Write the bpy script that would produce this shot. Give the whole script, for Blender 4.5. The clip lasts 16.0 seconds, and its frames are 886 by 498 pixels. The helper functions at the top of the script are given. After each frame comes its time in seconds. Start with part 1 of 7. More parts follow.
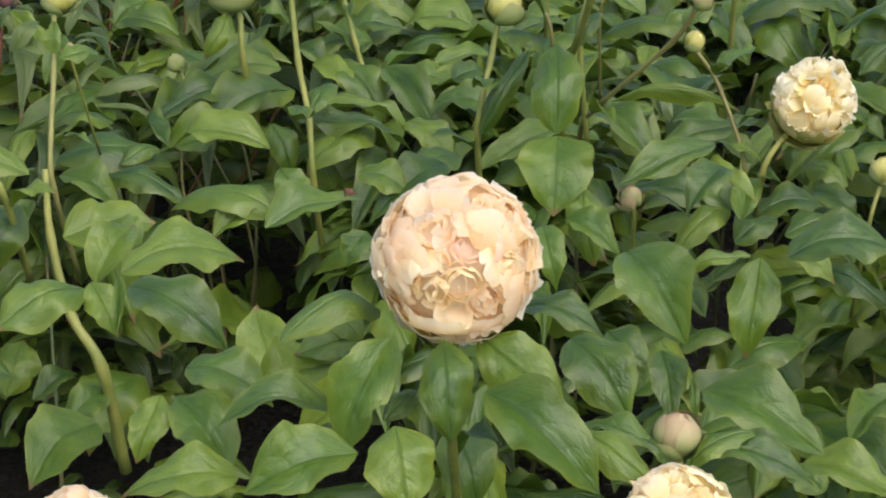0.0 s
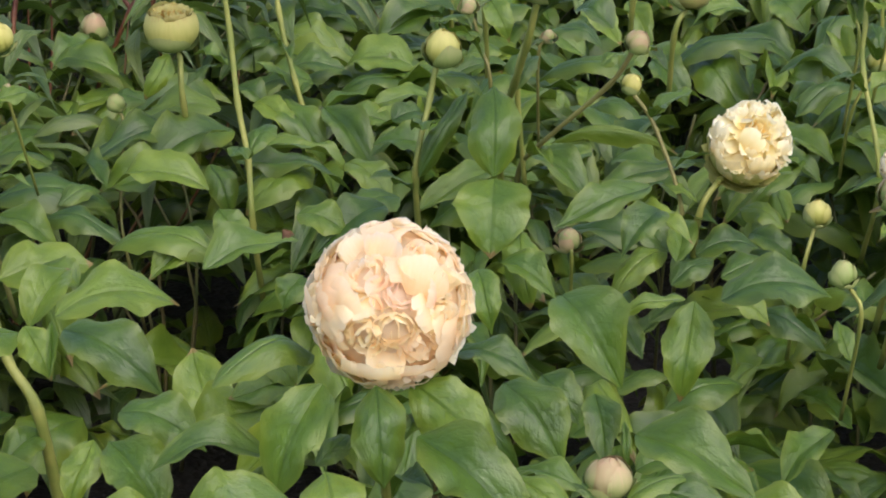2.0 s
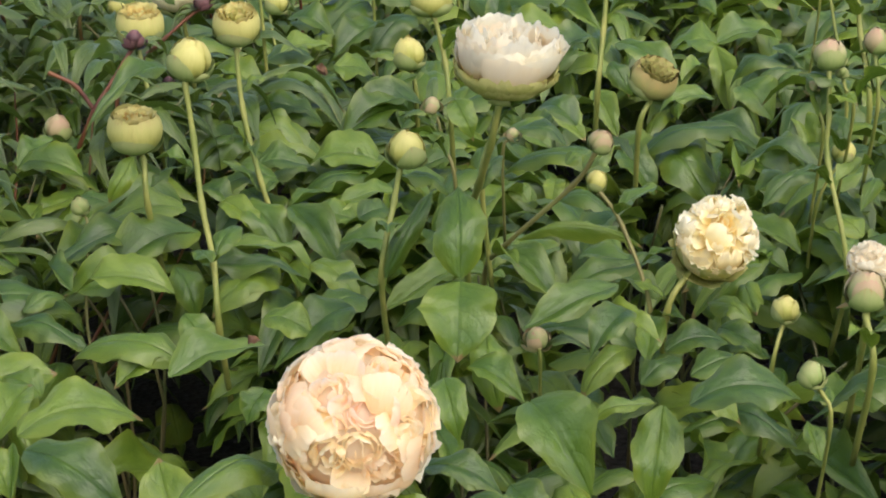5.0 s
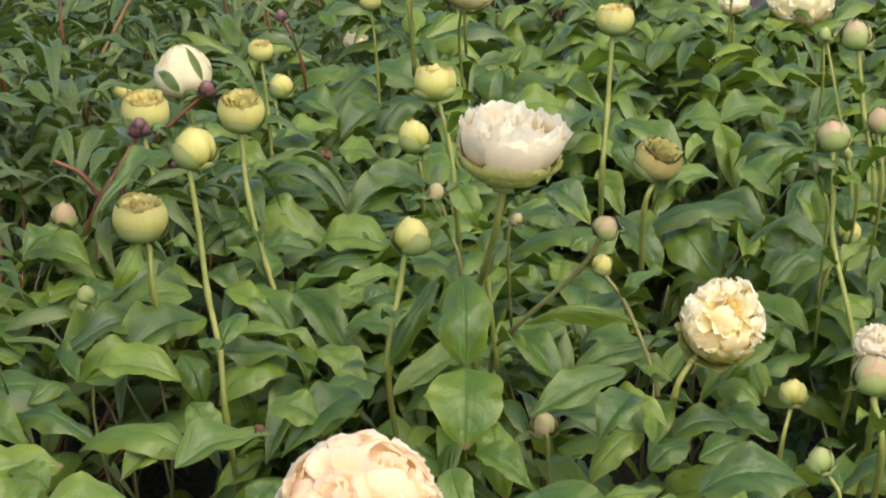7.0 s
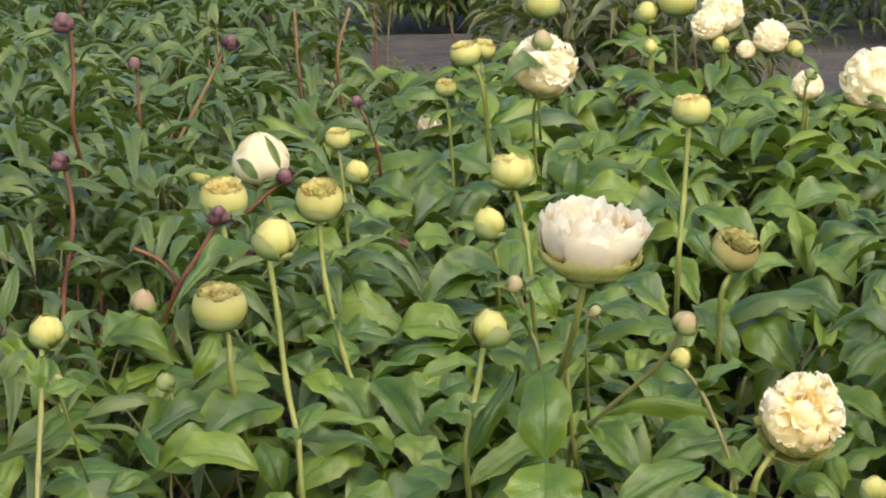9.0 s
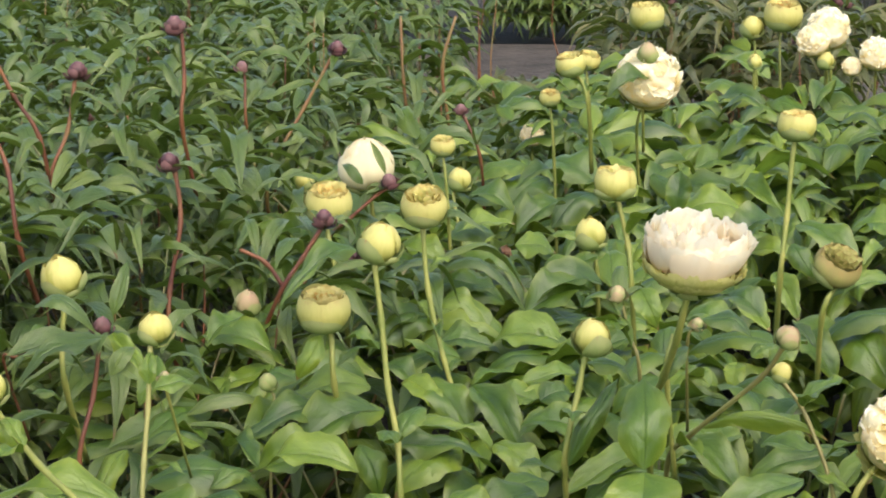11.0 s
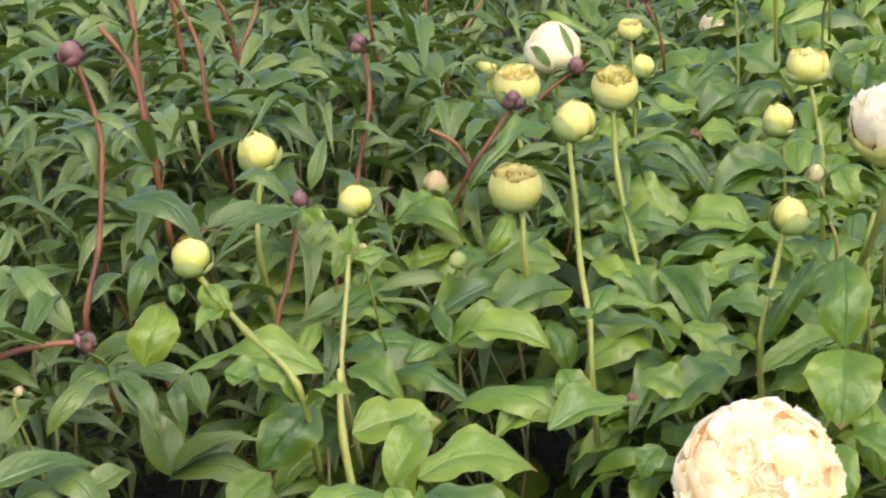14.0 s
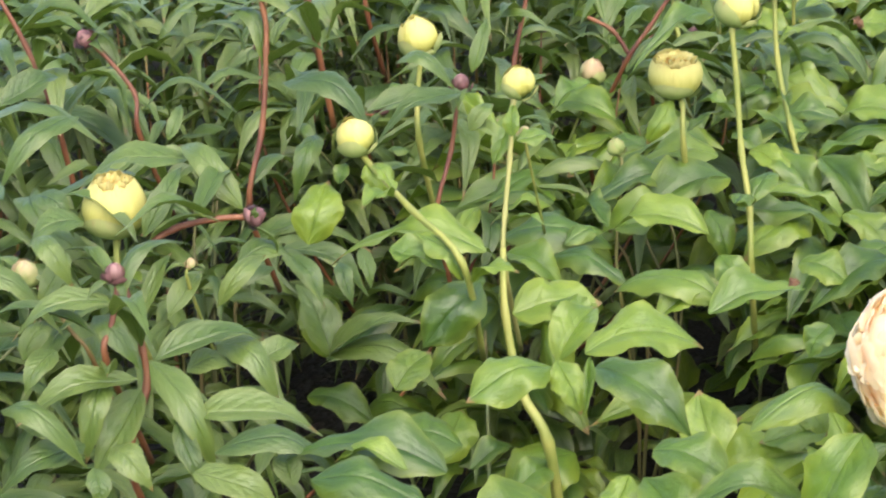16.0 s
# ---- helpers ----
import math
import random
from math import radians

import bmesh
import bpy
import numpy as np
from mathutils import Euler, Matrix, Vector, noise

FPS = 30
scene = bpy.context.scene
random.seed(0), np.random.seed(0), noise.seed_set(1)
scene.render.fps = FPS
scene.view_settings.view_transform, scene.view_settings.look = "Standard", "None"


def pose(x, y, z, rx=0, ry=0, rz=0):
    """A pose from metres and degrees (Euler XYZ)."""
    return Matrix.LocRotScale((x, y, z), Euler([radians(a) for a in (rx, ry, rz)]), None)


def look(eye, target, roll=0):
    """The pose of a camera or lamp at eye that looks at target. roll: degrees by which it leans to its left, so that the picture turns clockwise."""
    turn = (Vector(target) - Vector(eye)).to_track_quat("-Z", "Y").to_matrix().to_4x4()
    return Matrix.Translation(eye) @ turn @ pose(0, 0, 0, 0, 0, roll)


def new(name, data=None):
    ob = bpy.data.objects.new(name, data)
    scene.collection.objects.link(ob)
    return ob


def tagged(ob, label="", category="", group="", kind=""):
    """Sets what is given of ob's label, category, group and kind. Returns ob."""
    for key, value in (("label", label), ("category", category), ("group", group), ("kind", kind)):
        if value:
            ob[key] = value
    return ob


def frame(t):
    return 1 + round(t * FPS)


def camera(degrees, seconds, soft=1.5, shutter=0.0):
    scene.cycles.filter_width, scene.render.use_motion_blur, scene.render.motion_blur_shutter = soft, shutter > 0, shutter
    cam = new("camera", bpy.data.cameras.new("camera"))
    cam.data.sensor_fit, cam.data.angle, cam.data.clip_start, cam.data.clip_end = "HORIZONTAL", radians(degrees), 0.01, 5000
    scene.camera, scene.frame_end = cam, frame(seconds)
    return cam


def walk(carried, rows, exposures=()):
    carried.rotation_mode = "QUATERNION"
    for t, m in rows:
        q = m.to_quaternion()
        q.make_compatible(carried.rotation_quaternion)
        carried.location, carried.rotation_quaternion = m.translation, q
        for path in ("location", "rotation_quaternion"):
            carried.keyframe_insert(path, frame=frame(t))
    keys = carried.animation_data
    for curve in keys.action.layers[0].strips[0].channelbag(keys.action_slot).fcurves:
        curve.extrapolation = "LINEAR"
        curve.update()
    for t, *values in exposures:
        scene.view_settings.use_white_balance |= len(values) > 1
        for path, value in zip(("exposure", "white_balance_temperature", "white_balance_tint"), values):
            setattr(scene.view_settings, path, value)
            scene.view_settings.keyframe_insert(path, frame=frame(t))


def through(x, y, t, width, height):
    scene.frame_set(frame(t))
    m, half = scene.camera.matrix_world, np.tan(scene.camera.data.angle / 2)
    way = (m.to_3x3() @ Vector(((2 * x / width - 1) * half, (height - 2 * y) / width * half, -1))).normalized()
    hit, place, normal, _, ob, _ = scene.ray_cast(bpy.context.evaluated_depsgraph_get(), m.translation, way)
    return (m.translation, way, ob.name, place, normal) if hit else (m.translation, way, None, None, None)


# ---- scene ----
cam = camera(25.39, 16.0, soft=1.9, shutter=0.5)
PATH = [
    (0, (0.0294, -0.0049, 1.1844), (-0.0380, 1.8585, 0.4610), 0.40),
    (0.5, (0.0338, -0.0036, 1.1852), (-0.0117, 1.8589, 0.4579), 0.55),
    (1, (0.0351, -0.0032, 1.1910), (-0.0011, 1.8635, 0.4739), 0.61),
    (1.5, (0.0391, -0.0035, 1.1901), (0.0152, 1.8690, 0.4878), 0.74),
    (2, (0.0396, -0.0060, 1.1931), (0.0238, 1.8710, 0.5026), 1.00),
    (2.5, (0.0443, -0.0054, 1.1925), (0.0322, 1.8798, 0.5246), 0.98),
    (3, (0.0456, -0.0015, 1.1960), (0.0407, 1.8902, 0.5469), 0.69),
    (3.2, (0.0437, -0.0025, 1.1972), (0.0471, 1.8919, 0.5561), 0.79),
    (5.3, (0.0485, 0.0176, 1.2212), (0.0573, 1.9221, 0.6106), 0.02),
    (5.5, (0.0497, 0.0196, 1.2247), (0.0585, 1.9303, 0.6339), -0.11),
    (6, (0.0546, 0.0207, 1.2281), (0.0640, 1.9390, 0.6625), -0.67),
    (6.5, (0.0498, 0.0196, 1.2268), (0.0580, 1.9373, 0.6591), -0.61),
    (7, (0.0508, 0.0195, 1.2296), (0.0510, 1.9421, 0.6785), -0.61),
    (7.5, (0.0501, 0.0247, 1.2363), (0.0519, 1.9553, 0.7141), -0.45),
    (8, (0.0507, 0.0211, 1.2405), (0.0452, 1.9566, 0.7365), -0.34),
    (8.5, (0.0437, 0.0193, 1.2472), (0.0096, 1.9587, 0.7596), -0.57),
    (11, (0.0283, -0.0033, 1.2525), (-0.1330, 1.9345, 0.7844), -0.01),
    (11.5, (0.0075, 0.0093, 1.2486), (-0.1775, 1.9448, 0.7803), 0.48),
    (12, (0.0092, -0.0023, 1.2493), (-0.2120, 1.9292, 0.7801), 0.05),
    (12.5, (-0.0023, -0.0050, 1.2419), (-0.2375, 1.9226, 0.7636), -0.13),
    (13, (-0.0027, -0.0179, 1.2382), (-0.2651, 1.8979, 0.7275), -0.20),
    (13.5, (-0.0122, -0.0133, 1.2309), (-0.2951, 1.8943, 0.7008), -0.22),
    (14, (-0.0139, -0.0249, 1.2256), (-0.3265, 1.8693, 0.6650), -0.45),
    (14.5, (-0.0200, -0.0343, 1.2228), (-0.3701, 1.8487, 0.6469), -0.43),
    (15, (-0.0217, -0.0441, 1.2211), (-0.4185, 1.8238, 0.6264), -0.58),
    (15.5, (-0.0289, -0.0477, 1.2123), (-0.4444, 1.8078, 0.5924), -0.54),
    (16, (-0.0389, -0.0466, 1.2054), (-0.4796, 1.7929, 0.5558), -0.96),
]
walk(cam, [(t, look(eye, target, roll)) for t, eye, target, roll in PATH],
     exposures=[(0, 0.82, 6150, 11), (3.2, 0.88, 6200, 11), (7, 1.0, 6450, 10), (9, 1.12, 6500, 10), (11, 1.26, 6500, 10), (12.5, 1.47, 6450, 10), (14.5, 1.5, 6400, 10), (16, 1.74, 6400, 10)])

# ---- overcast daylight ----
world = bpy.data.worlds.new("overcast_sky")
world.use_nodes = True
scene.world = world
wn, wl = world.node_tree.nodes, world.node_tree.links
sky = wn.new("ShaderNodeTexSky")
sky.sky_type = "NISHITA"
sky.sun_disc = False
sky.sun_elevation = radians(52)
sky.sun_rotation = radians(150)
sky.air_density, sky.dust_density = 1.0, 4.0
wn["Background"].inputs["Strength"].default_value = 0.15
wl.new(sky.outputs["Color"], wn["Background"].inputs["Color"])
sun_data = bpy.data.lights.new("sun", "SUN")
sun_data.energy = 1.0
sun_data.angle = radians(100)
sun_data.color = (1.0, 0.96, 0.9)
sun = new("sun", sun_data)
sun.matrix_world = look((0.7, -2.9, 3.75), (0, 0, 0))


# ---- materials ----
def material(name):
    m = bpy.data.materials.new(name)
    m.use_nodes = True
    t = m.node_tree
    return m, t, t.nodes["Principled BSDF"]


def node(t, kind, **values):
    n = t.nodes.new(kind)
    for key, value in values.items():
        n.inputs[key].default_value = value
    return n


def math_node(t, op, a, b=None):
    n = t.nodes.new("ShaderNodeMath")
    n.operation = op
    for k, v in enumerate((a, b)):
        if v is None:
            continue
        if isinstance(v, (int, float)):
            n.inputs[k].default_value = v
        else:
            t.links.new(v, n.inputs[k])
    return n.outputs[0]


def ramp(t, fac, stops):
    n = t.nodes.new("ShaderNodeValToRGB")
    while len(n.color_ramp.elements) < len(stops):
        n.color_ramp.elements.new(0.5)
    for e, (p, c) in zip(n.color_ramp.elements, stops):
        e.position, e.color = p, (*c, 1)
    t.links.new(fac, n.inputs["Fac"])
    return n.outputs["Color"]


def mix(t, fac, a, b, blend="MIX"):
    n = t.nodes.new("ShaderNodeMix")
    n.data_type, n.blend_type = "RGBA", blend
    for key, v in ((0, fac), (6, a), (7, b)):
        if isinstance(v, tuple):
            n.inputs[key].default_value = (*v, 1)
        elif isinstance(v, (int, float)):
            n.inputs[key].default_value = v
        else:
            t.links.new(v, n.inputs[key])
    return n.outputs[2]


def leaf_material(name, dark, mid, light, edge, veins, joined=False, gloss=0.3):
    """Peony leaf: veined, uneven green, a soft waxy sheen, some light passing through."""
    m, t, bsdf = material(name)
    uv = t.nodes.new("ShaderNodeUVMap")
    sep = t.nodes.new("ShaderNodeSeparateXYZ")
    t.links.new(uv.outputs["UV"], sep.inputs[0])
    across = math_node(t, "ABSOLUTE", math_node(t, "SUBTRACT", sep.outputs["X"], 0.5))
    along = sep.outputs["Y"]
    if joined:
        rnd = t.nodes.new("ShaderNodeNewGeometry").outputs["Random Per Island"]
    else:
        rnd = t.nodes.new("ShaderNodeObjectInfo").outputs["Random"]
    shift = t.nodes.new("ShaderNodeVectorMath")
    shift.operation = "ADD"
    t.links.new(uv.outputs["UV"], shift.inputs[0])
    comb = t.nodes.new("ShaderNodeCombineXYZ")
    t.links.new(math_node(t, "MULTIPLY", rnd, 37.0), comb.inputs["Z"])
    t.links.new(comb.outputs[0], shift.inputs[1])
    cloud = node(t, "ShaderNodeTexNoise", Scale=3.4, Detail=2.0)
    t.links.new(shift.outputs[0], cloud.inputs["Vector"])
    fine = node(t, "ShaderNodeTexNoise", Scale=22.0, Detail=4.0)
    t.links.new(shift.outputs[0], fine.inputs["Vector"])
    # side veins sweep forward from the midrib
    bend = math_node(t, "POWER", across, 1.4)
    wave = math_node(t, "SUBTRACT", math_node(t, "MULTIPLY", along, veins), math_node(t, "MULTIPLY", bend, veins * 0.9))
    wave = math_node(t, "ADD", wave, math_node(t, "MULTIPLY", cloud.outputs["Fac"], 0.5))
    wave = math_node(t, "ADD", wave, math_node(t, "MULTIPLY", math_node(t, "GREATER_THAN", sep.outputs["X"], 0.5), 0.37))
    saw = math_node(t, "ABSOLUTE", math_node(t, "SUBTRACT", math_node(t, "FRACT", wave), 0.5))
    fade = math_node(t, "SUBTRACT", 1.0, math_node(t, "MULTIPLY", across, 1.75))
    side = math_node(t, "MULTIPLY", math_node(t, "POWER", math_node(t, "SUBTRACT", 1.0, math_node(t, "MULTIPLY", saw, 2.0)), 7.0), fade)
    midrib = math_node(t, "POWER", math_node(t, "MAXIMUM", math_node(t, "SUBTRACT", 1.0, math_node(t, "MULTIPLY", across, 18.0)), 0.0), 1.3)
    tone = math_node(t, "ADD", math_node(t, "MULTIPLY", cloud.outputs["Fac"], 0.5), math_node(t, "MULTIPLY", rnd, 0.5))
    tone = math_node(t, "ADD", tone, math_node(t, "MULTIPLY", math_node(t, "SUBTRACT", fine.outputs["Fac"], 0.5), 0.14))
    col = ramp(t, tone, [(0.15, dark), (0.5, mid), (0.85, light)])
    col = mix(t, math_node(t, "MULTIPLY", side, 0.16), col, tuple(c * 0.5 for c in dark))
    col = mix(t, math_node(t, "MULTIPLY", midrib, 0.22), col, tuple(c * 0.55 for c in mid))
    # margin tint: light passing through the bent edges, put into the colour
    rim = math_node(t, "MULTIPLY", math_node(t, "POWER", math_node(t, "MULTIPLY", across, 2.0), 3.0), math_node(t, "MULTIPLY", cloud.outputs["Fac"], 1.1))
    col = mix(t, math_node(t, "MULTIPLY", rim, 0.55), col, edge)
    # blemishes: pale flecks, and browned tips on a few
    spot = math_node(t, "GREATER_THAN", fine.outputs["Fac"], 0.72)
    col = mix(t, math_node(t, "MULTIPLY", spot, 0.4), col, (0.19, 0.17, 0.06))
    burn = math_node(t, "MULTIPLY", math_node(t, "GREATER_THAN", math_node(t, "ADD", along, math_node(t, "MULTIPLY", cloud.outputs["Fac"], 0.12)), 1.0), math_node(t, "GREATER_THAN", rnd, 0.62))
    col = mix(t, math_node(t, "MULTIPLY", burn, 0.7), col, (0.2, 0.1, 0.045))
    t.links.new(col, bsdf.inputs["Base Color"])
    rough = math_node(t, "ADD", gloss - 0.06, math_node(t, "MULTIPLY", fine.outputs["Fac"], 0.24))
    t.links.new(rough, bsdf.inputs["Roughness"])
    bsdf.inputs["Specular IOR Level"].default_value = 0.48
    swell = math_node(t, "MULTIPLY", math_node(t, "POWER", math_node(t, "MULTIPLY", saw, 2.0), 0.5), math_node(t, "MULTIPLY", fade, 0.5))
    height = math_node(t, "SUBTRACT", math_node(t, "ADD", swell, math_node(t, "MULTIPLY", cloud.outputs["Fac"], 1.3)), math_node(t, "MULTIPLY", midrib, 0.9))
    height = math_node(t, "ADD", height, math_node(t, "MULTIPLY", fine.outputs["Fac"], 0.55))
    bump = node(t, "ShaderNodeBump", Strength=0.5, Distance=0.003)
    t.links.new(height, bump.inputs["Height"])
    t.links.new(bump.outputs[0], bsdf.inputs["Normal"])
    glow = t.nodes.new("ShaderNodeBsdfTranslucent")
    t.links.new(mix(t, 0.5, col, (0.24, 0.36, 0.03)), glow.inputs["Color"])
    blend = t.nodes.new("ShaderNodeMixShader")
    blend.inputs[0].default_value = 0.2
    t.links.new(bsdf.outputs[0], blend.inputs[1])
    t.links.new(glow.outputs[0], blend.inputs[2])
    t.links.new(blend.outputs[0], t.nodes["Material Output"].inputs["Surface"])
    return m


def petal_material(name, base, body, tip, blush=None, through=0.3, seam=None, rough=0.55):
    """Petal: tinted from its foot to its rim, finely streaked, thin enough to glow a little."""
    m, t, bsdf = material(name)
    uv = t.nodes.new("ShaderNodeUVMap")
    sep = t.nodes.new("ShaderNodeSeparateXYZ")
    t.links.new(uv.outputs["UV"], sep.inputs[0])
    rnd = t.nodes.new("ShaderNodeObjectInfo").outputs["Random"]
    comb = t.nodes.new("ShaderNodeCombineXYZ")
    t.links.new(math_node(t, "MULTIPLY", sep.outputs["X"], 9.0), comb.inputs["X"])
    t.links.new(math_node(t, "MULTIPLY", sep.outputs["Y"], 1.6), comb.inputs["Y"])
    t.links.new(math_node(t, "MULTIPLY", rnd, 23.0), comb.inputs["Z"])
    streak = node(t, "ShaderNodeTexNoise", Scale=2.2, Detail=4.0)
    t.links.new(comb.outputs[0], streak.inputs["Vector"])
    place = math_node(t, "ADD", sep.outputs["Y"], math_node(t, "MULTIPLY", math_node(t, "SUBTRACT", streak.outputs["Fac"], 0.5), 0.5))
    col = ramp(t, place, [(0.1, base), (0.5, body), (0.95, tip)])
    if blush:
        col = mix(t, math_node(t, "MULTIPLY", math_node(t, "POWER", rnd, 2.0), 0.6), col, blush)
    if seam:
        # reddened margins on some petals
        side = math_node(t, "ABSOLUTE", math_node(t, "SUBTRACT", sep.outputs["X"], 0.5))
        margin = math_node(t, "POWER", math_node(t, "MULTIPLY", math_node(t, "MAXIMUM", math_node(t, "MULTIPLY", side, 0.88), math_node(t, "MULTIPLY", place, 0.48)), 2.0), 14.0)
        margin = math_node(t, "MULTIPLY", math_node(t, "MINIMUM", margin, 1.0), math_node(t, "MULTIPLY", streak.outputs["Fac"], 1.2))
        col = mix(t, math_node(t, "MULTIPLY", margin, rnd), col, seam)
    t.links.new(col, bsdf.inputs["Base Color"])
    bsdf.inputs["Roughness"].default_value = rough
    bsdf.inputs["Specular IOR Level"].default_value = 0.3
    bump = node(t, "ShaderNodeBump", Strength=0.25, Distance=0.0015)
    t.links.new(streak.outputs["Fac"], bump.inputs["Height"])
    t.links.new(bump.outputs[0], bsdf.inputs["Normal"])
    glow = t.nodes.new("ShaderNodeBsdfTranslucent")
    t.links.new(col, glow.inputs["Color"])
    blend = t.nodes.new("ShaderNodeMixShader")
    blend.inputs[0].default_value = through
    t.links.new(bsdf.outputs[0], blend.inputs[1])
    t.links.new(glow.outputs[0], blend.inputs[2])
    t.links.new(blend.outputs[0], t.nodes["Material Output"].inputs["Surface"])
    return m


def stem_material(name, low, high, scale=30.0):
    m, t, bsdf = material(name)
    coord = t.nodes.new("ShaderNodeTexCoord")
    n = node(t, "ShaderNodeTexNoise", Scale=scale, Detail=3.0)
    t.links.new(coord.outputs["Object"], n.inputs["Vector"])
    t.links.new(ramp(t, n.outputs["Fac"], [(0.35, low), (0.68, high)]), bsdf.inputs["Base Color"])
    bsdf.inputs["Roughness"].default_value = 0.6
    bump = node(t, "ShaderNodeBump", Strength=0.3, Distance=0.001)
    t.links.new(n.outputs["Fac"], bump.inputs["Height"])
    t.links.new(bump.outputs[0], bsdf.inputs["Normal"])
    return m


def soil_material(name, dark, light, scale):
    m, t, bsdf = material(name)
    coord = t.nodes.new("ShaderNodeTexCoord")
    big = node(t, "ShaderNodeTexNoise", Scale=scale * 0.12, Detail=4.0)
    fine = node(t, "ShaderNodeTexNoise", Scale=scale, Detail=8.0)
    grain = node(t, "ShaderNodeTexVoronoi", Scale=scale * 3.0)
    for n in (big, fine, grain):
        t.links.new(coord.outputs["Object"], n.inputs["Vector"])
    tone = math_node(t, "ADD", math_node(t, "MULTIPLY", big.outputs["Fac"], 0.5), math_node(t, "MULTIPLY", fine.outputs["Fac"], 0.5))
    t.links.new(ramp(t, tone, [(0.35, dark), (0.65, light)]), bsdf.inputs["Base Color"])
    bsdf.inputs["Roughness"].default_value = 0.95
    bump = node(t, "ShaderNodeBump", Strength=0.8, Distance=0.02)
    t.links.new(math_node(t, "ADD", fine.outputs["Fac"], math_node(t, "MULTIPLY", grain.outputs["Distance"], 0.5)), bump.inputs["Height"])
    t.links.new(bump.outputs[0], bsdf.inputs["Normal"])
    return m


BROAD = leaf_material("broad_leaf", (0.023, 0.055, 0.0105), (0.068, 0.126, 0.0118), (0.155, 0.216, 0.02), (0.223, 0.242, 0.0305), 5.0)
BROAD_FAR = leaf_material("broad_leaf_joined", (0.023, 0.055, 0.0105), (0.07, 0.127, 0.0118), (0.16, 0.219, 0.02), (0.223, 0.242, 0.0305), 5.0, True)
NARROW = leaf_material("narrow_leaf", (0.029, 0.058, 0.0115), (0.065, 0.108, 0.0185), (0.125, 0.167, 0.0382), (0.151, 0.167, 0.0478), 7.0, gloss=0.27)
NARROW_FAR = leaf_material("narrow_leaf_joined", (0.029, 0.058, 0.0115), (0.065, 0.108, 0.0185), (0.13, 0.167, 0.0382), (0.151, 0.167, 0.0478), 7.0, True, gloss=0.27)
BRONZE_FAR = leaf_material("bronze_leaf_joined", (0.034, 0.046, 0.013), (0.076, 0.092, 0.024), (0.14, 0.13, 0.038), (0.16, 0.11, 0.05), 7.0, True)
GREEN_STEM = stem_material("green_stem", (0.15, 0.18, 0.03), (0.26, 0.255, 0.057))
RED_STEM = stem_material("red_stem", (0.088, 0.022, 0.01), (0.19, 0.074, 0.024), 16.0)
STRAW_STEM = stem_material("straw_stem", (0.2, 0.2, 0.055), (0.3, 0.28, 0.09), 20.0)
RUST_STEM = stem_material("rust_stem", (0.17, 0.06, 0.025), (0.18, 0.14, 0.04), 14.0)
OLIVE_STEM = stem_material("olive_stem", (0.16, 0.14, 0.04), (0.22, 0.21, 0.06), 20.0)
# stalks inside the bushes: the shade there is put into this darker colour
SHADED_STEM = stem_material("shaded_stalk", (0.06, 0.09, 0.025), (0.14, 0.11, 0.04), 14.0)
PEACH = petal_material("peach_petal", (0.98, 0.74, 0.44), (0.98, 0.85, 0.62), (0.98, 0.91, 0.74), (0.98, 0.79, 0.58), through=0.68)
ROSY = petal_material("rosy_peach_petal", (0.98, 0.69, 0.5), (0.98, 0.82, 0.66), (0.98, 0.9, 0.77), (0.98, 0.77, 0.62), through=0.68)
BUTTER = petal_material("butter_petal", (0.98, 0.77, 0.42), (0.98, 0.88, 0.6), (0.98, 0.93, 0.74), (0.98, 0.78, 0.5), through=0.6, seam=(0.85, 0.62, 0.34))
IVORY = petal_material("ivory_petal", (0.94, 0.8, 0.42), (0.95, 0.89, 0.64), (0.96, 0.93, 0.78), (0.95, 0.83, 0.52), through=0.5)
CREAM = petal_material("cream_petal", (0.93, 0.72, 0.28), (0.94, 0.84, 0.48), (0.95, 0.9, 0.68), (0.93, 0.78, 0.4), through=0.45)
WHITE = petal_material("white_petal", (0.8, 0.66, 0.36), (0.82, 0.75, 0.54), (0.85, 0.81, 0.65), (0.84, 0.68, 0.46), through=0.48)
CLOSED = petal_material("closed_petal", (0.6, 0.6, 0.26), (0.74, 0.68, 0.41), (0.8, 0.75, 0.52), (0.8, 0.65, 0.38), through=0.35, seam=(0.6, 0.46, 0.2))
LEMON = petal_material("lemon_petal", (0.2, 0.26, 0.045), (0.42, 0.41, 0.095), (0.58, 0.53, 0.18), through=0.15, seam=(0.34, 0.14, 0.05))
GUARD = petal_material("greenish_guard_petal", (0.24, 0.32, 0.045), (0.47, 0.49, 0.1), (0.72, 0.68, 0.28), through=0.25, seam=(0.5, 0.36, 0.1))
INNER = petal_material("inner_petal", (0.42, 0.36, 0.09), (0.6, 0.54, 0.16), (0.74, 0.67, 0.3), (0.6, 0.42, 0.12), through=0.3, seam=(0.5, 0.3, 0.08))
SEPAL = petal_material("sepal", (0.13, 0.2, 0.045), (0.23, 0.3, 0.085), (0.32, 0.34, 0.13), through=0.1, seam=(0.32, 0.13, 0.06))
BROWNED = petal_material("browned_rim", (0.4, 0.4, 0.08), (0.66, 0.56, 0.16), (0.6, 0.4, 0.12), (0.5, 0.26, 0.07), through=0.2)
FADED = petal_material("withered_petal", (0.2, 0.24, 0.05), (0.34, 0.36, 0.1), (0.38, 0.28, 0.1), (0.32, 0.28, 0.1), through=0.15)
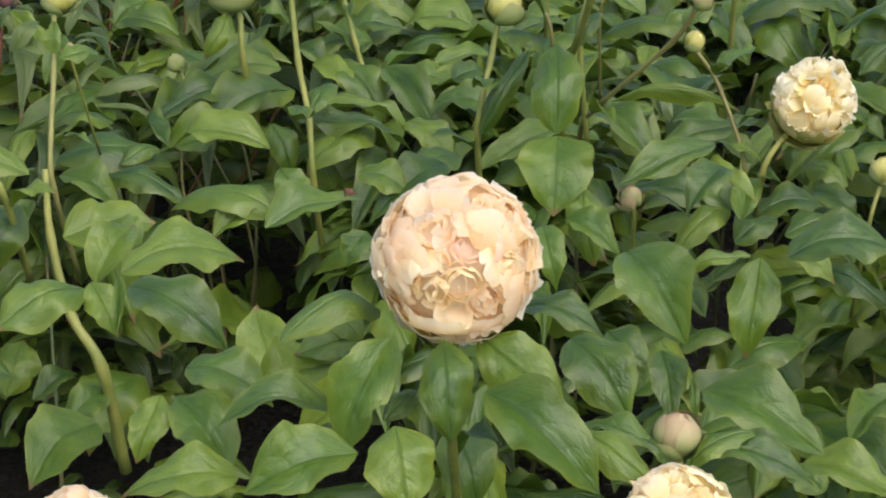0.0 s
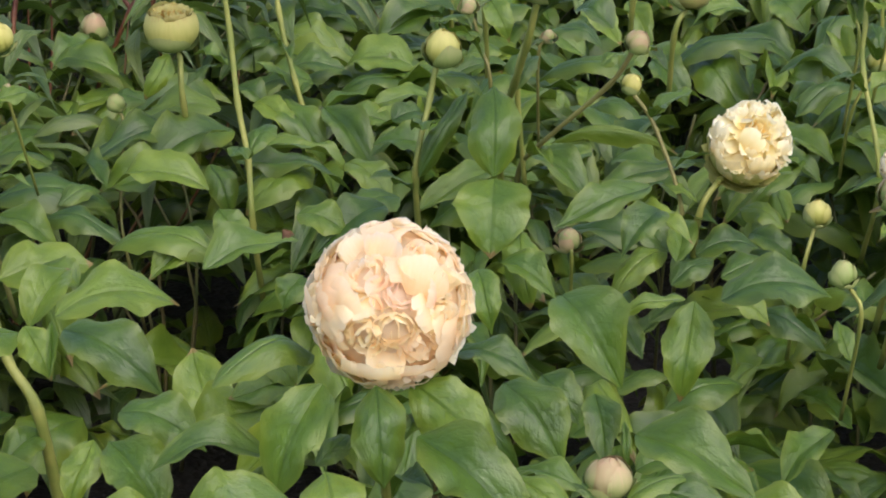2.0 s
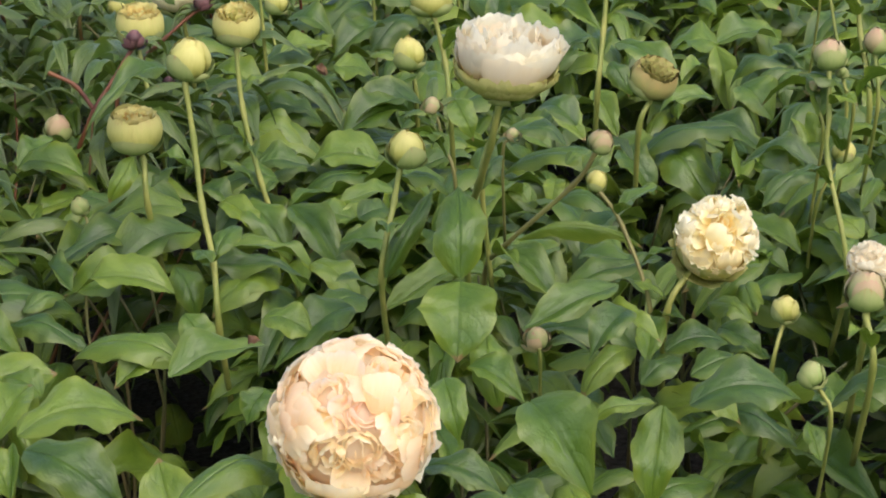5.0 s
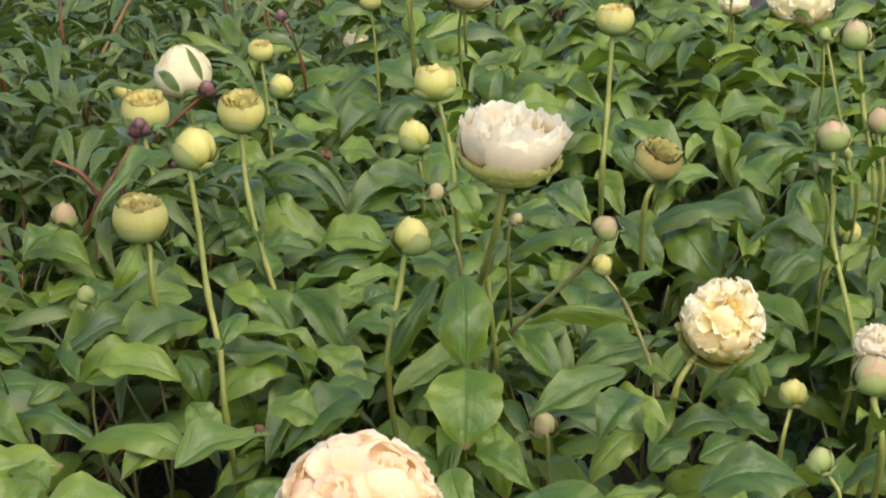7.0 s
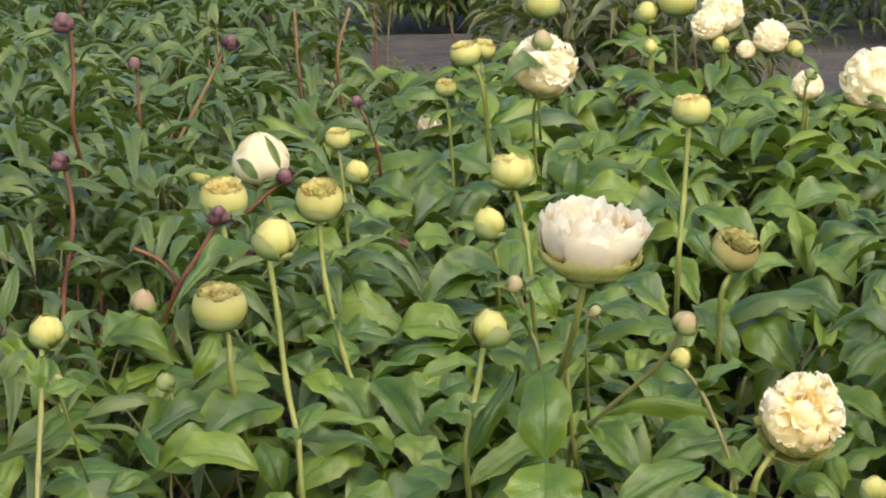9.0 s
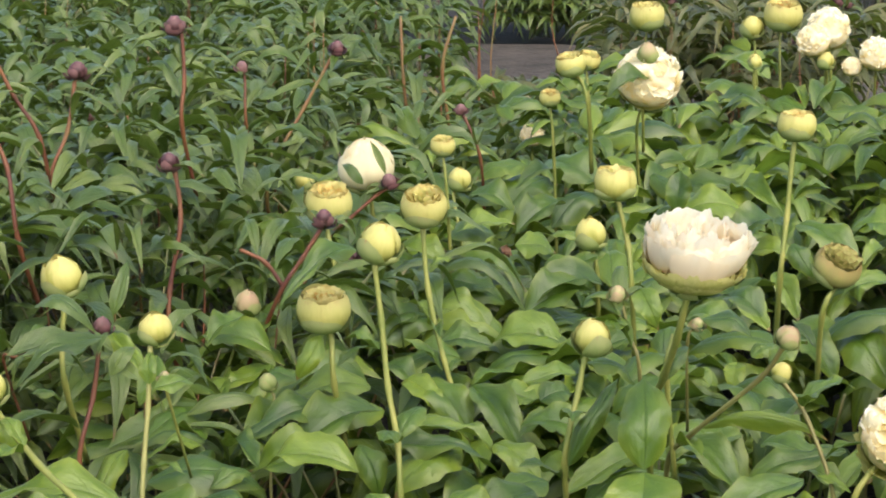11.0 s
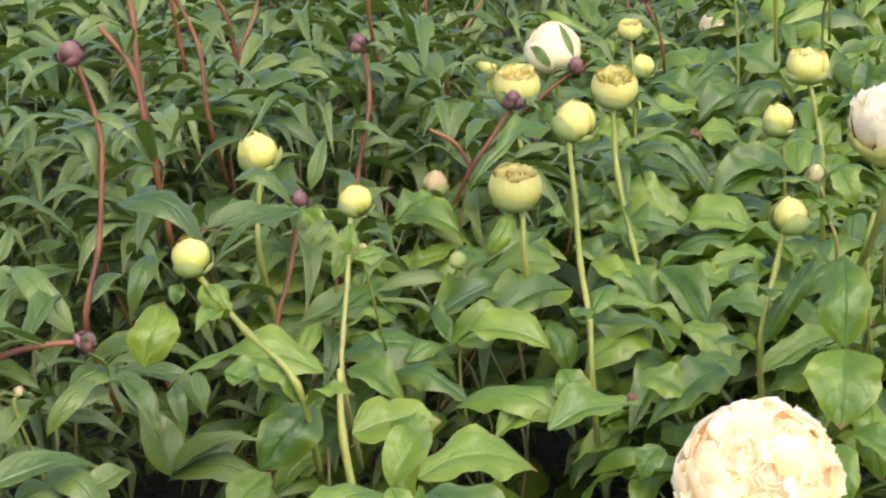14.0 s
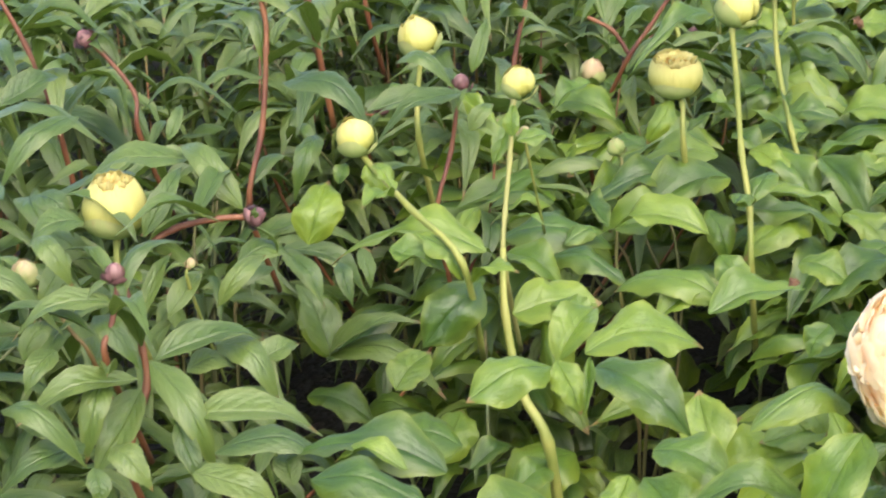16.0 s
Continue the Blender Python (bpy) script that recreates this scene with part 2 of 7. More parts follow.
PURPLE = petal_material("purple_bud_skin", (0.05, 0.04, 0.02), (0.036, 0.013, 0.015), (0.15, 0.068, 0.068), (0.3, 0.17, 0.15), through=0.02, rough=0.42)
PINK = petal_material("pink_bud_skin", (0.17, 0.26, 0.06), (0.25, 0.32, 0.1), (0.42, 0.33, 0.18), (0.42, 0.25, 0.16), through=0.1, seam=(0.4, 0.16, 0.13))
DRIED = petal_material("dried_leaf", (0.06, 0.03, 0.014), (0.1, 0.045, 0.02), (0.14, 0.08, 0.03), through=0.1)
SOIL = soil_material("garden_soil", (0.009, 0.0075, 0.0055), (0.026, 0.02, 0.014), 26.0)
TRACK = soil_material("trodden_path", (0.02, 0.016, 0.012), (0.08, 0.066, 0.052), 14.0)


# ---- building blocks ----
def mesh_from(name, verts, faces, mat, uvs=None, smooth=True):
    me = bpy.data.meshes.new(name)
    me.from_pydata([tuple(v) for v in verts], [], faces)
    me.materials.append(mat)
    if uvs is not None:
        layer = me.uv_layers.new(name="UVMap")
        loops = np.empty(len(me.loops), dtype=np.int32)
        me.loops.foreach_get("vertex_index", loops)
        layer.data.foreach_set("uv", np.asarray(uvs, dtype=np.float32)[loops].ravel())
    if smooth:
        me.polygons.foreach_set("use_smooth", [True] * len(me.polygons))
    me.update()
    return me


def part_of(parent, name, me, m=None, label="", kind=""):
    ob = new(name, me)
    ob.parent = parent
    if m is not None:
        ob.matrix_basis = parent_inverse(parent) @ m
    return tagged(ob, label, kind=kind)


def parent_inverse(parent):
    m = parent.matrix_basis.copy()
    while parent.parent:
        parent = parent.parent
        m = parent.matrix_basis @ m
    return m.inverted()


def grid_faces(nu, nv):
    return [(j * (nu + 1) + i, j * (nu + 1) + i + 1, (j + 1) * (nu + 1) + i + 1, (j + 1) * (nu + 1) + i) for j in range(nv) for i in range(nu)]


def leaf_shape(peak, sharp, arch, roll, ruffle, twist, seed, nu=8, nv=12, droop=0.6, aspect=0.45, tip=0.5, tear=0.0, sickle=0.0):
    """One leaflet of length 1 along y and width 1 across x: vertices, faces and UVs. The midrib is slightly sunk, the
    margins roll down (roll > 0) or fold up (roll < 0), and each margin waves by itself."""
    rng = random.Random(seed)
    ph, ph2, ph3, ph4 = (rng.uniform(0, 6) for _ in range(4))
    left, right = rng.uniform(0.9, 1.08), rng.uniform(0.9, 1.08)
    torn = (rng.choice((-1, 1)), rng.uniform(0.55, 0.85))
    verts, uvs = [], []
    for j in range(nv + 1):
        v = j / nv
        s = v ** peak
        point = min(1.0, max(0.0, (v - 0.72) / 0.28))
        w = 0.5 * max(0.0, math.sin(math.pi * s)) ** (sharp + tip * point * point) + 0.012
        if v < 0.03:
            w = 0.035
        z0 = arch * math.sin(math.pi * v) - arch * 0.35 * v * v - droop * max(0.0, v - 0.5) ** 2 + 0.018 * math.sin(9 * v + ph4)
        a = twist * (v - 0.4)
        for i in range(nu + 1):
            u = 2 * i / nu - 1
            side = 1 if u > 0 else 0
            edge = (right if side else left) * (1 + 0.06 * math.sin(7 * v + ph + 2.4 * side) + 0.04 * math.sin(17 * v + ph2 + 1.7 * side) + 0.022 * math.sin(36 * v + ph3 + side))
            if tear and u * torn[0] > 0.6:
                edge -= tear * math.exp(-((v - torn[1]) / 0.045) ** 2)
            x = w * u * edge * aspect
            swell = 0.09 * math.sin(math.pi * min(1.0, abs(u) * 1.05)) - roll * (0.6 * abs(u) + 0.4 * abs(u) ** 2.2)
            wave = ruffle * abs(u) ** 1.7 * (math.sin(6.5 * v + ph + 2.6 * side) + 0.7 * math.sin(13.5 * v + ph2 + 1.4 * side) + 0.3 * math.sin(27 * v + ph4 + side)) * (0.6 + 0.8 * v)
            z = (swell + wave) * w * 2 * aspect
            x, z = (x * math.cos(a) - z * math.sin(a)) / aspect, x * math.sin(a) + z * math.cos(a)
            verts.append((x + sickle * (math.sin(math.pi * v) - 0.5 * v * v), v + 0.012 * abs(u) * math.sin(17 * v + ph), z + z0))
            uvs.append((0.5 + 0.5 * u, v))
    return verts, grid_faces(nu, nv), uvs


def broad_shape(k):
    rng = random.Random(900 + k)
    return leaf_shape(rng.uniform(0.72, 0.9), rng.uniform(0.66, 0.84), rng.uniform(0.0, 0.22), rng.uniform(-0.4, 0.5), rng.uniform(0.06, 0.16), rng.uniform(-0.5, 0.5), 100 + k,
                      droop=rng.uniform(0.0, 0.8), tip=rng.uniform(0.15, 0.7), tear=0.25 if k % 5 == 3 else 0.0, sickle=rng.uniform(-0.1, 0.1), nv=18)


BROAD_SHAPES = [broad_shape(k) for k in range(16)]
NARROW_SHAPES = [leaf_shape(0.74 + 0.05 * (k % 3), 0.9, (0.12, 0.22, 0.06, 0.3, 0.16)[k % 5], (-0.3, 0.1, -0.4, 0.2, -0.15)[k % 5],
                            (0.06, 0.1, 0.12, 0.05, 0.1)[k % 5], (0.2, -0.35, 0.15, 0.5, -0.4)[k % 5], 200 + k, 4, 9, 0.5, 0.22, 0.5, 0.0, 0.08 * (-1) ** k) for k in range(10)]
BROAD_LEAVES = [mesh_from("leaf", v, f, BROAD, uv) for v, f, uv in BROAD_SHAPES]
NARROW_LEAVES = [mesh_from("leaf", v, f, NARROW, uv) for v, f, uv in NARROW_SHAPES]


def leaf_matrix(base, tip, width, normal):
    base, tip, normal = Vector(base), Vector(tip), Vector(normal)
    along = tip - base
    length = along.length
    y = along / length
    z = (normal - y * normal.dot(y)).normalized()
    x = y.cross(z)
    m = Matrix((x * width, y * length, z * length)).transposed().to_4x4()
    m.translation = base
    return m


def leaf(plant, base, tip, width, normal, k=0):
    """A broad leaflet of a plant, from its base to its tip."""
    return part_of(plant, "leaf", BROAD_LEAVES[k % len(BROAD_LEAVES)], leaf_matrix(base, tip, width, normal))


def slim_leaf(plant, base, tip, width, normal, k=0):
    return part_of(plant, "leaf", NARROW_LEAVES[k % len(NARROW_LEAVES)], leaf_matrix(base, tip, width, normal))


DRY_LEAVES = [mesh_from("dried_leaf", *leaf_shape(0.9, 0.9, 0.3, -0.4, 0.3, 0.8 * q, 400 + q)[:2], DRIED, leaf_shape(0.9, 0.9, 0.3, -0.4, 0.3, 0.8 * q, 400 + q)[2]) for q in (-1, 1)]


def dry_leaf(plant, base, tip, width, normal, k=0):
    return part_of(plant, "dried_leaf", DRY_LEAVES[k % 2], leaf_matrix(base, tip, width, normal), "shrivelled reddish-brown leaf")


CURLED_LEAF = mesh_from("leaf", *leaf_shape(0.8, 0.7, 0.22, 0.35, 0.05, 0.3, 77, 10, 20, 0.35, 0.4, 0.2)[:2], BROAD, leaf_shape(0.8, 0.7, 0.22, 0.35, 0.05, 0.3, 77, 10, 20, 0.35, 0.4, 0.2)[2])


def smooth_line(points, steps=5):
    """Points on a smooth curve through the given points."""
    p = [Vector(q) for q in points]
    if len(p) < 3:
        return [p[0].lerp(p[-1], k / steps) for k in range(steps + 1)]
    p = [2 * p[0] - p[1]] + p + [2 * p[-1] - p[-2]]
    out = []
    for a, b, c, d in zip(p, p[1:], p[2:], p[3:]):
        for k in range(steps):
            s = k / steps
            out.append(0.5 * (2 * b + (c - a) * s + (2 * a - 5 * b + 4 * c - d) * s * s + (3 * b - a - 3 * c + d) * s ** 3))
    return out + [p[-2]]


def tube(points, r0, r1, sides=7, steps=5, knots=0.0):
    """Vertices and faces of a tapering stem through the points."""
    line = smooth_line(points, steps)
    verts, faces = [], []
    n = len(line)
    for k, p in enumerate(line):
        d = (line[min(k + 1, n - 1)] - line[max(k - 1, 0)]).normalized()
        a = d.cross(Vector((0.31, 0.95, 0.05))).normalized()
        b = d.cross(a)
        r = r0 + (r1 - r0) * k / (n - 1)
        if knots and k % steps == 0 and 0 < k < n - 1:
            r *= 1 + knots
        verts += [p + (a * math.cos(2 * math.pi * i / sides) + b * math.sin(2 * math.pi * i / sides)) * r for i in range(sides)]
        if k:
            o = (k - 1) * sides
            faces += [(o + i, o + (i + 1) % sides, o + sides + (i + 1) % sides, o + sides + i) for i in range(sides)]
    faces.append(tuple(range(sides))[::-1])
    faces.append(tuple(range((n - 1) * sides, n * sides)))
    return verts, faces


def stem(plant, points, r0=0.0032, r1=0.0026, mat=None, label=""):
    wob = random.Random(round(1000 * sum(abs(c) for q in points for c in q)))
    inner = [Vector(q) + Vector((wob.uniform(-1, 1), wob.uniform(-1, 1), 0)) * 0.0025 for q in points[1:-1]]
    v, f = tube([points[0], *inner, points[-1]], r0 * 0.88, r1 * 0.9, knots=0.25)
    me = mesh_from("stem", v, f, mat or GREEN_STEM)
    inv = parent_inverse(plant)
    me.transform(inv)
    return part_of(plant, "stem", me, None, label)


def petal_shape(r, foot, belly, tip, half, ruffle, seed, nu=6, nv=8, notch=0.06, curl=0.0, rounded=0.14, jag=0.0):
    """A cupped petal round the z axis: (radius, height) of its foot, belly and tip, and its half angle in degrees."""
    rng = random.Random(seed)
    p1, p2, p3, p4 = (rng.uniform(0, 6) for _ in range(4))
    teeth = [rng.random() ** 1.5 for _ in range(nu + 1)]
    verts, uvs = [], []
    for j in range(nv + 1):
        v = j / nv
        for i in range(nu + 1):
            u = 2 * i / nu - 1
            # the rim is rounded, nicked and frayed
            vv = v * (1 - rounded * abs(u) ** 2.6 - notch * (0.5 + 0.5 * math.sin(3.1 * u + p3)) - 0.3 * notch * math.sin((9 + 4 * math.sin(p3)) * u + p4) - jag * teeth[i] * v ** 4)
            q = (1 - vv) ** 2, 2 * vv * (1 - vv), vv * vv
            rho = (q[0] * foot[0] + q[1] * belly[0] + q[2] * tip[0]) * r
            z = (q[0] * foot[1] + q[1] * belly[1] + q[2] * tip[1]) * r
            ang = u * radians(half) * (0.35 + 0.65 * math.sin(math.pi * (0.12 + 0.5 * v)))
            wave = ruffle * r * v ** 2.2 * (math.sin(3.6 * u + p1) + 0.55 * math.sin(8 * u + p2) + 0.3 * math.sin(17 * u + p4))
            edge = curl * r * max(0.0, v - 0.75) * 4
            rho += wave + edge - 0.04 * r * u * u * (1 - v)
            z += 0.5 * ruffle * r * v * v * math.sin(5 * u + p2)
            verts.append((rho * math.cos(ang), rho * math.sin(ang), z))
            uvs.append((0.5 + 0.5 * u, vv))
    return verts, grid_faces(nu, nv), uvs


def ring(head, name, count, shapes, mat, turn=0.0, wobble=6.0, rng=random, size=0.05, local=Matrix()):
    """Petals round a flower head; alike petals share their meshes."""
    meshes = [mesh_from(name, v, f, mat, uv) for v, f, uv in shapes]
    for k in range(count):
        m = pose(0, 0, 0, rng.uniform(-wobble, wobble), rng.uniform(-wobble, wobble), turn + 360 * k / count + rng.uniform(-wobble, wobble) * 1.5)
        ob = new(name, meshes[k % len(meshes)])
        ob.parent = head
        ob.matrix_basis = local @ m @ Matrix.Scale(1 + rng.uniform(-size, size), 4)


def head_of(plant, name, place, axis, label, body):
    """A flower head as a part of its plant: a small core mesh that carries the petals. The axis is its own z."""
    q = Vector(axis).normalized().to_track_quat("Z", "Y").to_matrix().to_4x4()
    return part_of(plant, name, body, Matrix.Translation(place) @ q, label)


def core_mesh(name, r, low, high, mat, bulge=1.0, sides=12):
    """A small rounded body of revolution under the petals."""
    prof = [(0.0, low), (0.55, low + 0.1 * (high - low)), (0.95, low + 0.4 * (high - low)), (0.9 * bulge, low + 0.7 * (high - low)), (0.45, high - 0.05 * (high - low)), (0.0, high)]
    verts, faces, uvs = [], [], []
    for j, (a, z) in enumerate(prof):
        for i in range(sides):
            c = 2 * math.pi * i / sides
            verts.append((a * r * math.cos(c) + 1e-5 * math.cos(c), a * r * math.sin(c) + 1e-5 * math.sin(c), z))
            uvs.append((i / sides, j / 5))
        if j:
            o = (j - 1) * sides
            faces += [(o + i, o + (i + 1) % sides, o + sides + (i + 1) % sides, o + sides + i) for i in range(sides)]
    return mesh_from(name, verts, faces, mat, uvs)


def sepals(head, r, count, seed, mat=None, reach=0.75, spread=1.02):
    rng = random.Random(seed)
    s = [petal_shape(r, (0.1, -1.0), (1.12 * spread, -0.95), (1.03 * spread, -1 + reach * (1 + 0.4 * k)), 40 - 8 * k, 0.02, seed + k, 6, 5, rounded=0.5) for k in range(2)]
    ring(head, "sepal", count, s, mat or SEPAL, rng.uniform(0, 120), 6, rng, 0.1)


def face_petal(seed, jag, cup, bulge):
    """A petal of the open face: length 1 along y, width 1 across x, swelling towards z (bulge > 0) or hollow, with a torn and waved rim."""
    rng = random.Random(seed)
    p1, p2, p3 = (rng.uniform(0, 6) for _ in range(3))
    nu, nv = 18, 8
    teeth = [rng.random() ** 1.4 for _ in range(nu + 1)]
    split = rng.uniform(-0.6, 0.6)
    verts, uvs = [], []
    for j in range(nv + 1):
        v = j / nv
        w = 0.5 * (0.4 + 0.6 * math.sin(math.pi / 2 * min(1.0, v / 0.62)))
        for i in range(nu + 1):
            u = 2 * i / nu - 1
            y = v * (1 - 0.24 * abs(u) ** 2.4 - jag * teeth[i] * v ** 3 - 2.2 * jag * math.exp(-((u - split) / 0.13) ** 2) * v ** 3 - 0.03 * math.sin(4 * u + p3))
            z = bulge * math.sin(math.pi * (0.06 + 0.8 * v)) - cup * u * u * (0.5 + 0.5 * v)
            z += 0.035 * v * v * (math.sin(3.6 * u + p1) + 0.5 * math.sin(8 * u + p2) + 0.3 * math.sin(17 * u + p3))
            verts.append((u * w, y, z))
            uvs.append((0.5 + 0.5 * u, y))
    return verts, grid_faces(nu, nv), uvs


# guards: polar angle of the rim, petals in the row, half width in degrees, petal kind
# face: petals, polar angle that it reaches, petal length, and the hearts that its petals spread from (x, y, petal kind; the globe's radius is 1)
GLOBE = ([(122, 8, 34, 0), (112, 9, 31, 0), (103, 9, 30, 0), (95, 10, 27, 0), (88, 10, 25, 1), (82, 10, 25, 0), (76, 10, 25, 1), (70, 10, 25, 1), (64, 9, 26, 0), (57, 8, 28, 1)],
         (88, 82, 0.5, [(0.13, 0.1, 2), (-0.34, 0.36, 1), (0.42, 0.62, 1), (0.62, -0.2, 3), (0.3, -0.62, 1), (-0.4, -0.46, 3), (-0.05, -0.4, 3)]))
CUP = ([(122, 7, 50, 0), (112, 7, 46, 0), (103, 8, 42, 0), (95, 8, 36, 0), (88, 8, 32, 0), (80, 8, 30, 1), (70, 8, 28, 1)], (30, 62, 0.5, [(0.0, 0.1, 2), (-0.45, 0.3, 1), (0.45, -0.2, 2)]))
SMALL = ([(128, 6, 48, 0), (114, 6, 42, 0), (102, 7, 36, 1), (92, 7, 34, 1), (80, 6, 36, 1)], (52, 92, 0.46, [(0.0, 0.1, 1), (-0.5, 0.2, 1), (0.5, 0.3, 2), (0.1, -0.6, 1)]))
BOWL = ([(134, 7, 40, 0), (122, 8, 36, 0), (111, 8, 34, 0), (101, 8, 30, 0), (92, 8, 26, 0), (85, 7, 26, 0), (77, 6, 26, 1)], (76, 86, 0.52, [(0.05, 0.25, 2), (0.5, 0.6, 2), (-0.35, 0.6, 2), (-0.35, -0.35, 1), (0.45, -0.35, 2)]))


def bloom(plant, place, axis, r, mats, label, seed, plan=GLOBE, high=1.0, open_=1.0, loose=1.0):
    """A full double bloom: rows of thin guard petals that hug a globe, their torn rims one above another, and an open
    face crowded with ruffled petals that spread from several hearts."""
    rng = random.Random(seed)
    guards, (count, reach, size, hearts) = plan
    mats = tuple(mats) + (mats[1],) * (4 - len(mats))
    head = head_of(plant, "bloom", place, axis, label, core_mesh("bloom", r * 0.93, -0.88 * r, 0.84 * r * (high if high < 1.1 else 0.7), mats[1]))
    for n, (polar, petals, half, kind) in enumerate(guards):
        shapes = []
        for q in range(4):
            th = radians(polar + rng.uniform(-5, 5))
            back = th + radians(rng.uniform(34, 48))
            sink = 1.0 + rng.uniform(-0.025, 0.02) * loose
            far = rng.uniform(1.06, 1.12) if polar > 66 else rng.uniform(1.0, 1.04)
            tip = (open_ * sink * math.sin(th), high * sink * math.cos(th))
            belly = (open_ * far * math.sin(back), (high if back < 1.57 else 1.0) * far * math.cos(back))
            foot = (0.12, -0.85) if polar > 90 else (0.9 * math.sin(back + 0.5), 0.86 * math.cos(back + 0.5))
            shapes.append(petal_shape(r, foot, belly, tip, half * rng.uniform(0.8, 1.3), (0.014 if polar > 84 else 0.03) * loose * rng.uniform(0.5, 1.5), seed * 31 + n * 7 + q, 13, 7, 0.05, rng.uniform(-0.01, 0.04) * loose, 0.12, 0.05 if polar > 84 else 0.09))
        ring(head, "petal", petals, shapes, mats[kind], rng.uniform(0, 90), 3 * loose, rng, 0.02)
    kinds = sorted({h[2] for h in hearts})
    outer = {k: [mesh_from("petal", v, f, mats[k], uv) for v, f, uv in (face_petal(seed * 13 + k * 50 + q, rng.uniform(0.03, 0.09) * loose, rng.uniform(0.04, 0.2), rng.uniform(0.14, 0.26)) for q in range(6))] for k in kinds}
    inner = {k: [mesh_from("petal", v, f, mats[k], uv) for v, f, uv in (face_petal(seed * 17 + k * 50 + q, rng.uniform(0.03, 0.08) * loose, -rng.uniform(0.1, 0.35), -rng.uniform(0.08, 0.2)) for q in range(4))] for k in kinds}
    flat = Vector((open_, open_, high))

    def set_petal(me, low, top, width, facing):
        low, top, facing = (Vector(p * q for p, q in zip(w, flat)) for w in (low, top, facing))
        ob = new("petal", me)
        ob.parent = head
        ob.matrix_basis = leaf_matrix(low * r, top * r, width * r, facing)

    def shake(by):
        return Vector((rng.uniform(-1, 1), rng.uniform(-1, 1), rng.uniform(-1, 1))) * by * loose

    for k in range(count):
        # broad petals that close over the nearest heart, or here and there flare away from it
        polar, turn = radians(reach) * math.sqrt((k + 0.3) / count), k * 2.39996 + rng.uniform(-0.25, 0.25)
        d = Vector((math.sin(polar) * math.cos(turn), math.sin(polar) * math.sin(turn), math.cos(polar)))
        near = min(hearts, key=lambda h: (d.x - h[0]) ** 2 + (d.y - h[1]) ** 2)
        c = Vector((near[0], near[1], math.sqrt(max(0.05, 1 - near[0] ** 2 - near[1] ** 2))))
        gap = (d - c).length
        to = c - d + shake(0.14)
        to = (to - d * to.dot(d)).normalized()
        length = size * rng.choice((0.65, 0.8, 0.95, 1.25))
        if gap < 0.26:
            continue
        if rng.random() < 0.42 * loose:
            set_petal(inner[near[2]][rng.randrange(4)], d * 0.74 + to * length * 0.2, d * 1.03 - to * length * 0.45, length * rng.uniform(0.75, 1.05), d + to * 0.5)
        else:
            set_petal(outer[near[2]][rng.randrange(6)], d * 0.8 - to * length * 0.6, d * (0.97 + 0.1 * gap) + to * length * 0.22 + shake(0.02), length * rng.uniform(0.9, 1.25), d - to * 0.15)
    for hx, hy, kind in hearts:
        # upright folded petals crowd each heart
        d = Vector((hx, hy, math.sqrt(max(0.05, 1 - hx * hx - hy * hy))))
        for k in range(14):
            turn = k * 2.39996 + rng.uniform(-0.3, 0.3)
            side = Vector((math.cos(turn), math.sin(turn), 0))
            side = (side - d * side.dot(d)).normalized()
            off = size * (0.04 + 0.5 * math.sqrt(k / 14))
            set_petal(inner[kind][rng.randrange(4)], d * 0.66 + side * off * 0.7, d * (1.0 - 0.25 * off + rng.uniform(-0.04, 0.03)) + side * off * 1.05 + shake(0.03), size * rng.uniform(0.35, 0.66), d * 0.35 - side)
    sepals(head, r * 0.95, 3, seed, reach=0.3, spread=0.8)
    return head


def cup_bloom(plant, place, axis, r, label, seed):
    """A goblet of broad white petals with a flat frayed top, over several rows of short yellow-green guard petals."""
    rng = random.Random(seed)
    head = head_of(plant, "bloom", place, axis, label, core_mesh("bloom", r * 0.66, -0.64 * r, 0.4 * r, WHITE))
    for n, (tipr, tipz) in enumerate([(0.5, -0.53), (0.6, -0.46), (0.69, -0.38), (0.77, -0.3), (0.83, -0.22), (0.88, -0.13), (0.92, -0.04), (0.95, 0.02)]):
        shapes = [petal_shape(r, (0.1, -0.68), (tipr * 1.02, -0.66 + 0.03 * n), (tipr + rng.uniform(-0.01, 0.03), tipz + rng.uniform(-0.08, 0.08)), rng.uniform(26, 44), 0.03, seed + n * 5 + q, 15, 6, 0.08, rng.uniform(-0.01, 0.04), 0.1, 0.14) for q in range(5)]
        ring(head, "guard_petal", 6 + n, shapes, GUARD if n != 5 else LEMON, n * 37 + rng.uniform(0, 30), 3.5, rng, 0.05)
    for n, (tipr, tipz, count, half) in enumerate([(1.0, 0.5, 7, 36), (0.98, 0.58, 8, 34), (0.9, 0.6, 8, 32), (0.79, 0.62, 8, 32), (0.66, 0.63, 8, 30), (0.52, 0.64, 7, 32), (0.38, 0.64, 6, 36), (0.24, 0.64, 5, 42), (0.1, 0.62, 3, 60)]):
        shapes = [petal_shape(r, (0.76 * tipr, -0.24), (1.0 * tipr, -0.08), (tipr * rng.uniform(0.92, 1.07), tipz + rng.uniform(-0.12, 0.05)), half * rng.uniform(0.75, 1.3), 0.04, seed * 3 + n * 7 + q, 17, 8, 0.04, rng.uniform(-0.08, 0.07), 0.12, 0.07) for q in range(6)]
        ring(head, "petal", count, shapes, WHITE, n * 29 + rng.uniform(0, 30), 6, rng, 0.06)
    sepals(head, r * 0.78, 3, seed, reach=0.3, spread=0.6)
    return head


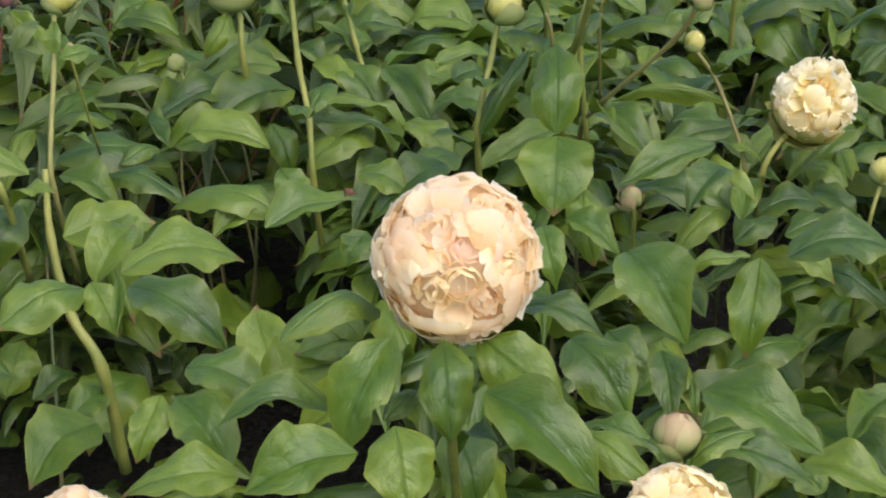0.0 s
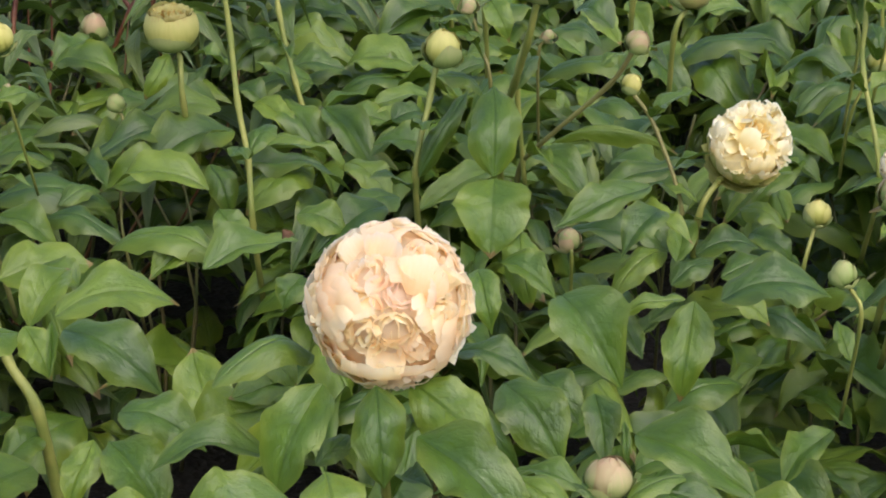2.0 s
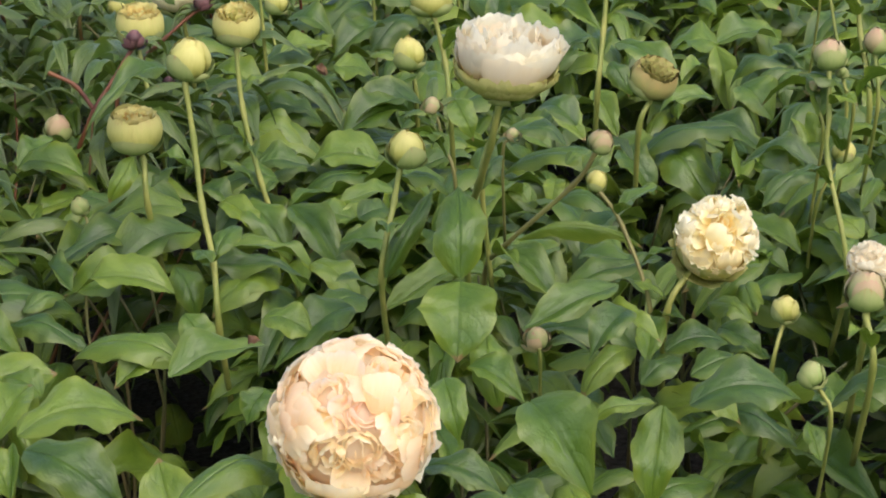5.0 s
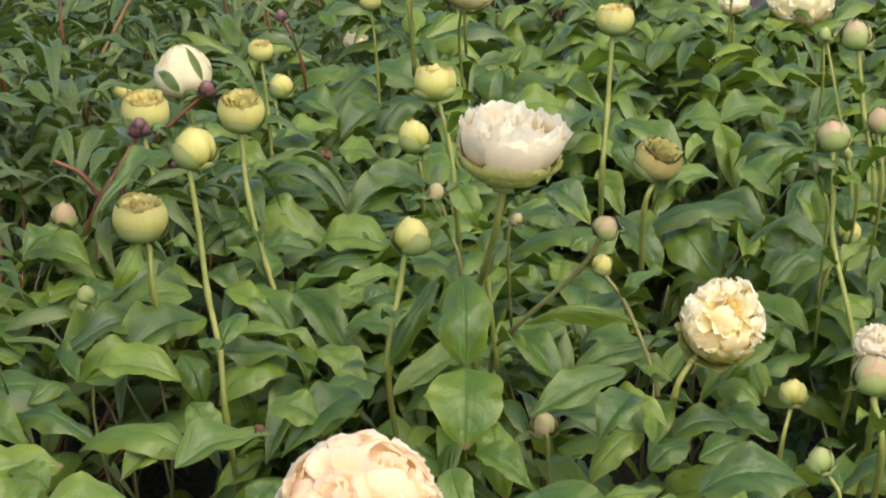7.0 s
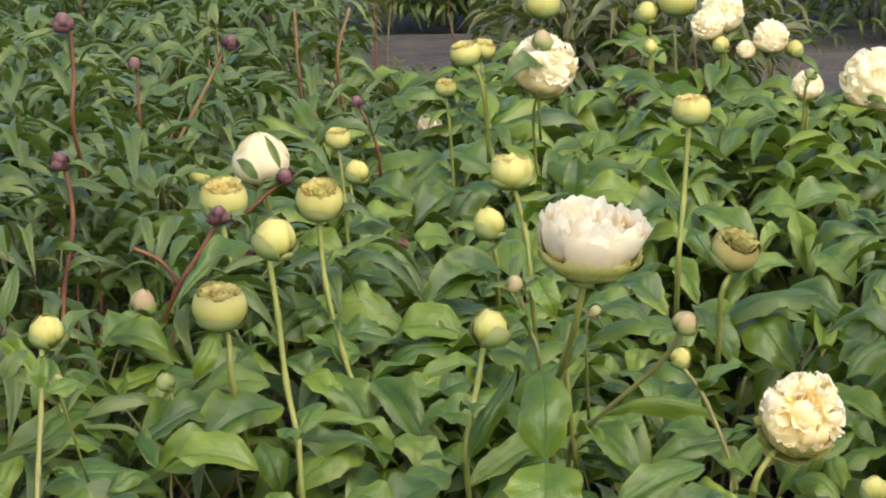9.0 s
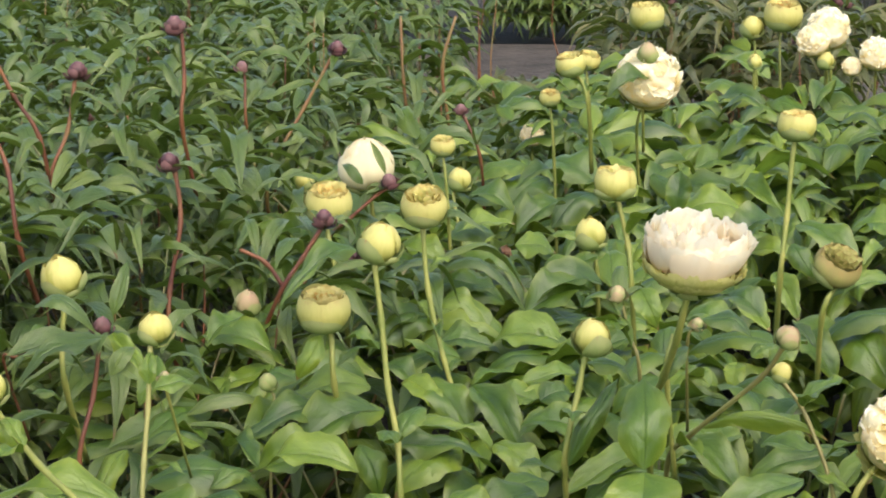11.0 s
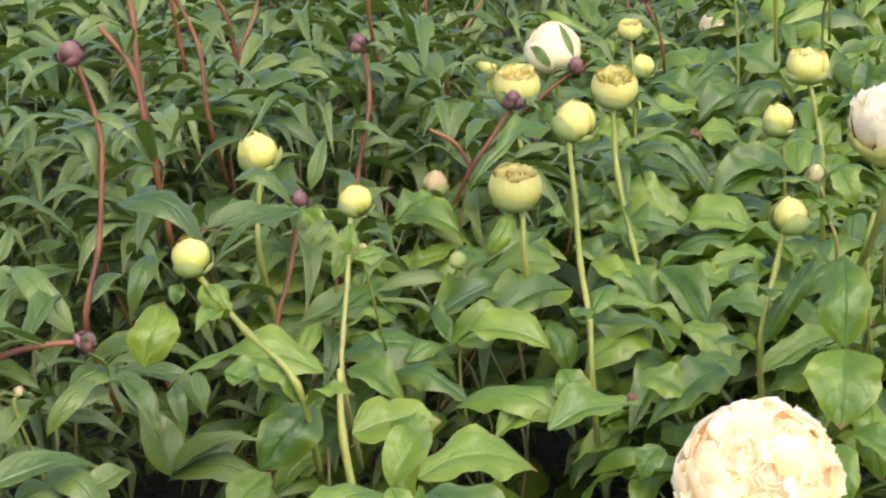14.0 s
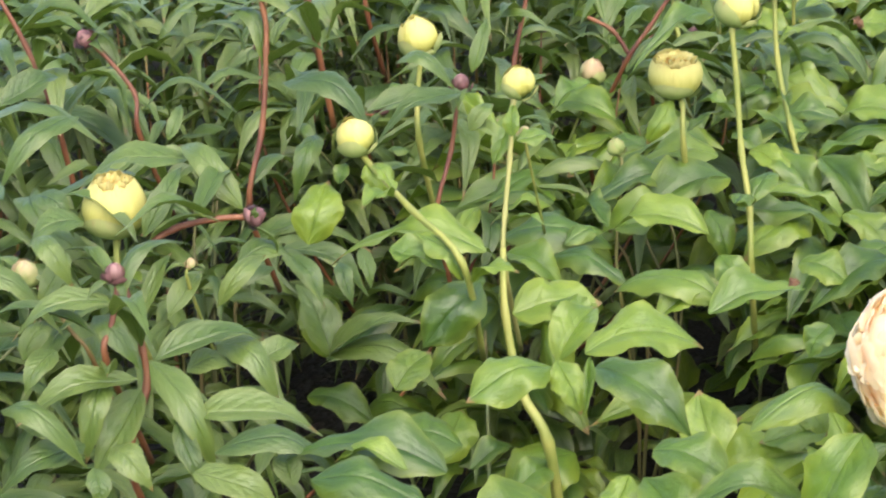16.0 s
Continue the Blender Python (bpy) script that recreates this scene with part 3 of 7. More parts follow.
def globe_bloom(plant, place, axis, r, label, seed):
    """A closed creamy globe of broad overlapping petals."""
    rng = random.Random(seed)
    head = head_of(plant, "bloom", place, axis, label, core_mesh("bloom", r * 0.92, -0.9 * r, 0.92 * r, CLOSED))
    for n, (tip, k) in enumerate([((0.05, 0.98), 0.93), ((0.22, 0.95), 0.97), ((0.42, 0.84), 1.01), ((0.62, 0.66), 1.05)]):
        shapes = [petal_shape(r * k, (0.1, -0.95), (1.62, 0.05 - 0.2 * n), (tip[0], tip[1] + 0.06 * q), 50, 0.035, seed + n * 3 + q, 12, 8, 0.08, -0.03, 0.2, 0.04) for q in range(2)]
        ring(head, "petal", 4, shapes, CLOSED, 40 * n + rng.uniform(0, 30), 7, rng, 0.05)
    sepals(head, r, 3, seed, reach=0.4, spread=0.9)
    return head


def bud(plant, place, axis, r, label, seed, skin=None, tall=1.05, covered=0.9):
    """A closed round bud: overlapping petals, with broad sepals pressed against its lower half."""
    rng = random.Random(seed)
    skin = skin or LEMON
    tall *= rng.uniform(0.94, 1.12)
    head = head_of(plant, "bud", place, axis, label, core_mesh("bud", r * 0.92, -0.95 * r, 0.88 * r * tall, skin))
    for n, (tip, k) in enumerate([((0.04, 1.06), 0.95), ((0.2, 0.98), 1.0), ((0.46, 0.8), 1.05)]):
        shapes = [petal_shape(r * k, (0.1, -0.97), (1.52, 0.1 - 0.16 * n), (tip[0], (tip[1] + 0.07 * q) * tall), 56 - 4 * n, 0.012, seed + n * 3 + q, 7, 7, 0.05) for q in range(2)]
        ring(head, "petal", 3, shapes, skin, 47 * n + rng.uniform(0, 60), 6, rng, 0.045)
    turn = rng.uniform(200, 340)
    for n, (tip, half, at) in enumerate([((0.86, 0.42), 62, 0), ((1.0, 0.02), 50, 125), ((0.96, 0.18), 46, 235), ((1.0, -0.3), 34, 70)]):
        shapes = [petal_shape(r * 1.07, (0.1, -0.94), (1.3 if tip[1] > 0.2 else 1.16, -0.72), (tip[0], tip[1] + 0.5 * (covered - 0.9)), half, 0.015, seed + 9 + n, 9, 7, 0.06, rounded=0.5)]
        ring(head, "sepal", 1, shapes, SEPAL, turn + at, 3, rng, 0.02)
    return head


def cup_bud(plant, place, axis, r, label, seed, high=0.8, rim=None, mouth=1.0, skin=None):
    """A barrel-shaped bud, open at its flat top, with torn petal rims crowded inside."""
    rng = random.Random(seed)
    head = head_of(plant, "opening_bud", place, axis, label, core_mesh("opening_bud", r * 0.84, -0.82 * r, 0.5 * high * r, skin or LEMON))
    for n, (tipr, tipz, k) in enumerate([(0.84, 0.96, 0.95), (0.87, 0.97, 0.98), (0.91, 0.9, 1.0)]):
        shapes = [petal_shape(r * k, (0.35, -0.85), (1.4, -0.42 + 0.02 * n), (tipr * mouth + rng.uniform(-0.03, 0.03), (tipz + rng.uniform(-0.03, 0.03)) * high), 54, 0.014, seed + n * 5 + q, 14, 8, 0.04, -0.03, 0.05, 0.03) for q in range(3)]
        ring(head, "petal", 5 if n < 2 else 3, shapes, skin or LEMON, n * 31 + rng.uniform(0, 40), 3, rng, 0.025)
    for n, (tipr, mat) in enumerate([(0.8, skin or INNER), (0.71, skin or INNER), (0.61, skin or INNER), (0.5, skin or INNER), (0.37, rim or BROWNED), (0.25, skin or INNER), (0.12, rim or BROWNED)]):
        shapes = [petal_shape(r, (0.1, 0.0), (tipr * mouth * 1.15, 0.5), (tipr * mouth, rng.uniform(0.84, 0.96) * high), 24 + 6 * n, 0.06, seed + n * 9 + q, 9, 5, 0.1, jag=0.14) for q in range(3)]
        ring(head, "petal", 9 - n, shapes, mat, n * 40, 7, rng, 0.05)
    turn = rng.uniform(200, 340)
    for n, (tipz, half) in enumerate([(0.12, 62), (-0.2, 56), (-0.05, 58)]):
        shapes = [petal_shape(r * 1.03, (0.1, -0.88), (1.22, -0.66), (1.0, tipz), half, 0.012, seed + 40 + n, 11, 7, 0.05, rounded=0.4)]
        ring(head, "sepal", 1, shapes, SEPAL, turn + 120 * n, 3, rng, 0.02)
    return head


def dark_bud(plant, place, axis, r, label, seed, skin=None):
    """A small hard bud: overlapping scales and leafy bracts standing off it."""
    rng = random.Random(seed)
    head = head_of(plant, "bud", place, axis, label, core_mesh("bud", r * 0.86, -0.9 * r, 0.92 * r, skin or PURPLE))
    for n, (tip, high, wide) in enumerate([((0.06, 1.06), 0.96, 56), ((0.3, 0.9), 1.03, 44), ((0.66, 0.5), 1.1, 36), ((0.95, 0.0), 1.16, 34)]):
        shapes = [petal_shape(r * high, (0.1, -0.95), (1.42, -0.25 - 0.15 * n), (tip[0] + 0.08 * q, tip[1] - 0.1 * q), wide, 0.025, seed + n * 3 + q, 6, 6, 0.08, 0.03 * n) for q in range(2)]
        ring(head, "scale", 3, shapes, skin or PURPLE, rng.uniform(0, 120), 5, rng, 0.05)
    for k in range(rng.choice((3, 3, 4))):
        a, reach = rng.uniform(0, 6.28), rng.uniform(2.2, 5.0) * r
        base = Vector((0.4 * r * math.cos(a), 0.4 * r * math.sin(a), -0.9 * r))
        tip = base + Vector((math.cos(a) * reach, math.sin(a) * reach, rng.uniform(-0.4, 0.7) * reach))
        ob = new("bract", NARROW_LEAVES[(seed + k) % len(NARROW_LEAVES)])
        ob.parent = head
        ob.matrix_basis = leaf_matrix(base, tip, 0.22 * reach + 0.25 * r, (-math.cos(a), -math.sin(a), 1))
    return head


def stem_leaves(plant, points, slim, seed, size=0.08):
    """Leaves that stand off a stem at its joints."""
    rng = random.Random(seed)
    line = smooth_line(points, 4)
    for p in line[3:-2:3]:
        for k in range(rng.choice((0, 1, 1, 2))):
            a = rng.uniform(0, 6.28)
            d = Vector((math.cos(a), math.sin(a), rng.uniform(0.1, 0.9))).normalized()
            length = size * rng.uniform(0.7, 1.3)
            foot = Vector(p) + d * 0.006
            (slim_leaf if slim else leaf)(plant, foot, foot + d * length, length * (rng.uniform(0.18, 0.26) if slim else rng.uniform(0.38, 0.5)), Vector((-d.x, -d.y, 1.2)), rng.randrange(10))


def plant_at(name, x, y, label):
    ob = new(name)
    ob.empty_display_size = 0.1
    ob.matrix_basis = pose(x, y, 0)
    return tagged(ob, label, "peony plant", "peony plants in rows")


# ---- ground ----
def sheet(name, x0, x1, y0, y1, z, mat, nx, ny, rough, seed):
    verts = []
    for j in range(ny + 1):
        for i in range(nx + 1):
            x, y = x0 + (x1 - x0) * i / nx, y0 + (y1 - y0) * j / ny
            verts.append((x, y, z + rough * noise.noise(Vector((x * 1.7 + seed, y * 1.7, 0))) + 0.4 * rough * noise.noise(Vector((x * 6, y * 6, seed)))))
    return new(name, mesh_from(name, verts, grid_faces(nx, ny), mat))


tagged(sheet("ground", -400, 400, -400, 400, -0.03, SOIL, 4, 4, 0.0, 0), "dark bare garden soil", "ground", kind="structure")
tagged(sheet("planting_bed", -4.0, 3.0, 0.9, 7.0, 0.01, SOIL, 60, 60, 0.03, 2), "dark crumbly soil under the peonies", "soil", kind="structure")
tagged(sheet("path", 0.5, 1.6, 4.2, 7.0, 0.03, TRACK, 20, 40, 0.012, 5), "trodden grey-brown earth path between the beds", "path", kind="structure")
tagged(sheet("cross_path", -0.9, 3.2, 7.0, 9.2, 0.03, TRACK, 40, 30, 0.012, 5), "trodden grey-brown earth path", "path", kind="structure")


# ---- foliage ----
def spray(rng, base, out, lift, size, slim, count, spread=70.0):
    """One compound leaf: leaflets fanned from the end of its stalk. Gives (base, tip, width, normal) for each."""
    made = []
    heading = math.atan2(out[1], out[0])
    for k in range(count):
        s = (k / (count - 1) - 0.5) if count > 1 else 0.0
        a = heading + radians(spread * 2 * s + rng.uniform(-14, 14))
        length = size * (1 - 0.35 * abs(s)) * rng.uniform(0.8, 1.15)
        drop = lift + rng.uniform(-0.25, 0.2) - 0.25 * abs(s)
        d = Vector((math.cos(a), math.sin(a), drop)).normalized()
        b = Vector(base) + d * (0.018 + 0.02 * rng.random())
        side = Vector((-math.sin(a), math.cos(a), 0))
        n = Vector((0, 0, 1)) + side * rng.uniform(-0.5, 0.5) + Vector((math.cos(a), math.sin(a), 0)) * 0.3 * rng.uniform(-1, 1)
        made.append((b, b + d * length, length * (rng.uniform(0.16, 0.26) if slim else rng.uniform(0.29, 0.42)), n))
    return made


# gaps in the growth where the view drops to the shaded soil
GAPS = [(0.24, 2.45), (0.36, 2.50), (0.30, 2.32), (0.20, 2.55), (0.33, 2.70), (0.26, 2.70), (-0.21, 1.90), (0.30, 2.50), (-0.58, 1.80), (-0.66, 2.10), (-0.40, 1.60), (-0.36, 1.95), (0.29, 2.18), (0.39, 3.02), (0.26, 2.00), (-0.44, 1.63), (-0.27, 2.24), (-0.31, 1.78), (0.36, 3.03), (0.29, 2.91), (-0.48, 2.41), (0.39, 2.70), (0.64, 2.96), (-0.71, 2.23), (-0.35, 1.94), (-0.23, 2.08), (-0.07, 2.68), (-0.51, 2.63)]


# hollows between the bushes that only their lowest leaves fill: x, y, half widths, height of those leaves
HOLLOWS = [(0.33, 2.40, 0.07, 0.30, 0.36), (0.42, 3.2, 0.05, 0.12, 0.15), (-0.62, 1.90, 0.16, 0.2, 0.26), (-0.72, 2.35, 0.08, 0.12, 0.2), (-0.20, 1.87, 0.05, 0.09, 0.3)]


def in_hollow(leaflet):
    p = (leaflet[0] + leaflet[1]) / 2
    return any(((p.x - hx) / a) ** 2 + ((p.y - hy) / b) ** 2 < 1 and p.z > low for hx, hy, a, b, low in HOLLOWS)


def in_gap(x, y):
    return any(((x - gx) / 0.07) ** 2 + ((y - gy) / 0.15) ** 2 < 1 for gx, gy in GAPS)


def clump(rng, x, y, radius, low, top, leaves, slim, size, roof):
    """A peony bush: stalks out of the crown with compound leaves along them. roof(x, y): the most height that leaves take there."""
    leaflets, stalks = [], []
    while len(leaflets) < leaves:
        a, reach = rng.uniform(0, 2 * math.pi), radius * math.sqrt(rng.random())
        px, py = x + reach * math.cos(a), y + reach * math.sin(a)
        if in_gap(px, py) and rng.random() < 0.93:
            leaves -= 1
            continue
        ceiling = min(top, roof(px, py))
        h = low + (ceiling - low) * (1 - rng.random() ** 1.7)
        tip = (px, py, h)
        foot = (x + 0.12 * math.cos(a), y + 0.12 * math.sin(a), 0.0)
        mid = (x + 0.55 * (px - x), y + 0.55 * (py - y), h * 0.62)
        if rng.random() < 0.16:
            stalks.append((foot, mid, tip))
        turn = a + rng.uniform(-1.3, 1.3)
        leaflets += spray(rng, tip, (math.cos(turn), math.sin(turn)), rng.uniform(-0.4, 0.22) if slim else rng.uniform(-0.22, 0.26), size * rng.uniform(0.75, 1.2), slim, rng.choice((3, 3, 5)))
    return leaflets[:leaves], stalks


def joined_leaves(leaflets, shapes, rng):
    """All of a far bush's leaves as plain arrays."""
    vs, fs, us, o = [], [], [], 0
    base = [(np.array(v), np.array(f), np.array(u)) for v, f, u in shapes]
    for b, t, w, n in leaflets:
        v, f, u = base[rng.randrange(len(base))]
        m = np.array(leaf_matrix(b, t, w, n))
        vs.append(v @ m[:3, :3].T + m[:3, 3])
        fs.append(f + o)
        us.append(u)
        o += len(v)
    return np.concatenate(vs), np.concatenate(fs).tolist(), np.concatenate(us)


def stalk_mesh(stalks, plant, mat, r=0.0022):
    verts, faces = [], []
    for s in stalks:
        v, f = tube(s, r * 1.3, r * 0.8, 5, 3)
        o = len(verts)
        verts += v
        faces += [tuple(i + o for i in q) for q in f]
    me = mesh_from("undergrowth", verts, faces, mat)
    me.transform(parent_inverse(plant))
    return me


LOW_SHAPES = [leaf_shape(0.82, 0.78, 0.08 + 0.05 * k, (0.25, 0.1, 0.3, -0.2, 0.2)[k], 0.14, 0.3 * (-1) ** k, 300 + k, 4, 6) for k in range(5)]
LOW_SLIM = [leaf_shape(0.77, 0.92, 0.1 + 0.05 * k, (-0.3, 0.2, -0.2, 0.1, -0.4)[k], 0.06, 0.3 * (-1) ** k, 320 + k, 2, 6, aspect=0.22) for k in range(5)]


def leafy(plant, leaflets, stalks, slim, near, rng, most=190, bronze=False):
    """The first leaves of a near bush are leaves of their own; the rest, and far bushes, one mass of foliage."""
    meshes = NARROW_LEAVES if slim else BROAD_LEAVES
    own = leaflets[:most] if near else []
    rest = leaflets[len(own):]
    inv = parent_inverse(plant)
    for b, t, w, n in own:
        ob = new("leaf", meshes[rng.randrange(len(meshes))])
        ob.parent = plant
        ob.matrix_basis = inv @ leaf_matrix(b, t, w, n)
    if rest:
        v, f, u = joined_leaves(rest, LOW_SLIM if slim else LOW_SHAPES, rng)
        me = mesh_from("foliage", v, f, BRONZE_FAR if bronze else NARROW_FAR if slim else BROAD_FAR, u)
        me.transform(inv)
        part_of(plant, "foliage", me, kind="stuff")
    part_of(plant, "undergrowth", stalk_mesh(stalks, plant, SHADED_STEM), kind="stuff")


# ---- the plants ----
YELLOW = "broad-leaved peony bush with cream-yellow flowers and buds"
REDDISH = "narrow-leaved peony bush with red stems and dark buds"
peony_front = plant_at("peony_plant", 0.02, 1.34, "broad-leaved peony bush bearing a large peach-cream double bloom")
peony_corner = plant_at("peony_plant", 0.42, 1.36, YELLOW)
peony_side = plant_at("peony_plant", -0.42, 1.75, YELLOW)
peony_mid = plant_at("peony_plant", 0.12, 1.95, "broad-leaved peony bush bearing a white cup-shaped bloom")
peony_right = plant_at("peony_plant", 0.55, 1.95, YELLOW)
peony_inner = plant_at("peony_plant", -0.22, 2.3, "broad-leaved peony bush with several opening yellow buds")
peony_back = plant_at("peony_plant", 0.3, 2.6, YELLOW)
peony_deep = plant_at("peony_plant", -0.1, 3.1, YELLOW)
peony_far = plant_at("peony_plant", 0.35, 3.6, YELLOW)
peony_end = plant_at("peony_plant", 0.1, 4.3, YELLOW)
peony_last = plant_at("peony_plant", 0.66, 3.35, YELLOW)
red_front = plant_at("peony_plant", -0.72, 1.42, REDDISH)
red_second = plant_at("peony_plant", -0.85, 2.05, REDDISH)
red_third = plant_at("peony_plant", -0.62, 2.6, REDDISH)
red_outer = plant_at("peony_plant", -1.15, 2.7, REDDISH)
red_deep = plant_at("peony_plant", -0.75, 3.4, REDDISH)


def roof_broad(x, y):
    if -0.06 < x < 0.32 and 1.6 < y < 2.05:
        return 0.44
    if y > 4.0:
        return 0.42
    return 0.2 if y < 2.0 and x < -0.12 else 0.23 if y < 1.55 else 0.27 + min(0.25, (y - 1.55) * 0.5) + max(0.0, min(0.12, (y - 2.8) * 0.15))


def roof_slim(x, y):
    return 0.38 if y < 1.8 else 0.38 + min(0.28, (y - 1.8) * 0.42)


BUSHES = [  # plant, x, y, radius, leaves, slim, near
    (peony_front, 0.02, 1.34, 0.34, 100, False, True), (peony_corner, 0.42, 1.36, 0.32, 80, False, True), (peony_side, -0.42, 1.75, 0.32, 40, False, True),
    (peony_mid, 0.12, 1.95, 0.38, 270, False, True), (peony_right, 0.55, 1.95, 0.38, 240, False, True), (peony_inner, -0.22, 2.3, 0.38, 340, False, True),
    (peony_back, 0.3, 2.6, 0.42, 460, False, True), (peony_deep, -0.1, 3.1, 0.45, 520, False, True), (peony_far, 0.35, 3.6, 0.5, 560, False, False),
    (peony_end, 0.1, 4.3, 0.5, 760, False, False), (peony_last, 0.66, 3.35, 0.36, 480, False, False),
    (red_front, -0.72, 1.42, 0.34, 160, True, True), (red_second, -0.85, 2.05, 0.38, 480, True, True), (red_third, -0.62, 2.6, 0.4, 550, True, True),
    (red_outer, -1.15, 2.7, 0.42, 640, True, False), (red_deep, -0.75, 3.4, 0.45, 700, True, False)]
for n, (plant, x, y, radius, leaves, slim, near) in enumerate(BUSHES):
    rng = random.Random(500 + n)
    leaflets, stalks = clump(rng, x, y, radius, 0.16, 0.68 if slim else 0.64, leaves, slim, 0.128 if slim else 0.11 if y < 1.8 else 0.125, roof_slim if slim else roof_broad)
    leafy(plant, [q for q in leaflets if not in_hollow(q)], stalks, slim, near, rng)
    shade, _ = clump(rng, x, y, radius + 0.04, 0.03, 0.2, 130 if slim else 70, slim, 0.1, lambda a, b: 0.2)
    v, f, u = joined_leaves(shade, LOW_SLIM if slim else LOW_SHAPES, rng)
    me = mesh_from("lower_foliage", v, f, NARROW_FAR if slim else BROAD_FAR, u)
    me.transform(parent_inverse(plant))
    part_of(plant, "lower_foliage", me, kind="stuff")
    for q in range(9 if slim else 0):
        a, reach = rng.uniform(0, 6.28), radius * (0.3 + 0.7 * rng.random())
        tx, ty, tz = x + reach * math.cos(a), y + reach * math.sin(a), rng.uniform(0.46, 0.62)
        if ty > 2.1:
            stem(plant, [(tx, ty, tz), (tx - 0.02 * math.cos(a), ty - 0.02, tz * 0.75), (x + 0.6 * (tx - x), y + 0.6 * (ty - y), tz * 0.35), (x, y, 0.0)], 0.0014, 0.0034, RUST_STEM if rng.random() < 0.6 else RED_STEM)
            if q % 3 < 2:
                dark_bud(plant, (tx, ty, tz + 0.007), (0.1 * math.cos(a), -0.2, 1), rng.uniform(0.007, 0.01), "small dark purple bud", 2000 + 10 * n + q)
            for b, t, w, nn in spray(rng, (tx, ty, tz - 0.01), (math.cos(a), math.sin(a)), 0.7, 0.085, True, 4, 150.0):
                slim_leaf(plant, b, t, w, nn, rng.randrange(10))

# bushes of the far parts of the rows, sparse where the path shows between them, and unseen ones added to block light
def roof_far(x, y):
    if 0.72 < x < 1.5 and 4.3 < y < 7.5:
        return 0.12
    if 0.2 < x < 0.9 and 4.0 < y < 4.75:
        return 0.42
    return max(0.12, 0.49 - (y - 4.6) * 0.15) if -0.44 < x < 0.05 and y > 3.9 else 0.9


# the first nine are unseen, added to block light from front and sides
FAR_AND_SCREENS = [(-0.42, 0.92, False), (0.05, 0.86, False), (0.52, 0.95, False), (1.0, 1.45, False), (1.05, 2.1, False), (1.05, 2.75, False), (-1.25, 1.5, True), (-1.5, 2.1, True), (-0.9, 0.98, True),
       (-0.55, 4.2, True), (-1.2, 3.5, True), (-1.7, 3.2, True), (-1.25, 4.3, True), (-1.9, 4.1, True), (-0.45, 5.0, True), (-1.1, 5.2, True), (-1.8, 5.0, True),
       (-2.5, 4.8, True), (-0.6, 5.9, True), (-1.3, 6.1, True), (-2.1, 5.9, True), (-2.9, 5.8, True), (0.85, 3.4, False), (0.5, 4.35, False), (1.5, 1.2, False), (1.6, 1.9, False), (1.55, 2.6, False), (1.55, 3.2, False), (0.25, 4.9, True), (0.1, 5.2, True),
       (0.2, 5.9, True), (0.1, 6.6, True), (1.85, 8.85, True), (1.9, 9.7, True), (0.55, 5.3, True), (0.72, 6.0, True), (0.45, 6.6, True), (-0.2, 9.75, True), (0.6, 9.85, True), (-1.1, 9.7, True), (1.3, 9.95, True), (-2.0, 10.2, True), (-2.9, 10.2, True), (-1.0, 7.1, True), (-1.9, 7.0, True), (-2.8, 7.0, True), (-1.5, 8.1, True), (-2.4, 8.2, True), (-3.4, 8.0, True), (-1.6, 9.2, True), (-2.6, 9.3, True), (-3.6, 9.4, True), (-3.3, 6.4, True)]
for n, (x, y, slim) in enumerate(FAR_AND_SCREENS):
    rng = random.Random(700 + n)
    plant = plant_at("peony_plant", x, y, "bronze-tinged peony bush with red stems and dark buds" if slim and x > 0 and 4.8 < y < 7 else "leafy peony bush with narrow leaves and reddish stems" if slim else "leafy broad-leaved peony bush without flowers")
    edge = y > 8.4 and x > -1.3
    bronze = slim and x > 0 and 4.8 < y < 7
    leaflets, stalks = clump(rng, x, y, 0.5 if y > 1.2 else 0.36, (0.04 if x > 1.5 else 0.35) if edge else 0.2, 0.36 if y < 1.2 else 0.85 if edge else 0.66 if slim else 0.6, (800 if x > 1.5 else 1500) if edge else 240 if y < 1.0 else 620 if slim else 560, slim, 0.15 if edge else 0.135 if slim else 0.118, roof_far)
    leafy(plant, leaflets, stalks, slim, False, rng, bronze=bronze)
    tufts = []
    for q in range((14 if x > 0 else 7) if slim and y > 1.6 and not edge else 0):
        a, reach = rng.uniform(0, 6.28), 0.45 * math.sqrt(rng.random())
        tx, ty, tz = x + reach * math.cos(a), y + reach * math.sin(a), rng.uniform(0.56, 0.74)
        if roof_far(tx, ty) < 0.5 and q % 7:
            continue
        stem(plant, [(tx, ty, tz), (tx, ty - 0.01, tz * 0.6), (x + 0.5 * (tx - x), y + 0.5 * (ty - y), 0.1)], 0.0012, 0.0042, RUST_STEM if q % 3 else RED_STEM)
        if bronze and q % 5 == 0:
            dark_bud(plant, (tx, ty, tz + 0.012), (0, -0.2, 1), 0.014, "small dark purple bud", 1000 + 20 * n + q)
        tufts += spray(rng, (tx, ty, tz - 0.01), (math.cos(a), math.sin(a)), 0.7, 0.09, True, 4, 150.0)
    if tufts:
        v, f, u = joined_leaves(tufts, LOW_SLIM, rng)
        me = mesh_from("shoot_leaves", v, f, BRONZE_FAR if bronze else NARROW_FAR, u)
        me.transform(parent_inverse(plant))
        part_of(plant, "shoot_leaves", me, kind="stuff")

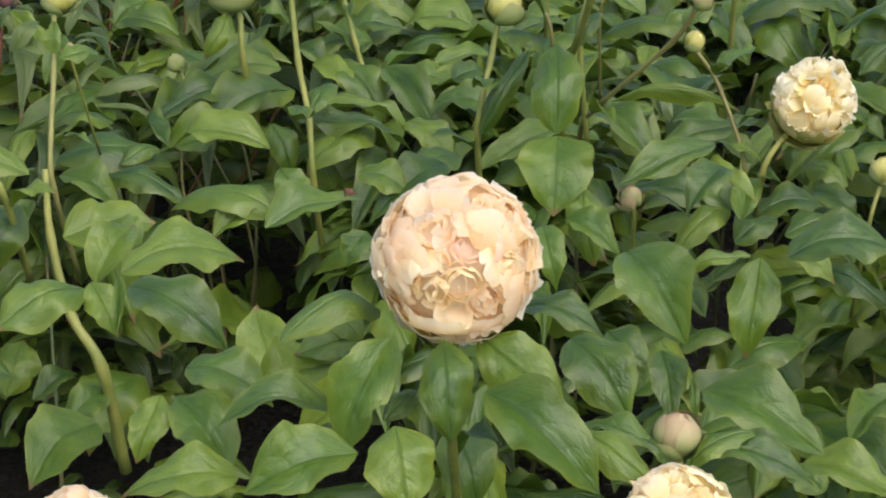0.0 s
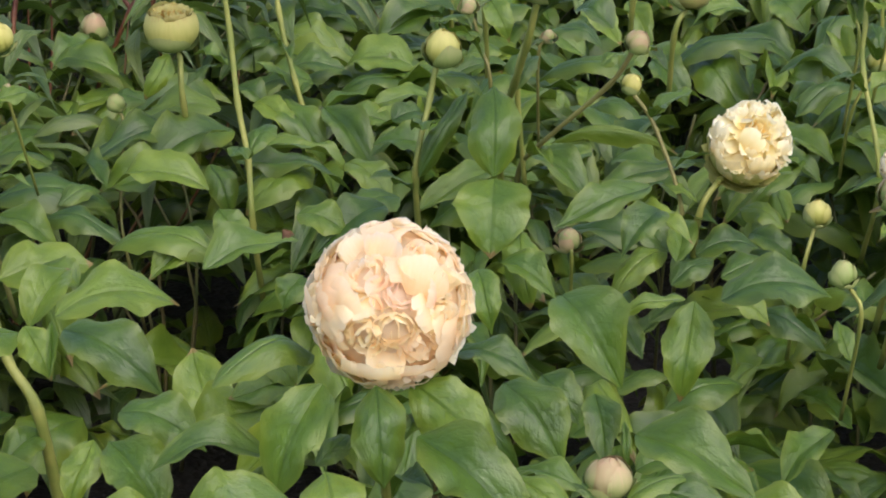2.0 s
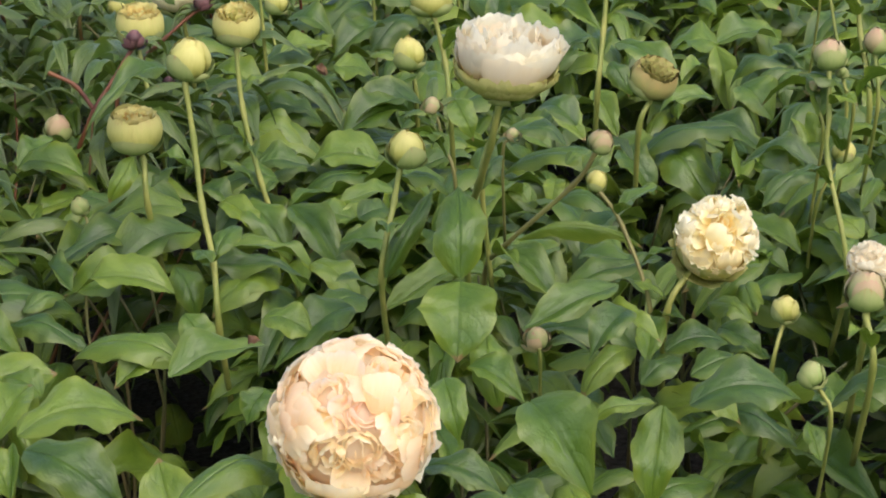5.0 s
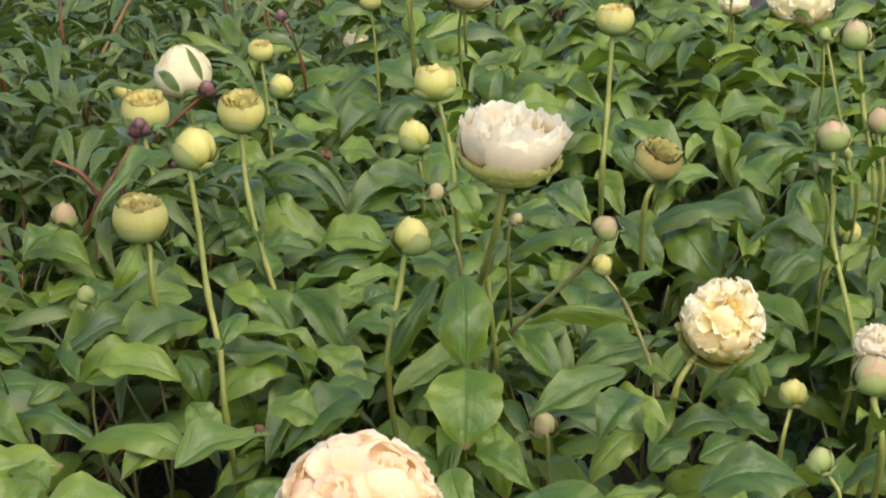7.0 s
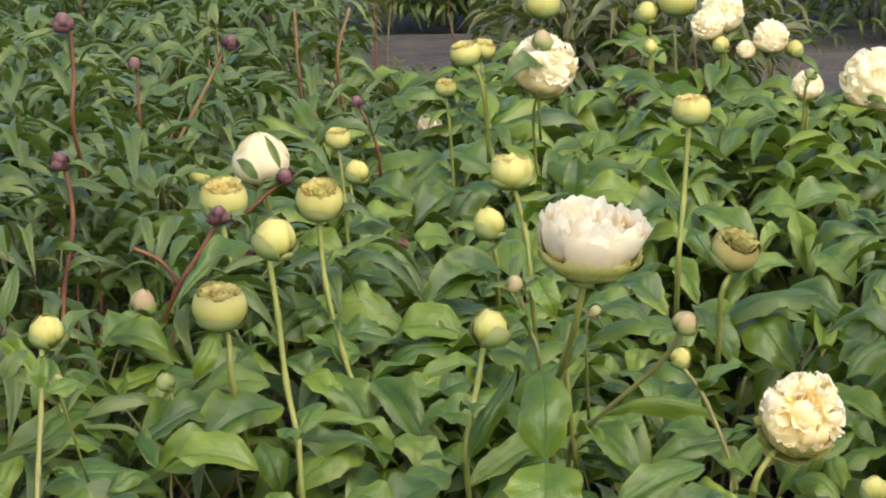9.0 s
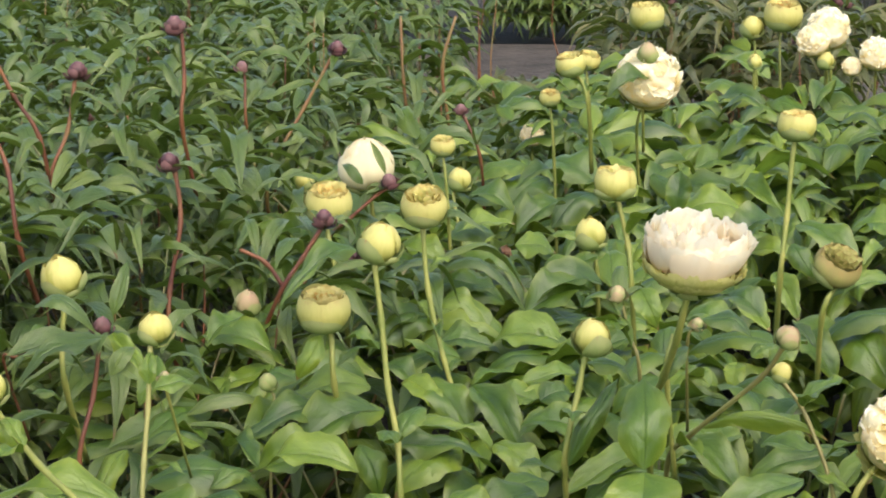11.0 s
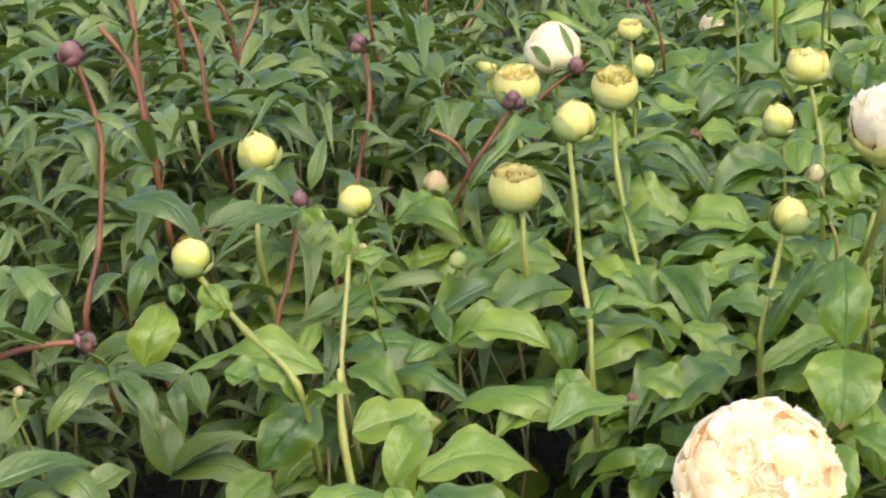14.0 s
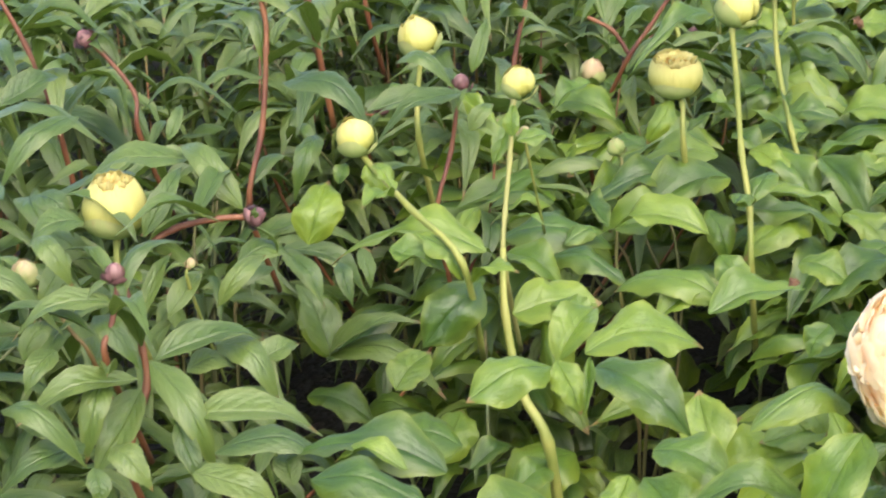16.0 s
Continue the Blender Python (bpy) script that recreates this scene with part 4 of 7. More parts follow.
bloom(peony_front, (-0.006, 1.204, 0.708), (0.131, -0.890, 0.436), 0.0542, (BUTTER, PEACH, ROSY, BUTTER), "large peach-cream double bloom, ruffled and nearly round", 17)
stem(peony_front, [(-0.012, 1.244, 0.688), (-0.007, 1.196, 0.638), (-0.009, 1.192, 0.606), (-0.004, 1.262, 0.486)], 0.0036, 0.0043, GREEN_STEM)
stem_leaves(peony_front, [(-0.007, 1.196, 0.638), (-0.009, 1.192, 0.606), (-0.004, 1.262, 0.486)], False, 17, 0.05)
bloom(peony_front, (0.132, 1.041, 0.604), (-0.020, -0.207, 0.978), 0.0359, (GUARD, BUTTER, CREAM), "peach-cream bloom with browned petal rims", 24, CUP, 0.95, 1.0, 0.9)
stem(peony_front, [(0.133, 1.047, 0.576), (0.134, 1.018, 0.566), (0.139, 1.088, 0.446)], 0.0033, 0.0040, GREEN_STEM)
bloom(peony_side, (-0.224, 1.015, 0.606), (0.102, -0.410, 0.906), 0.0241, (CREAM, PEACH, PEACH), "peach-cream double bloom", 31)
stem(peony_side, [(-0.226, 1.023, 0.588), (-0.223, 0.998, 0.576), (-0.218, 1.068, 0.456)], 0.0033, 0.0040, GREEN_STEM)
bud(peony_front, (0.140, 1.137, 0.617), (0.000, 0.000, 1.000), 0.0169, "round pale bud flushed with pink", 38, PINK, 0.85)
stem(peony_front, [(0.140, 1.137, 0.603), (0.140, 1.129, 0.602), (0.141, 1.122, 0.587), (0.146, 1.192, 0.467)], 0.0025, 0.0030, OLIVE_STEM)
stem_leaves(peony_front, [(0.140, 1.129, 0.602), (0.141, 1.122, 0.587), (0.146, 1.192, 0.467)], False, 38, 0.05)
bloom(peony_right, (0.328, 1.893, 0.610), (0.26, -0.36, 0.9), 0.041, (GUARD, CREAM, IVORY), "cream-yellow bloom with petals spilling from its cup", 45, BOWL, 1.3, 1.0, 1.6)
stem(peony_right, [(0.321, 1.904, 0.585), (0.302, 1.881, 0.578), (0.282, 1.872, 0.541), (0.287, 1.942, 0.421)], 0.0033, 0.0040, GREEN_STEM)
stem_leaves(peony_right, [(0.302, 1.881, 0.578), (0.282, 1.872, 0.541), (0.287, 1.942, 0.421)], False, 45, 0.05)
cup_bloom(peony_mid, (0.112, 1.733, 0.832), (0.082, -0.142, 0.986), 0.0480, "white cup-shaped bloom over greenish guard petals", 52)
stem(peony_mid, [(0.109, 1.738, 0.794), (0.104, 1.724, 0.795), (0.098, 1.744, 0.751), (0.092, 1.801, 0.697), (0.081, 1.903, 0.619), (0.086, 1.973, 0.499)], 0.0035, 0.0042, GREEN_STEM)
stem_leaves(peony_mid, [(0.104, 1.724, 0.795), (0.098, 1.744, 0.751), (0.092, 1.801, 0.697), (0.081, 1.903, 0.619), (0.086, 1.973, 0.499)], False, 52, 0.05)
cup_bud(peony_inner, (-0.288, 2.148, 0.658), (0.027, -0.171, 0.985), 0.0295, "opening yellow-green bud with browned petal rims", 59)
stem(peony_inner, [(-0.289, 2.152, 0.635), (-0.280, 2.141, 0.626), (-0.272, 2.127, 0.577), (-0.267, 2.197, 0.457)], 0.0033, 0.0040, GREEN_STEM)
stem_leaves(peony_inner, [(-0.280, 2.141, 0.626), (-0.272, 2.127, 0.577), (-0.267, 2.197, 0.457)], False, 59, 0.05)
bud(peony_inner, (-0.212, 2.060, 0.760), (0.109, -0.160, 0.981), 0.0243, "yellow bud half wrapped in green sepals", 66)
stem(peony_inner, [(-0.214, 2.063, 0.741), (-0.215, 2.053, 0.735), (-0.211, 2.040, 0.679), (-0.198, 2.021, 0.609), (-0.190, 2.003, 0.552), (-0.183, 1.979, 0.484), (-0.178, 2.049, 0.364)], 0.0033, 0.0040, GREEN_STEM)
stem_leaves(peony_inner, [(-0.215, 2.053, 0.735), (-0.211, 2.040, 0.679), (-0.198, 2.021, 0.609), (-0.190, 2.003, 0.552), (-0.183, 1.979, 0.484), (-0.178, 2.049, 0.364)], False, 66, 0.05)
cup_bud(peony_inner, (-0.191, 2.346, 0.738), (0.039, -0.373, 0.927), 0.0275, "opening yellow-green bud", 73, 0.8, LEMON)
stem(peony_inner, [(-0.192, 2.354, 0.718), (-0.192, 2.340, 0.710), (-0.183, 2.323, 0.637), (-0.164, 2.303, 0.557), (-0.141, 2.284, 0.491), (-0.114, 2.259, 0.412), (-0.109, 2.329, 0.292)], 0.0033, 0.0040, GREEN_STEM)
stem_leaves(peony_inner, [(-0.192, 2.340, 0.710), (-0.183, 2.323, 0.637), (-0.164, 2.303, 0.557), (-0.141, 2.284, 0.491), (-0.114, 2.259, 0.412), (-0.109, 2.329, 0.292)], False, 73, 0.05)
bud(peony_deep, (-0.198, 3.031, 0.633), (0.014, -0.173, 0.985), 0.0195, "yellow-green round bud", 80)
stem(peony_deep, [(-0.198, 3.034, 0.618), (-0.207, 3.025, 0.608), (-0.189, 3.006, 0.515), (-0.184, 3.076, 0.395)], 0.0024, 0.0029, GREEN_STEM)
stem_leaves(peony_deep, [(-0.207, 3.025, 0.608), (-0.189, 3.006, 0.515), (-0.184, 3.076, 0.395)], False, 80, 0.05)
globe_bloom(red_deep, (-0.301, 2.670, 0.728), (-0.053, -0.267, 0.962), 0.0379, "creamy white globe-shaped bloom", 87)
stem(red_deep, [(-0.299, 2.678, 0.698), (-0.296, 2.694, 0.641), (-0.291, 2.764, 0.521)], 0.0033, 0.0040, GREEN_STEM)
cup_bud(peony_inner, (-0.335, 2.535, 0.698), (0.039, -0.256, 0.966), 0.0299, "opening yellow bud", 94)
stem(peony_inner, [(-0.336, 2.541, 0.675), (-0.333, 2.526, 0.654), (-0.317, 2.511, 0.582), (-0.312, 2.581, 0.462)], 0.0033, 0.0040, GREEN_STEM)
stem_leaves(peony_inner, [(-0.333, 2.526, 0.654), (-0.317, 2.511, 0.582), (-0.312, 2.581, 0.462)], False, 94, 0.05)
bud(peony_deep, (-0.457, 3.117, 0.605), (0.028, -0.171, 0.985), 0.0166, "yellow-green round bud", 101)
stem(peony_deep, [(-0.457, 3.119, 0.592), (-0.453, 3.109, 0.567), (-0.448, 3.179, 0.447)], 0.0024, 0.0029, GREEN_STEM)
dark_bud(red_third, (-0.322, 2.395, 0.710), (0.027, -0.172, 0.985), 0.0127, "small dark purple bud", 108)
stem(red_third, [(-0.322, 2.397, 0.700), (-0.328, 2.391, 0.696), (-0.351, 2.379, 0.660), (-0.370, 2.367, 0.626), (-0.406, 2.394, 0.555), (-0.429, 2.422, 0.487), (-0.424, 2.492, 0.367)], 0.0029, 0.0035, RED_STEM)
stem_leaves(red_third, [(-0.328, 2.391, 0.696), (-0.351, 2.379, 0.660), (-0.370, 2.367, 0.626), (-0.406, 2.394, 0.555), (-0.429, 2.422, 0.487), (-0.424, 2.492, 0.367)], True, 108, 0.085)
dark_bud(red_third, (-0.263, 2.610, 0.715), (-0.152, -0.191, 0.970), 0.0115, "small dark purple bud", 115)
stem(red_third, [(-0.261, 2.612, 0.707), (-0.279, 2.605, 0.696), (-0.313, 2.594, 0.666), (-0.342, 2.583, 0.640), (-0.369, 2.518, 0.603), (-0.364, 2.588, 0.483)], 0.0026, 0.0031, RED_STEM)
stem_leaves(red_third, [(-0.279, 2.605, 0.696), (-0.313, 2.594, 0.666), (-0.342, 2.583, 0.640), (-0.369, 2.518, 0.603), (-0.364, 2.588, 0.483)], True, 115, 0.085)
stem(red_third, [(-0.425, 2.368, 0.674), (-0.395, 2.370, 0.657), (-0.370, 2.367, 0.626)], 0.003, 0.0032, RED_STEM)
stem_leaves(red_third, [(-0.425, 2.368, 0.674), (-0.395, 2.370, 0.657), (-0.370, 2.367, 0.626)], True, 118, 0.09)
bud(peony_deep, (0.012, 2.692, 0.626), (-0.086, -0.088, 0.992), 0.0228, "yellow-green round bud with a red seam", 125)
stem(peony_deep, [(0.013, 2.694, 0.608), (0.016, 2.686, 0.601), (0.021, 2.680, 0.575), (0.026, 2.750, 0.455)], 0.0033, 0.0040, GREEN_STEM)
stem_leaves(peony_deep, [(0.016, 2.686, 0.601), (0.021, 2.680, 0.575), (0.026, 2.750, 0.455)], False, 125, 0.05)
cup_bud(peony_back, (0.043, 2.453, 0.749), (0.000, 0.000, 1.000), 0.0257, "opening yellow-green bud", 132, 0.85, LEMON)
stem(peony_back, [(0.043, 2.453, 0.729), (0.047, 2.448, 0.728), (0.060, 2.436, 0.671), (0.069, 2.423, 0.619), (0.074, 2.493, 0.499)], 0.0033, 0.0040, GREEN_STEM)
stem_leaves(peony_back, [(0.047, 2.448, 0.728), (0.060, 2.436, 0.671), (0.069, 2.423, 0.619), (0.074, 2.493, 0.499)], False, 132, 0.05)
bud(peony_mid, (0.020, 1.888, 0.708), (0.089, -0.085, 0.992), 0.0201, "pointed yellow bud in green sepals", 139)
stem(peony_mid, [(0.018, 1.889, 0.692), (0.015, 1.882, 0.686), (0.010, 1.873, 0.659), (-0.003, 1.850, 0.590), (0.002, 1.920, 0.470)], 0.003, 0.0036, GREEN_STEM)
stem_leaves(peony_mid, [(0.015, 1.882, 0.686), (0.010, 1.873, 0.659), (-0.003, 1.850, 0.590), (0.002, 1.920, 0.470)], False, 139, 0.05)
bud(peony_mid, (0.198, 1.730, 0.758), (0.313, -0.350, 0.883), 0.0118, "small greenish bud flushed with pink", 146, PINK)
stem(peony_mid, [(0.196, 1.733, 0.750), (0.193, 1.727, 0.747), (0.173, 1.749, 0.711), (0.113, 1.821, 0.628), (0.097, 1.888, 0.576), (0.102, 1.958, 0.456)], 0.0024, 0.0029, OLIVE_STEM)
stem_leaves(peony_mid, [(0.193, 1.727, 0.747), (0.173, 1.749, 0.711), (0.113, 1.821, 0.628), (0.097, 1.888, 0.576), (0.102, 1.958, 0.456)], False, 146, 0.05)
bud(peony_mid, (0.212, 1.931, 0.663), (0.314, -0.349, 0.883), 0.0109, "small yellow-green bud", 153)
stem(peony_mid, [(0.210, 1.934, 0.655), (0.216, 1.927, 0.652), (0.237, 1.915, 0.619), (0.264, 1.884, 0.539), (0.269, 1.954, 0.419)], 0.0022, 0.0026, OLIVE_STEM)
stem_leaves(peony_mid, [(0.216, 1.927, 0.652), (0.237, 1.915, 0.619), (0.264, 1.884, 0.539), (0.269, 1.954, 0.419)], False, 153, 0.05)
cup_bud(peony_back, (0.313, 2.340, 0.675), (0.3, -0.45, 0.84), 0.0285, "withered greenish-brown bloom, torn open at its top", 160, 0.62, FADED, 1.0, FADED)
stem(peony_back, [(0.310, 2.348, 0.653), (0.306, 2.334, 0.648), (0.296, 2.327, 0.616), (0.301, 2.397, 0.496)], 0.0033, 0.0040, GREEN_STEM)
stem_leaves(peony_back, [(0.306, 2.334, 0.648), (0.296, 2.327, 0.616), (0.301, 2.397, 0.496)], False, 160, 0.05)
bud(peony_right, (0.456, 2.009, 0.778), (-0.017, -0.085, 0.996), 0.0179, "round green bud with a pink top", 167, PINK, 0.95, 1.2)
stem(peony_right, [(0.456, 2.010, 0.764), (0.457, 2.005, 0.761), (0.455, 1.994, 0.715), (0.456, 1.981, 0.669), (0.474, 1.944, 0.564), (0.479, 2.014, 0.444)], 0.0027, 0.0032, GREEN_STEM)
stem_leaves(peony_right, [(0.457, 2.005, 0.761), (0.455, 1.994, 0.715), (0.456, 1.981, 0.669), (0.474, 1.944, 0.564), (0.479, 2.014, 0.444)], False, 167, 0.05)
bud(peony_inner, (-0.422, 2.392, 0.597), (0.119, -0.153, 0.981), 0.0172, "small yellow bud flushed with pink", 174, PINK)
stem(peony_inner, [(-0.423, 2.394, 0.584), (-0.425, 2.386, 0.581), (-0.459, 2.350, 0.480), (-0.482, 2.320, 0.409), (-0.477, 2.390, 0.289)], 0.0022, 0.0026, GREEN_STEM)
stem_leaves(peony_inner, [(-0.425, 2.386, 0.581), (-0.459, 2.350, 0.480), (-0.482, 2.320, 0.409), (-0.477, 2.390, 0.289)], False, 174, 0.05)
bud(peony_right, (0.373, 1.728, 0.598), (-0.032, -0.171, 0.985), 0.0133, "small yellow bud", 181)
stem(peony_right, [(0.373, 1.730, 0.588), (0.368, 1.724, 0.583), (0.360, 1.711, 0.547), (0.365, 1.781, 0.427)], 0.002, 0.0024, GREEN_STEM)
stem_leaves(peony_right, [(0.368, 1.724, 0.583), (0.360, 1.711, 0.547), (0.365, 1.781, 0.427)], False, 181, 0.05)
bud(peony_right, (0.349, 1.474, 0.634), (-0.018, -0.085, 0.996), 0.0115, "small hard green bud", 188, SEPAL)
stem(peony_right, [(0.350, 1.475, 0.625), (0.356, 1.467, 0.621), (0.364, 1.457, 0.601), (0.369, 1.527, 0.481)], 0.0017, 0.0020, GREEN_STEM)
stem_leaves(peony_right, [(0.356, 1.467, 0.621), (0.364, 1.457, 0.601), (0.369, 1.527, 0.481)], False, 188, 0.05)
cup_bud(peony_back, (0.269, 2.457, 0.826), (-0.008, -0.087, 0.996), 0.0232, "opening yellow bud with browned rims", 195)
stem(peony_back, [(0.269, 2.458, 0.808), (0.264, 2.453, 0.799), (0.261, 2.436, 0.712), (0.251, 2.419, 0.636), (0.256, 2.489, 0.516)], 0.0033, 0.0040, GREEN_STEM)
stem_leaves(peony_back, [(0.264, 2.453, 0.799), (0.261, 2.436, 0.712), (0.251, 2.419, 0.636), (0.256, 2.489, 0.516)], False, 195, 0.05)
dark_bud(peony_mid, (0.045, 1.948, 0.738), (0.001, -0.174, 0.985), 0.0091, "small pinkish bud", 202, PINK)
stem(peony_mid, [(0.045, 1.949, 0.731), (0.052, 1.944, 0.723), (0.061, 1.936, 0.693), (0.069, 1.928, 0.665), (0.074, 1.998, 0.545)], 0.0018, 0.0022, OLIVE_STEM)
stem_leaves(peony_mid, [(0.052, 1.944, 0.723), (0.061, 1.936, 0.693), (0.069, 1.928, 0.665), (0.074, 1.998, 0.545)], False, 202, 0.05)
dark_bud(peony_mid, (0.127, 1.949, 0.707), (-0.007, -0.174, 0.985), 0.0075, "small pinkish bud", 209, PINK)
stem(peony_mid, [(0.127, 1.950, 0.702), (0.118, 1.944, 0.690), (0.123, 2.014, 0.570)], 0.0016, 0.0019, OLIVE_STEM)
bud(peony_right, (0.413, 1.583, 0.668), (-0.020, -0.085, 0.996), 0.0191, "round green bud with a pink side", 216, PINK, 0.85)
stem(peony_right, [(0.413, 1.584, 0.653), (0.414, 1.575, 0.647), (0.417, 1.558, 0.607), (0.422, 1.628, 0.487)], 0.0029, 0.0035, GREEN_STEM)
stem_leaves(peony_right, [(0.414, 1.575, 0.647), (0.417, 1.558, 0.607), (0.422, 1.628, 0.487)], False, 216, 0.05)
bloom(peony_right, (0.433, 1.664, 0.665), (-0.039, -0.169, 0.985), 0.0205, (GUARD, WHITE, WHITE), "white bloom half hidden by a bud", 223, SMALL, 0.95, 1.0, 1.3)
stem(peony_right, [(0.434, 1.667, 0.649), (0.436, 1.677, 0.590), (0.441, 1.747, 0.470)], 0.0031, 0.0037, GREEN_STEM)
dark_bud(peony_right, (0.443, 2.023, 0.739), (-0.033, -0.170, 0.985), 0.0072, "small pinkish bud", 230, PINK)
stem(peony_right, [(0.444, 2.024, 0.733), (0.446, 2.018, 0.721), (0.455, 2.009, 0.692), (0.460, 2.079, 0.572)], 0.0018, 0.0022, GREEN_STEM)
stem_leaves(peony_right, [(0.446, 2.018, 0.721), (0.455, 2.009, 0.692), (0.460, 2.079, 0.572)], False, 230, 0.05)
dark_bud(peony_right, (0.473, 2.021, 0.756), (-0.036, -0.170, 0.985), 0.0066, "small green bud", 237, SEPAL)
stem(peony_right, [(0.473, 2.022, 0.751), (0.475, 2.017, 0.739), (0.483, 2.009, 0.716), (0.488, 2.079, 0.596)], 0.0018, 0.0022, GREEN_STEM)
stem_leaves(peony_right, [(0.475, 2.017, 0.739), (0.483, 2.009, 0.716), (0.488, 2.079, 0.596)], False, 237, 0.05)
bud(peony_right, (0.496, 2.094, 0.649), (0.300, -0.231, 0.925), 0.0133, "yellow bud half hidden by a leaf", 244)
stem(peony_right, [(0.493, 2.097, 0.639), (0.475, 2.110, 0.583), (0.480, 2.180, 0.463)], 0.002, 0.0024, GREEN_STEM)
bud(peony_right, (0.565, 2.430, 0.809), (-0.018, -0.085, 0.996), 0.0201, "round green bud", 251, PINK, 0.95)
stem(peony_right, [(0.565, 2.431, 0.793), (0.568, 2.425, 0.790), (0.574, 2.409, 0.715), (0.586, 2.386, 0.626), (0.591, 2.456, 0.506)], 0.003, 0.0036, GREEN_STEM)
stem_leaves(peony_right, [(0.568, 2.425, 0.790), (0.574, 2.409, 0.715), (0.586, 2.386, 0.626), (0.591, 2.456, 0.506)], False, 251, 0.05)
dark_bud(peony_right, (0.528, 2.437, 0.809), (-0.017, -0.086, 0.996), 0.0093, "small green bud", 258, SEPAL)
stem(peony_right, [(0.528, 2.438, 0.802), (0.533, 2.433, 0.792), (0.545, 2.418, 0.727), (0.562, 2.391, 0.625), (0.567, 2.461, 0.505)], 0.002, 0.0024, GREEN_STEM)
stem_leaves(peony_right, [(0.533, 2.433, 0.792), (0.545, 2.418, 0.727), (0.562, 2.391, 0.625), (0.567, 2.461, 0.505)], False, 258, 0.05)
bud(peony_right, (0.528, 2.117, 0.768), (-0.019, -0.085, 0.996), 0.0145, "small bud flushed with pink", 265, PINK)
stem(peony_right, [(0.528, 2.118, 0.756), (0.528, 2.113, 0.750), (0.530, 2.100, 0.699), (0.535, 2.170, 0.579)], 0.0022, 0.0026, GREEN_STEM)
stem_leaves(peony_right, [(0.528, 2.113, 0.750), (0.530, 2.100, 0.699), (0.535, 2.170, 0.579)], False, 265, 0.05)
cup_bud(red_deep, (-0.195, 2.678, 0.752), (0.023, -0.258, 0.966), 0.0164, "opening yellow-green bud", 272, 0.8, LEMON)
stem(red_deep, [(-0.195, 2.678, 0.740), (-0.185, 2.678, 0.652), (-0.175, 2.728, 0.300)], 0.0024, 0.0029, GREEN_STEM)
cup_bud(peony_far, (-0.026, 3.048, 0.815), (-0.170, -0.175, 0.970), 0.0229, "opening yellow bud", 279, 0.75, LEMON)
stem(peony_far, [(-0.022, 3.051, 0.797), (-0.010, 3.044, 0.790), (0.003, 3.039, 0.751), (0.008, 3.109, 0.631)], 0.0024, 0.0029, GREEN_STEM)
stem_leaves(peony_far, [(-0.010, 3.044, 0.790), (0.003, 3.039, 0.751), (0.008, 3.109, 0.631)], False, 279, 0.05)
cup_bud(peony_far, (0.001, 3.109, 0.813), (0.262, -0.246, 0.933), 0.0179, "opening yellow bud", 286, 0.75, LEMON)
stem(peony_far, [(-0.003, 3.112, 0.800), (0.002, 3.104, 0.781), (0.005, 3.098, 0.741), (0.010, 3.168, 0.621)], 0.0024, 0.0029, GREEN_STEM)
stem_leaves(peony_far, [(0.002, 3.104, 0.781), (0.005, 3.098, 0.741), (0.010, 3.168, 0.621)], False, 286, 0.05)
bloom(peony_far, (0.096, 3.115, 0.785), (0.132, -0.421, 0.897), 0.0504, (GUARD, IVORY, IVORY), "cream-yellow double bloom", 293, SMALL, 1.0, 1.0, 1.4)
stem(peony_far, [(0.091, 3.131, 0.749), (0.083, 3.157, 0.695), (0.088, 3.227, 0.575)], 0.0024, 0.0029, GREEN_STEM)
bud(peony_far, (0.094, 3.090, 0.828), (-0.001, -0.087, 0.996), 0.0169, "small pinkish-green bud", 300, PINK)
stem(peony_far, [(0.094, 3.092, 0.815), (0.091, 3.088, 0.812), (0.087, 3.083, 0.779), (0.092, 3.153, 0.659)], 0.0024, 0.0029, GREEN_STEM)
stem_leaves(peony_far, [(0.091, 3.088, 0.812), (0.087, 3.083, 0.779), (0.092, 3.153, 0.659)], False, 300, 0.05)
cup_bud(red_deep, (-0.061, 3.173, 0.742), (0.008, -0.259, 0.966), 0.0166, "opening yellow bud with browned rims", 307, 0.75)
stem(red_deep, [(-0.061, 3.173, 0.730), (-0.051, 3.173, 0.642), (-0.041, 3.223, 0.300)], 0.0024, 0.0029, GREEN_STEM)
bloom(peony_deep, (-0.111, 3.756, 0.575), (0.014, -0.342, 0.940), 0.0240, (GUARD, IVORY, IVORY), "cream bloom among leaves", 314, SMALL, 1.0, 1.0, 1.4)
stem(peony_deep, [(-0.111, 3.763, 0.557), (-0.112, 3.783, 0.501), (-0.107, 3.853, 0.381)], 0.0024, 0.0029, GREEN_STEM)
cup_bud(peony_end, (0.121, 4.564, 0.711), (-0.003, -0.139, 0.990), 0.0383, "opening yellow bud", 321, 0.85, LEMON)
stem(peony_end, [(0.121, 4.568, 0.680), (0.121, 4.576, 0.621), (0.126, 4.646, 0.501)], 0.0024, 0.0029, GREEN_STEM)
cup_bud(peony_far, (0.396, 4.152, 0.765), (-0.018, -0.207, 0.978), 0.0386, "opening yellow bud with browned rims", 328, 0.8)
stem(peony_far, [(0.397, 4.158, 0.734), (0.390, 4.148, 0.727), (0.391, 4.131, 0.610), (0.396, 4.201, 0.490)], 0.0024, 0.0029, GREEN_STEM)
stem_leaves(peony_far, [(0.390, 4.148, 0.727), (0.391, 4.131, 0.610), (0.396, 4.201, 0.490)], False, 328, 0.05)
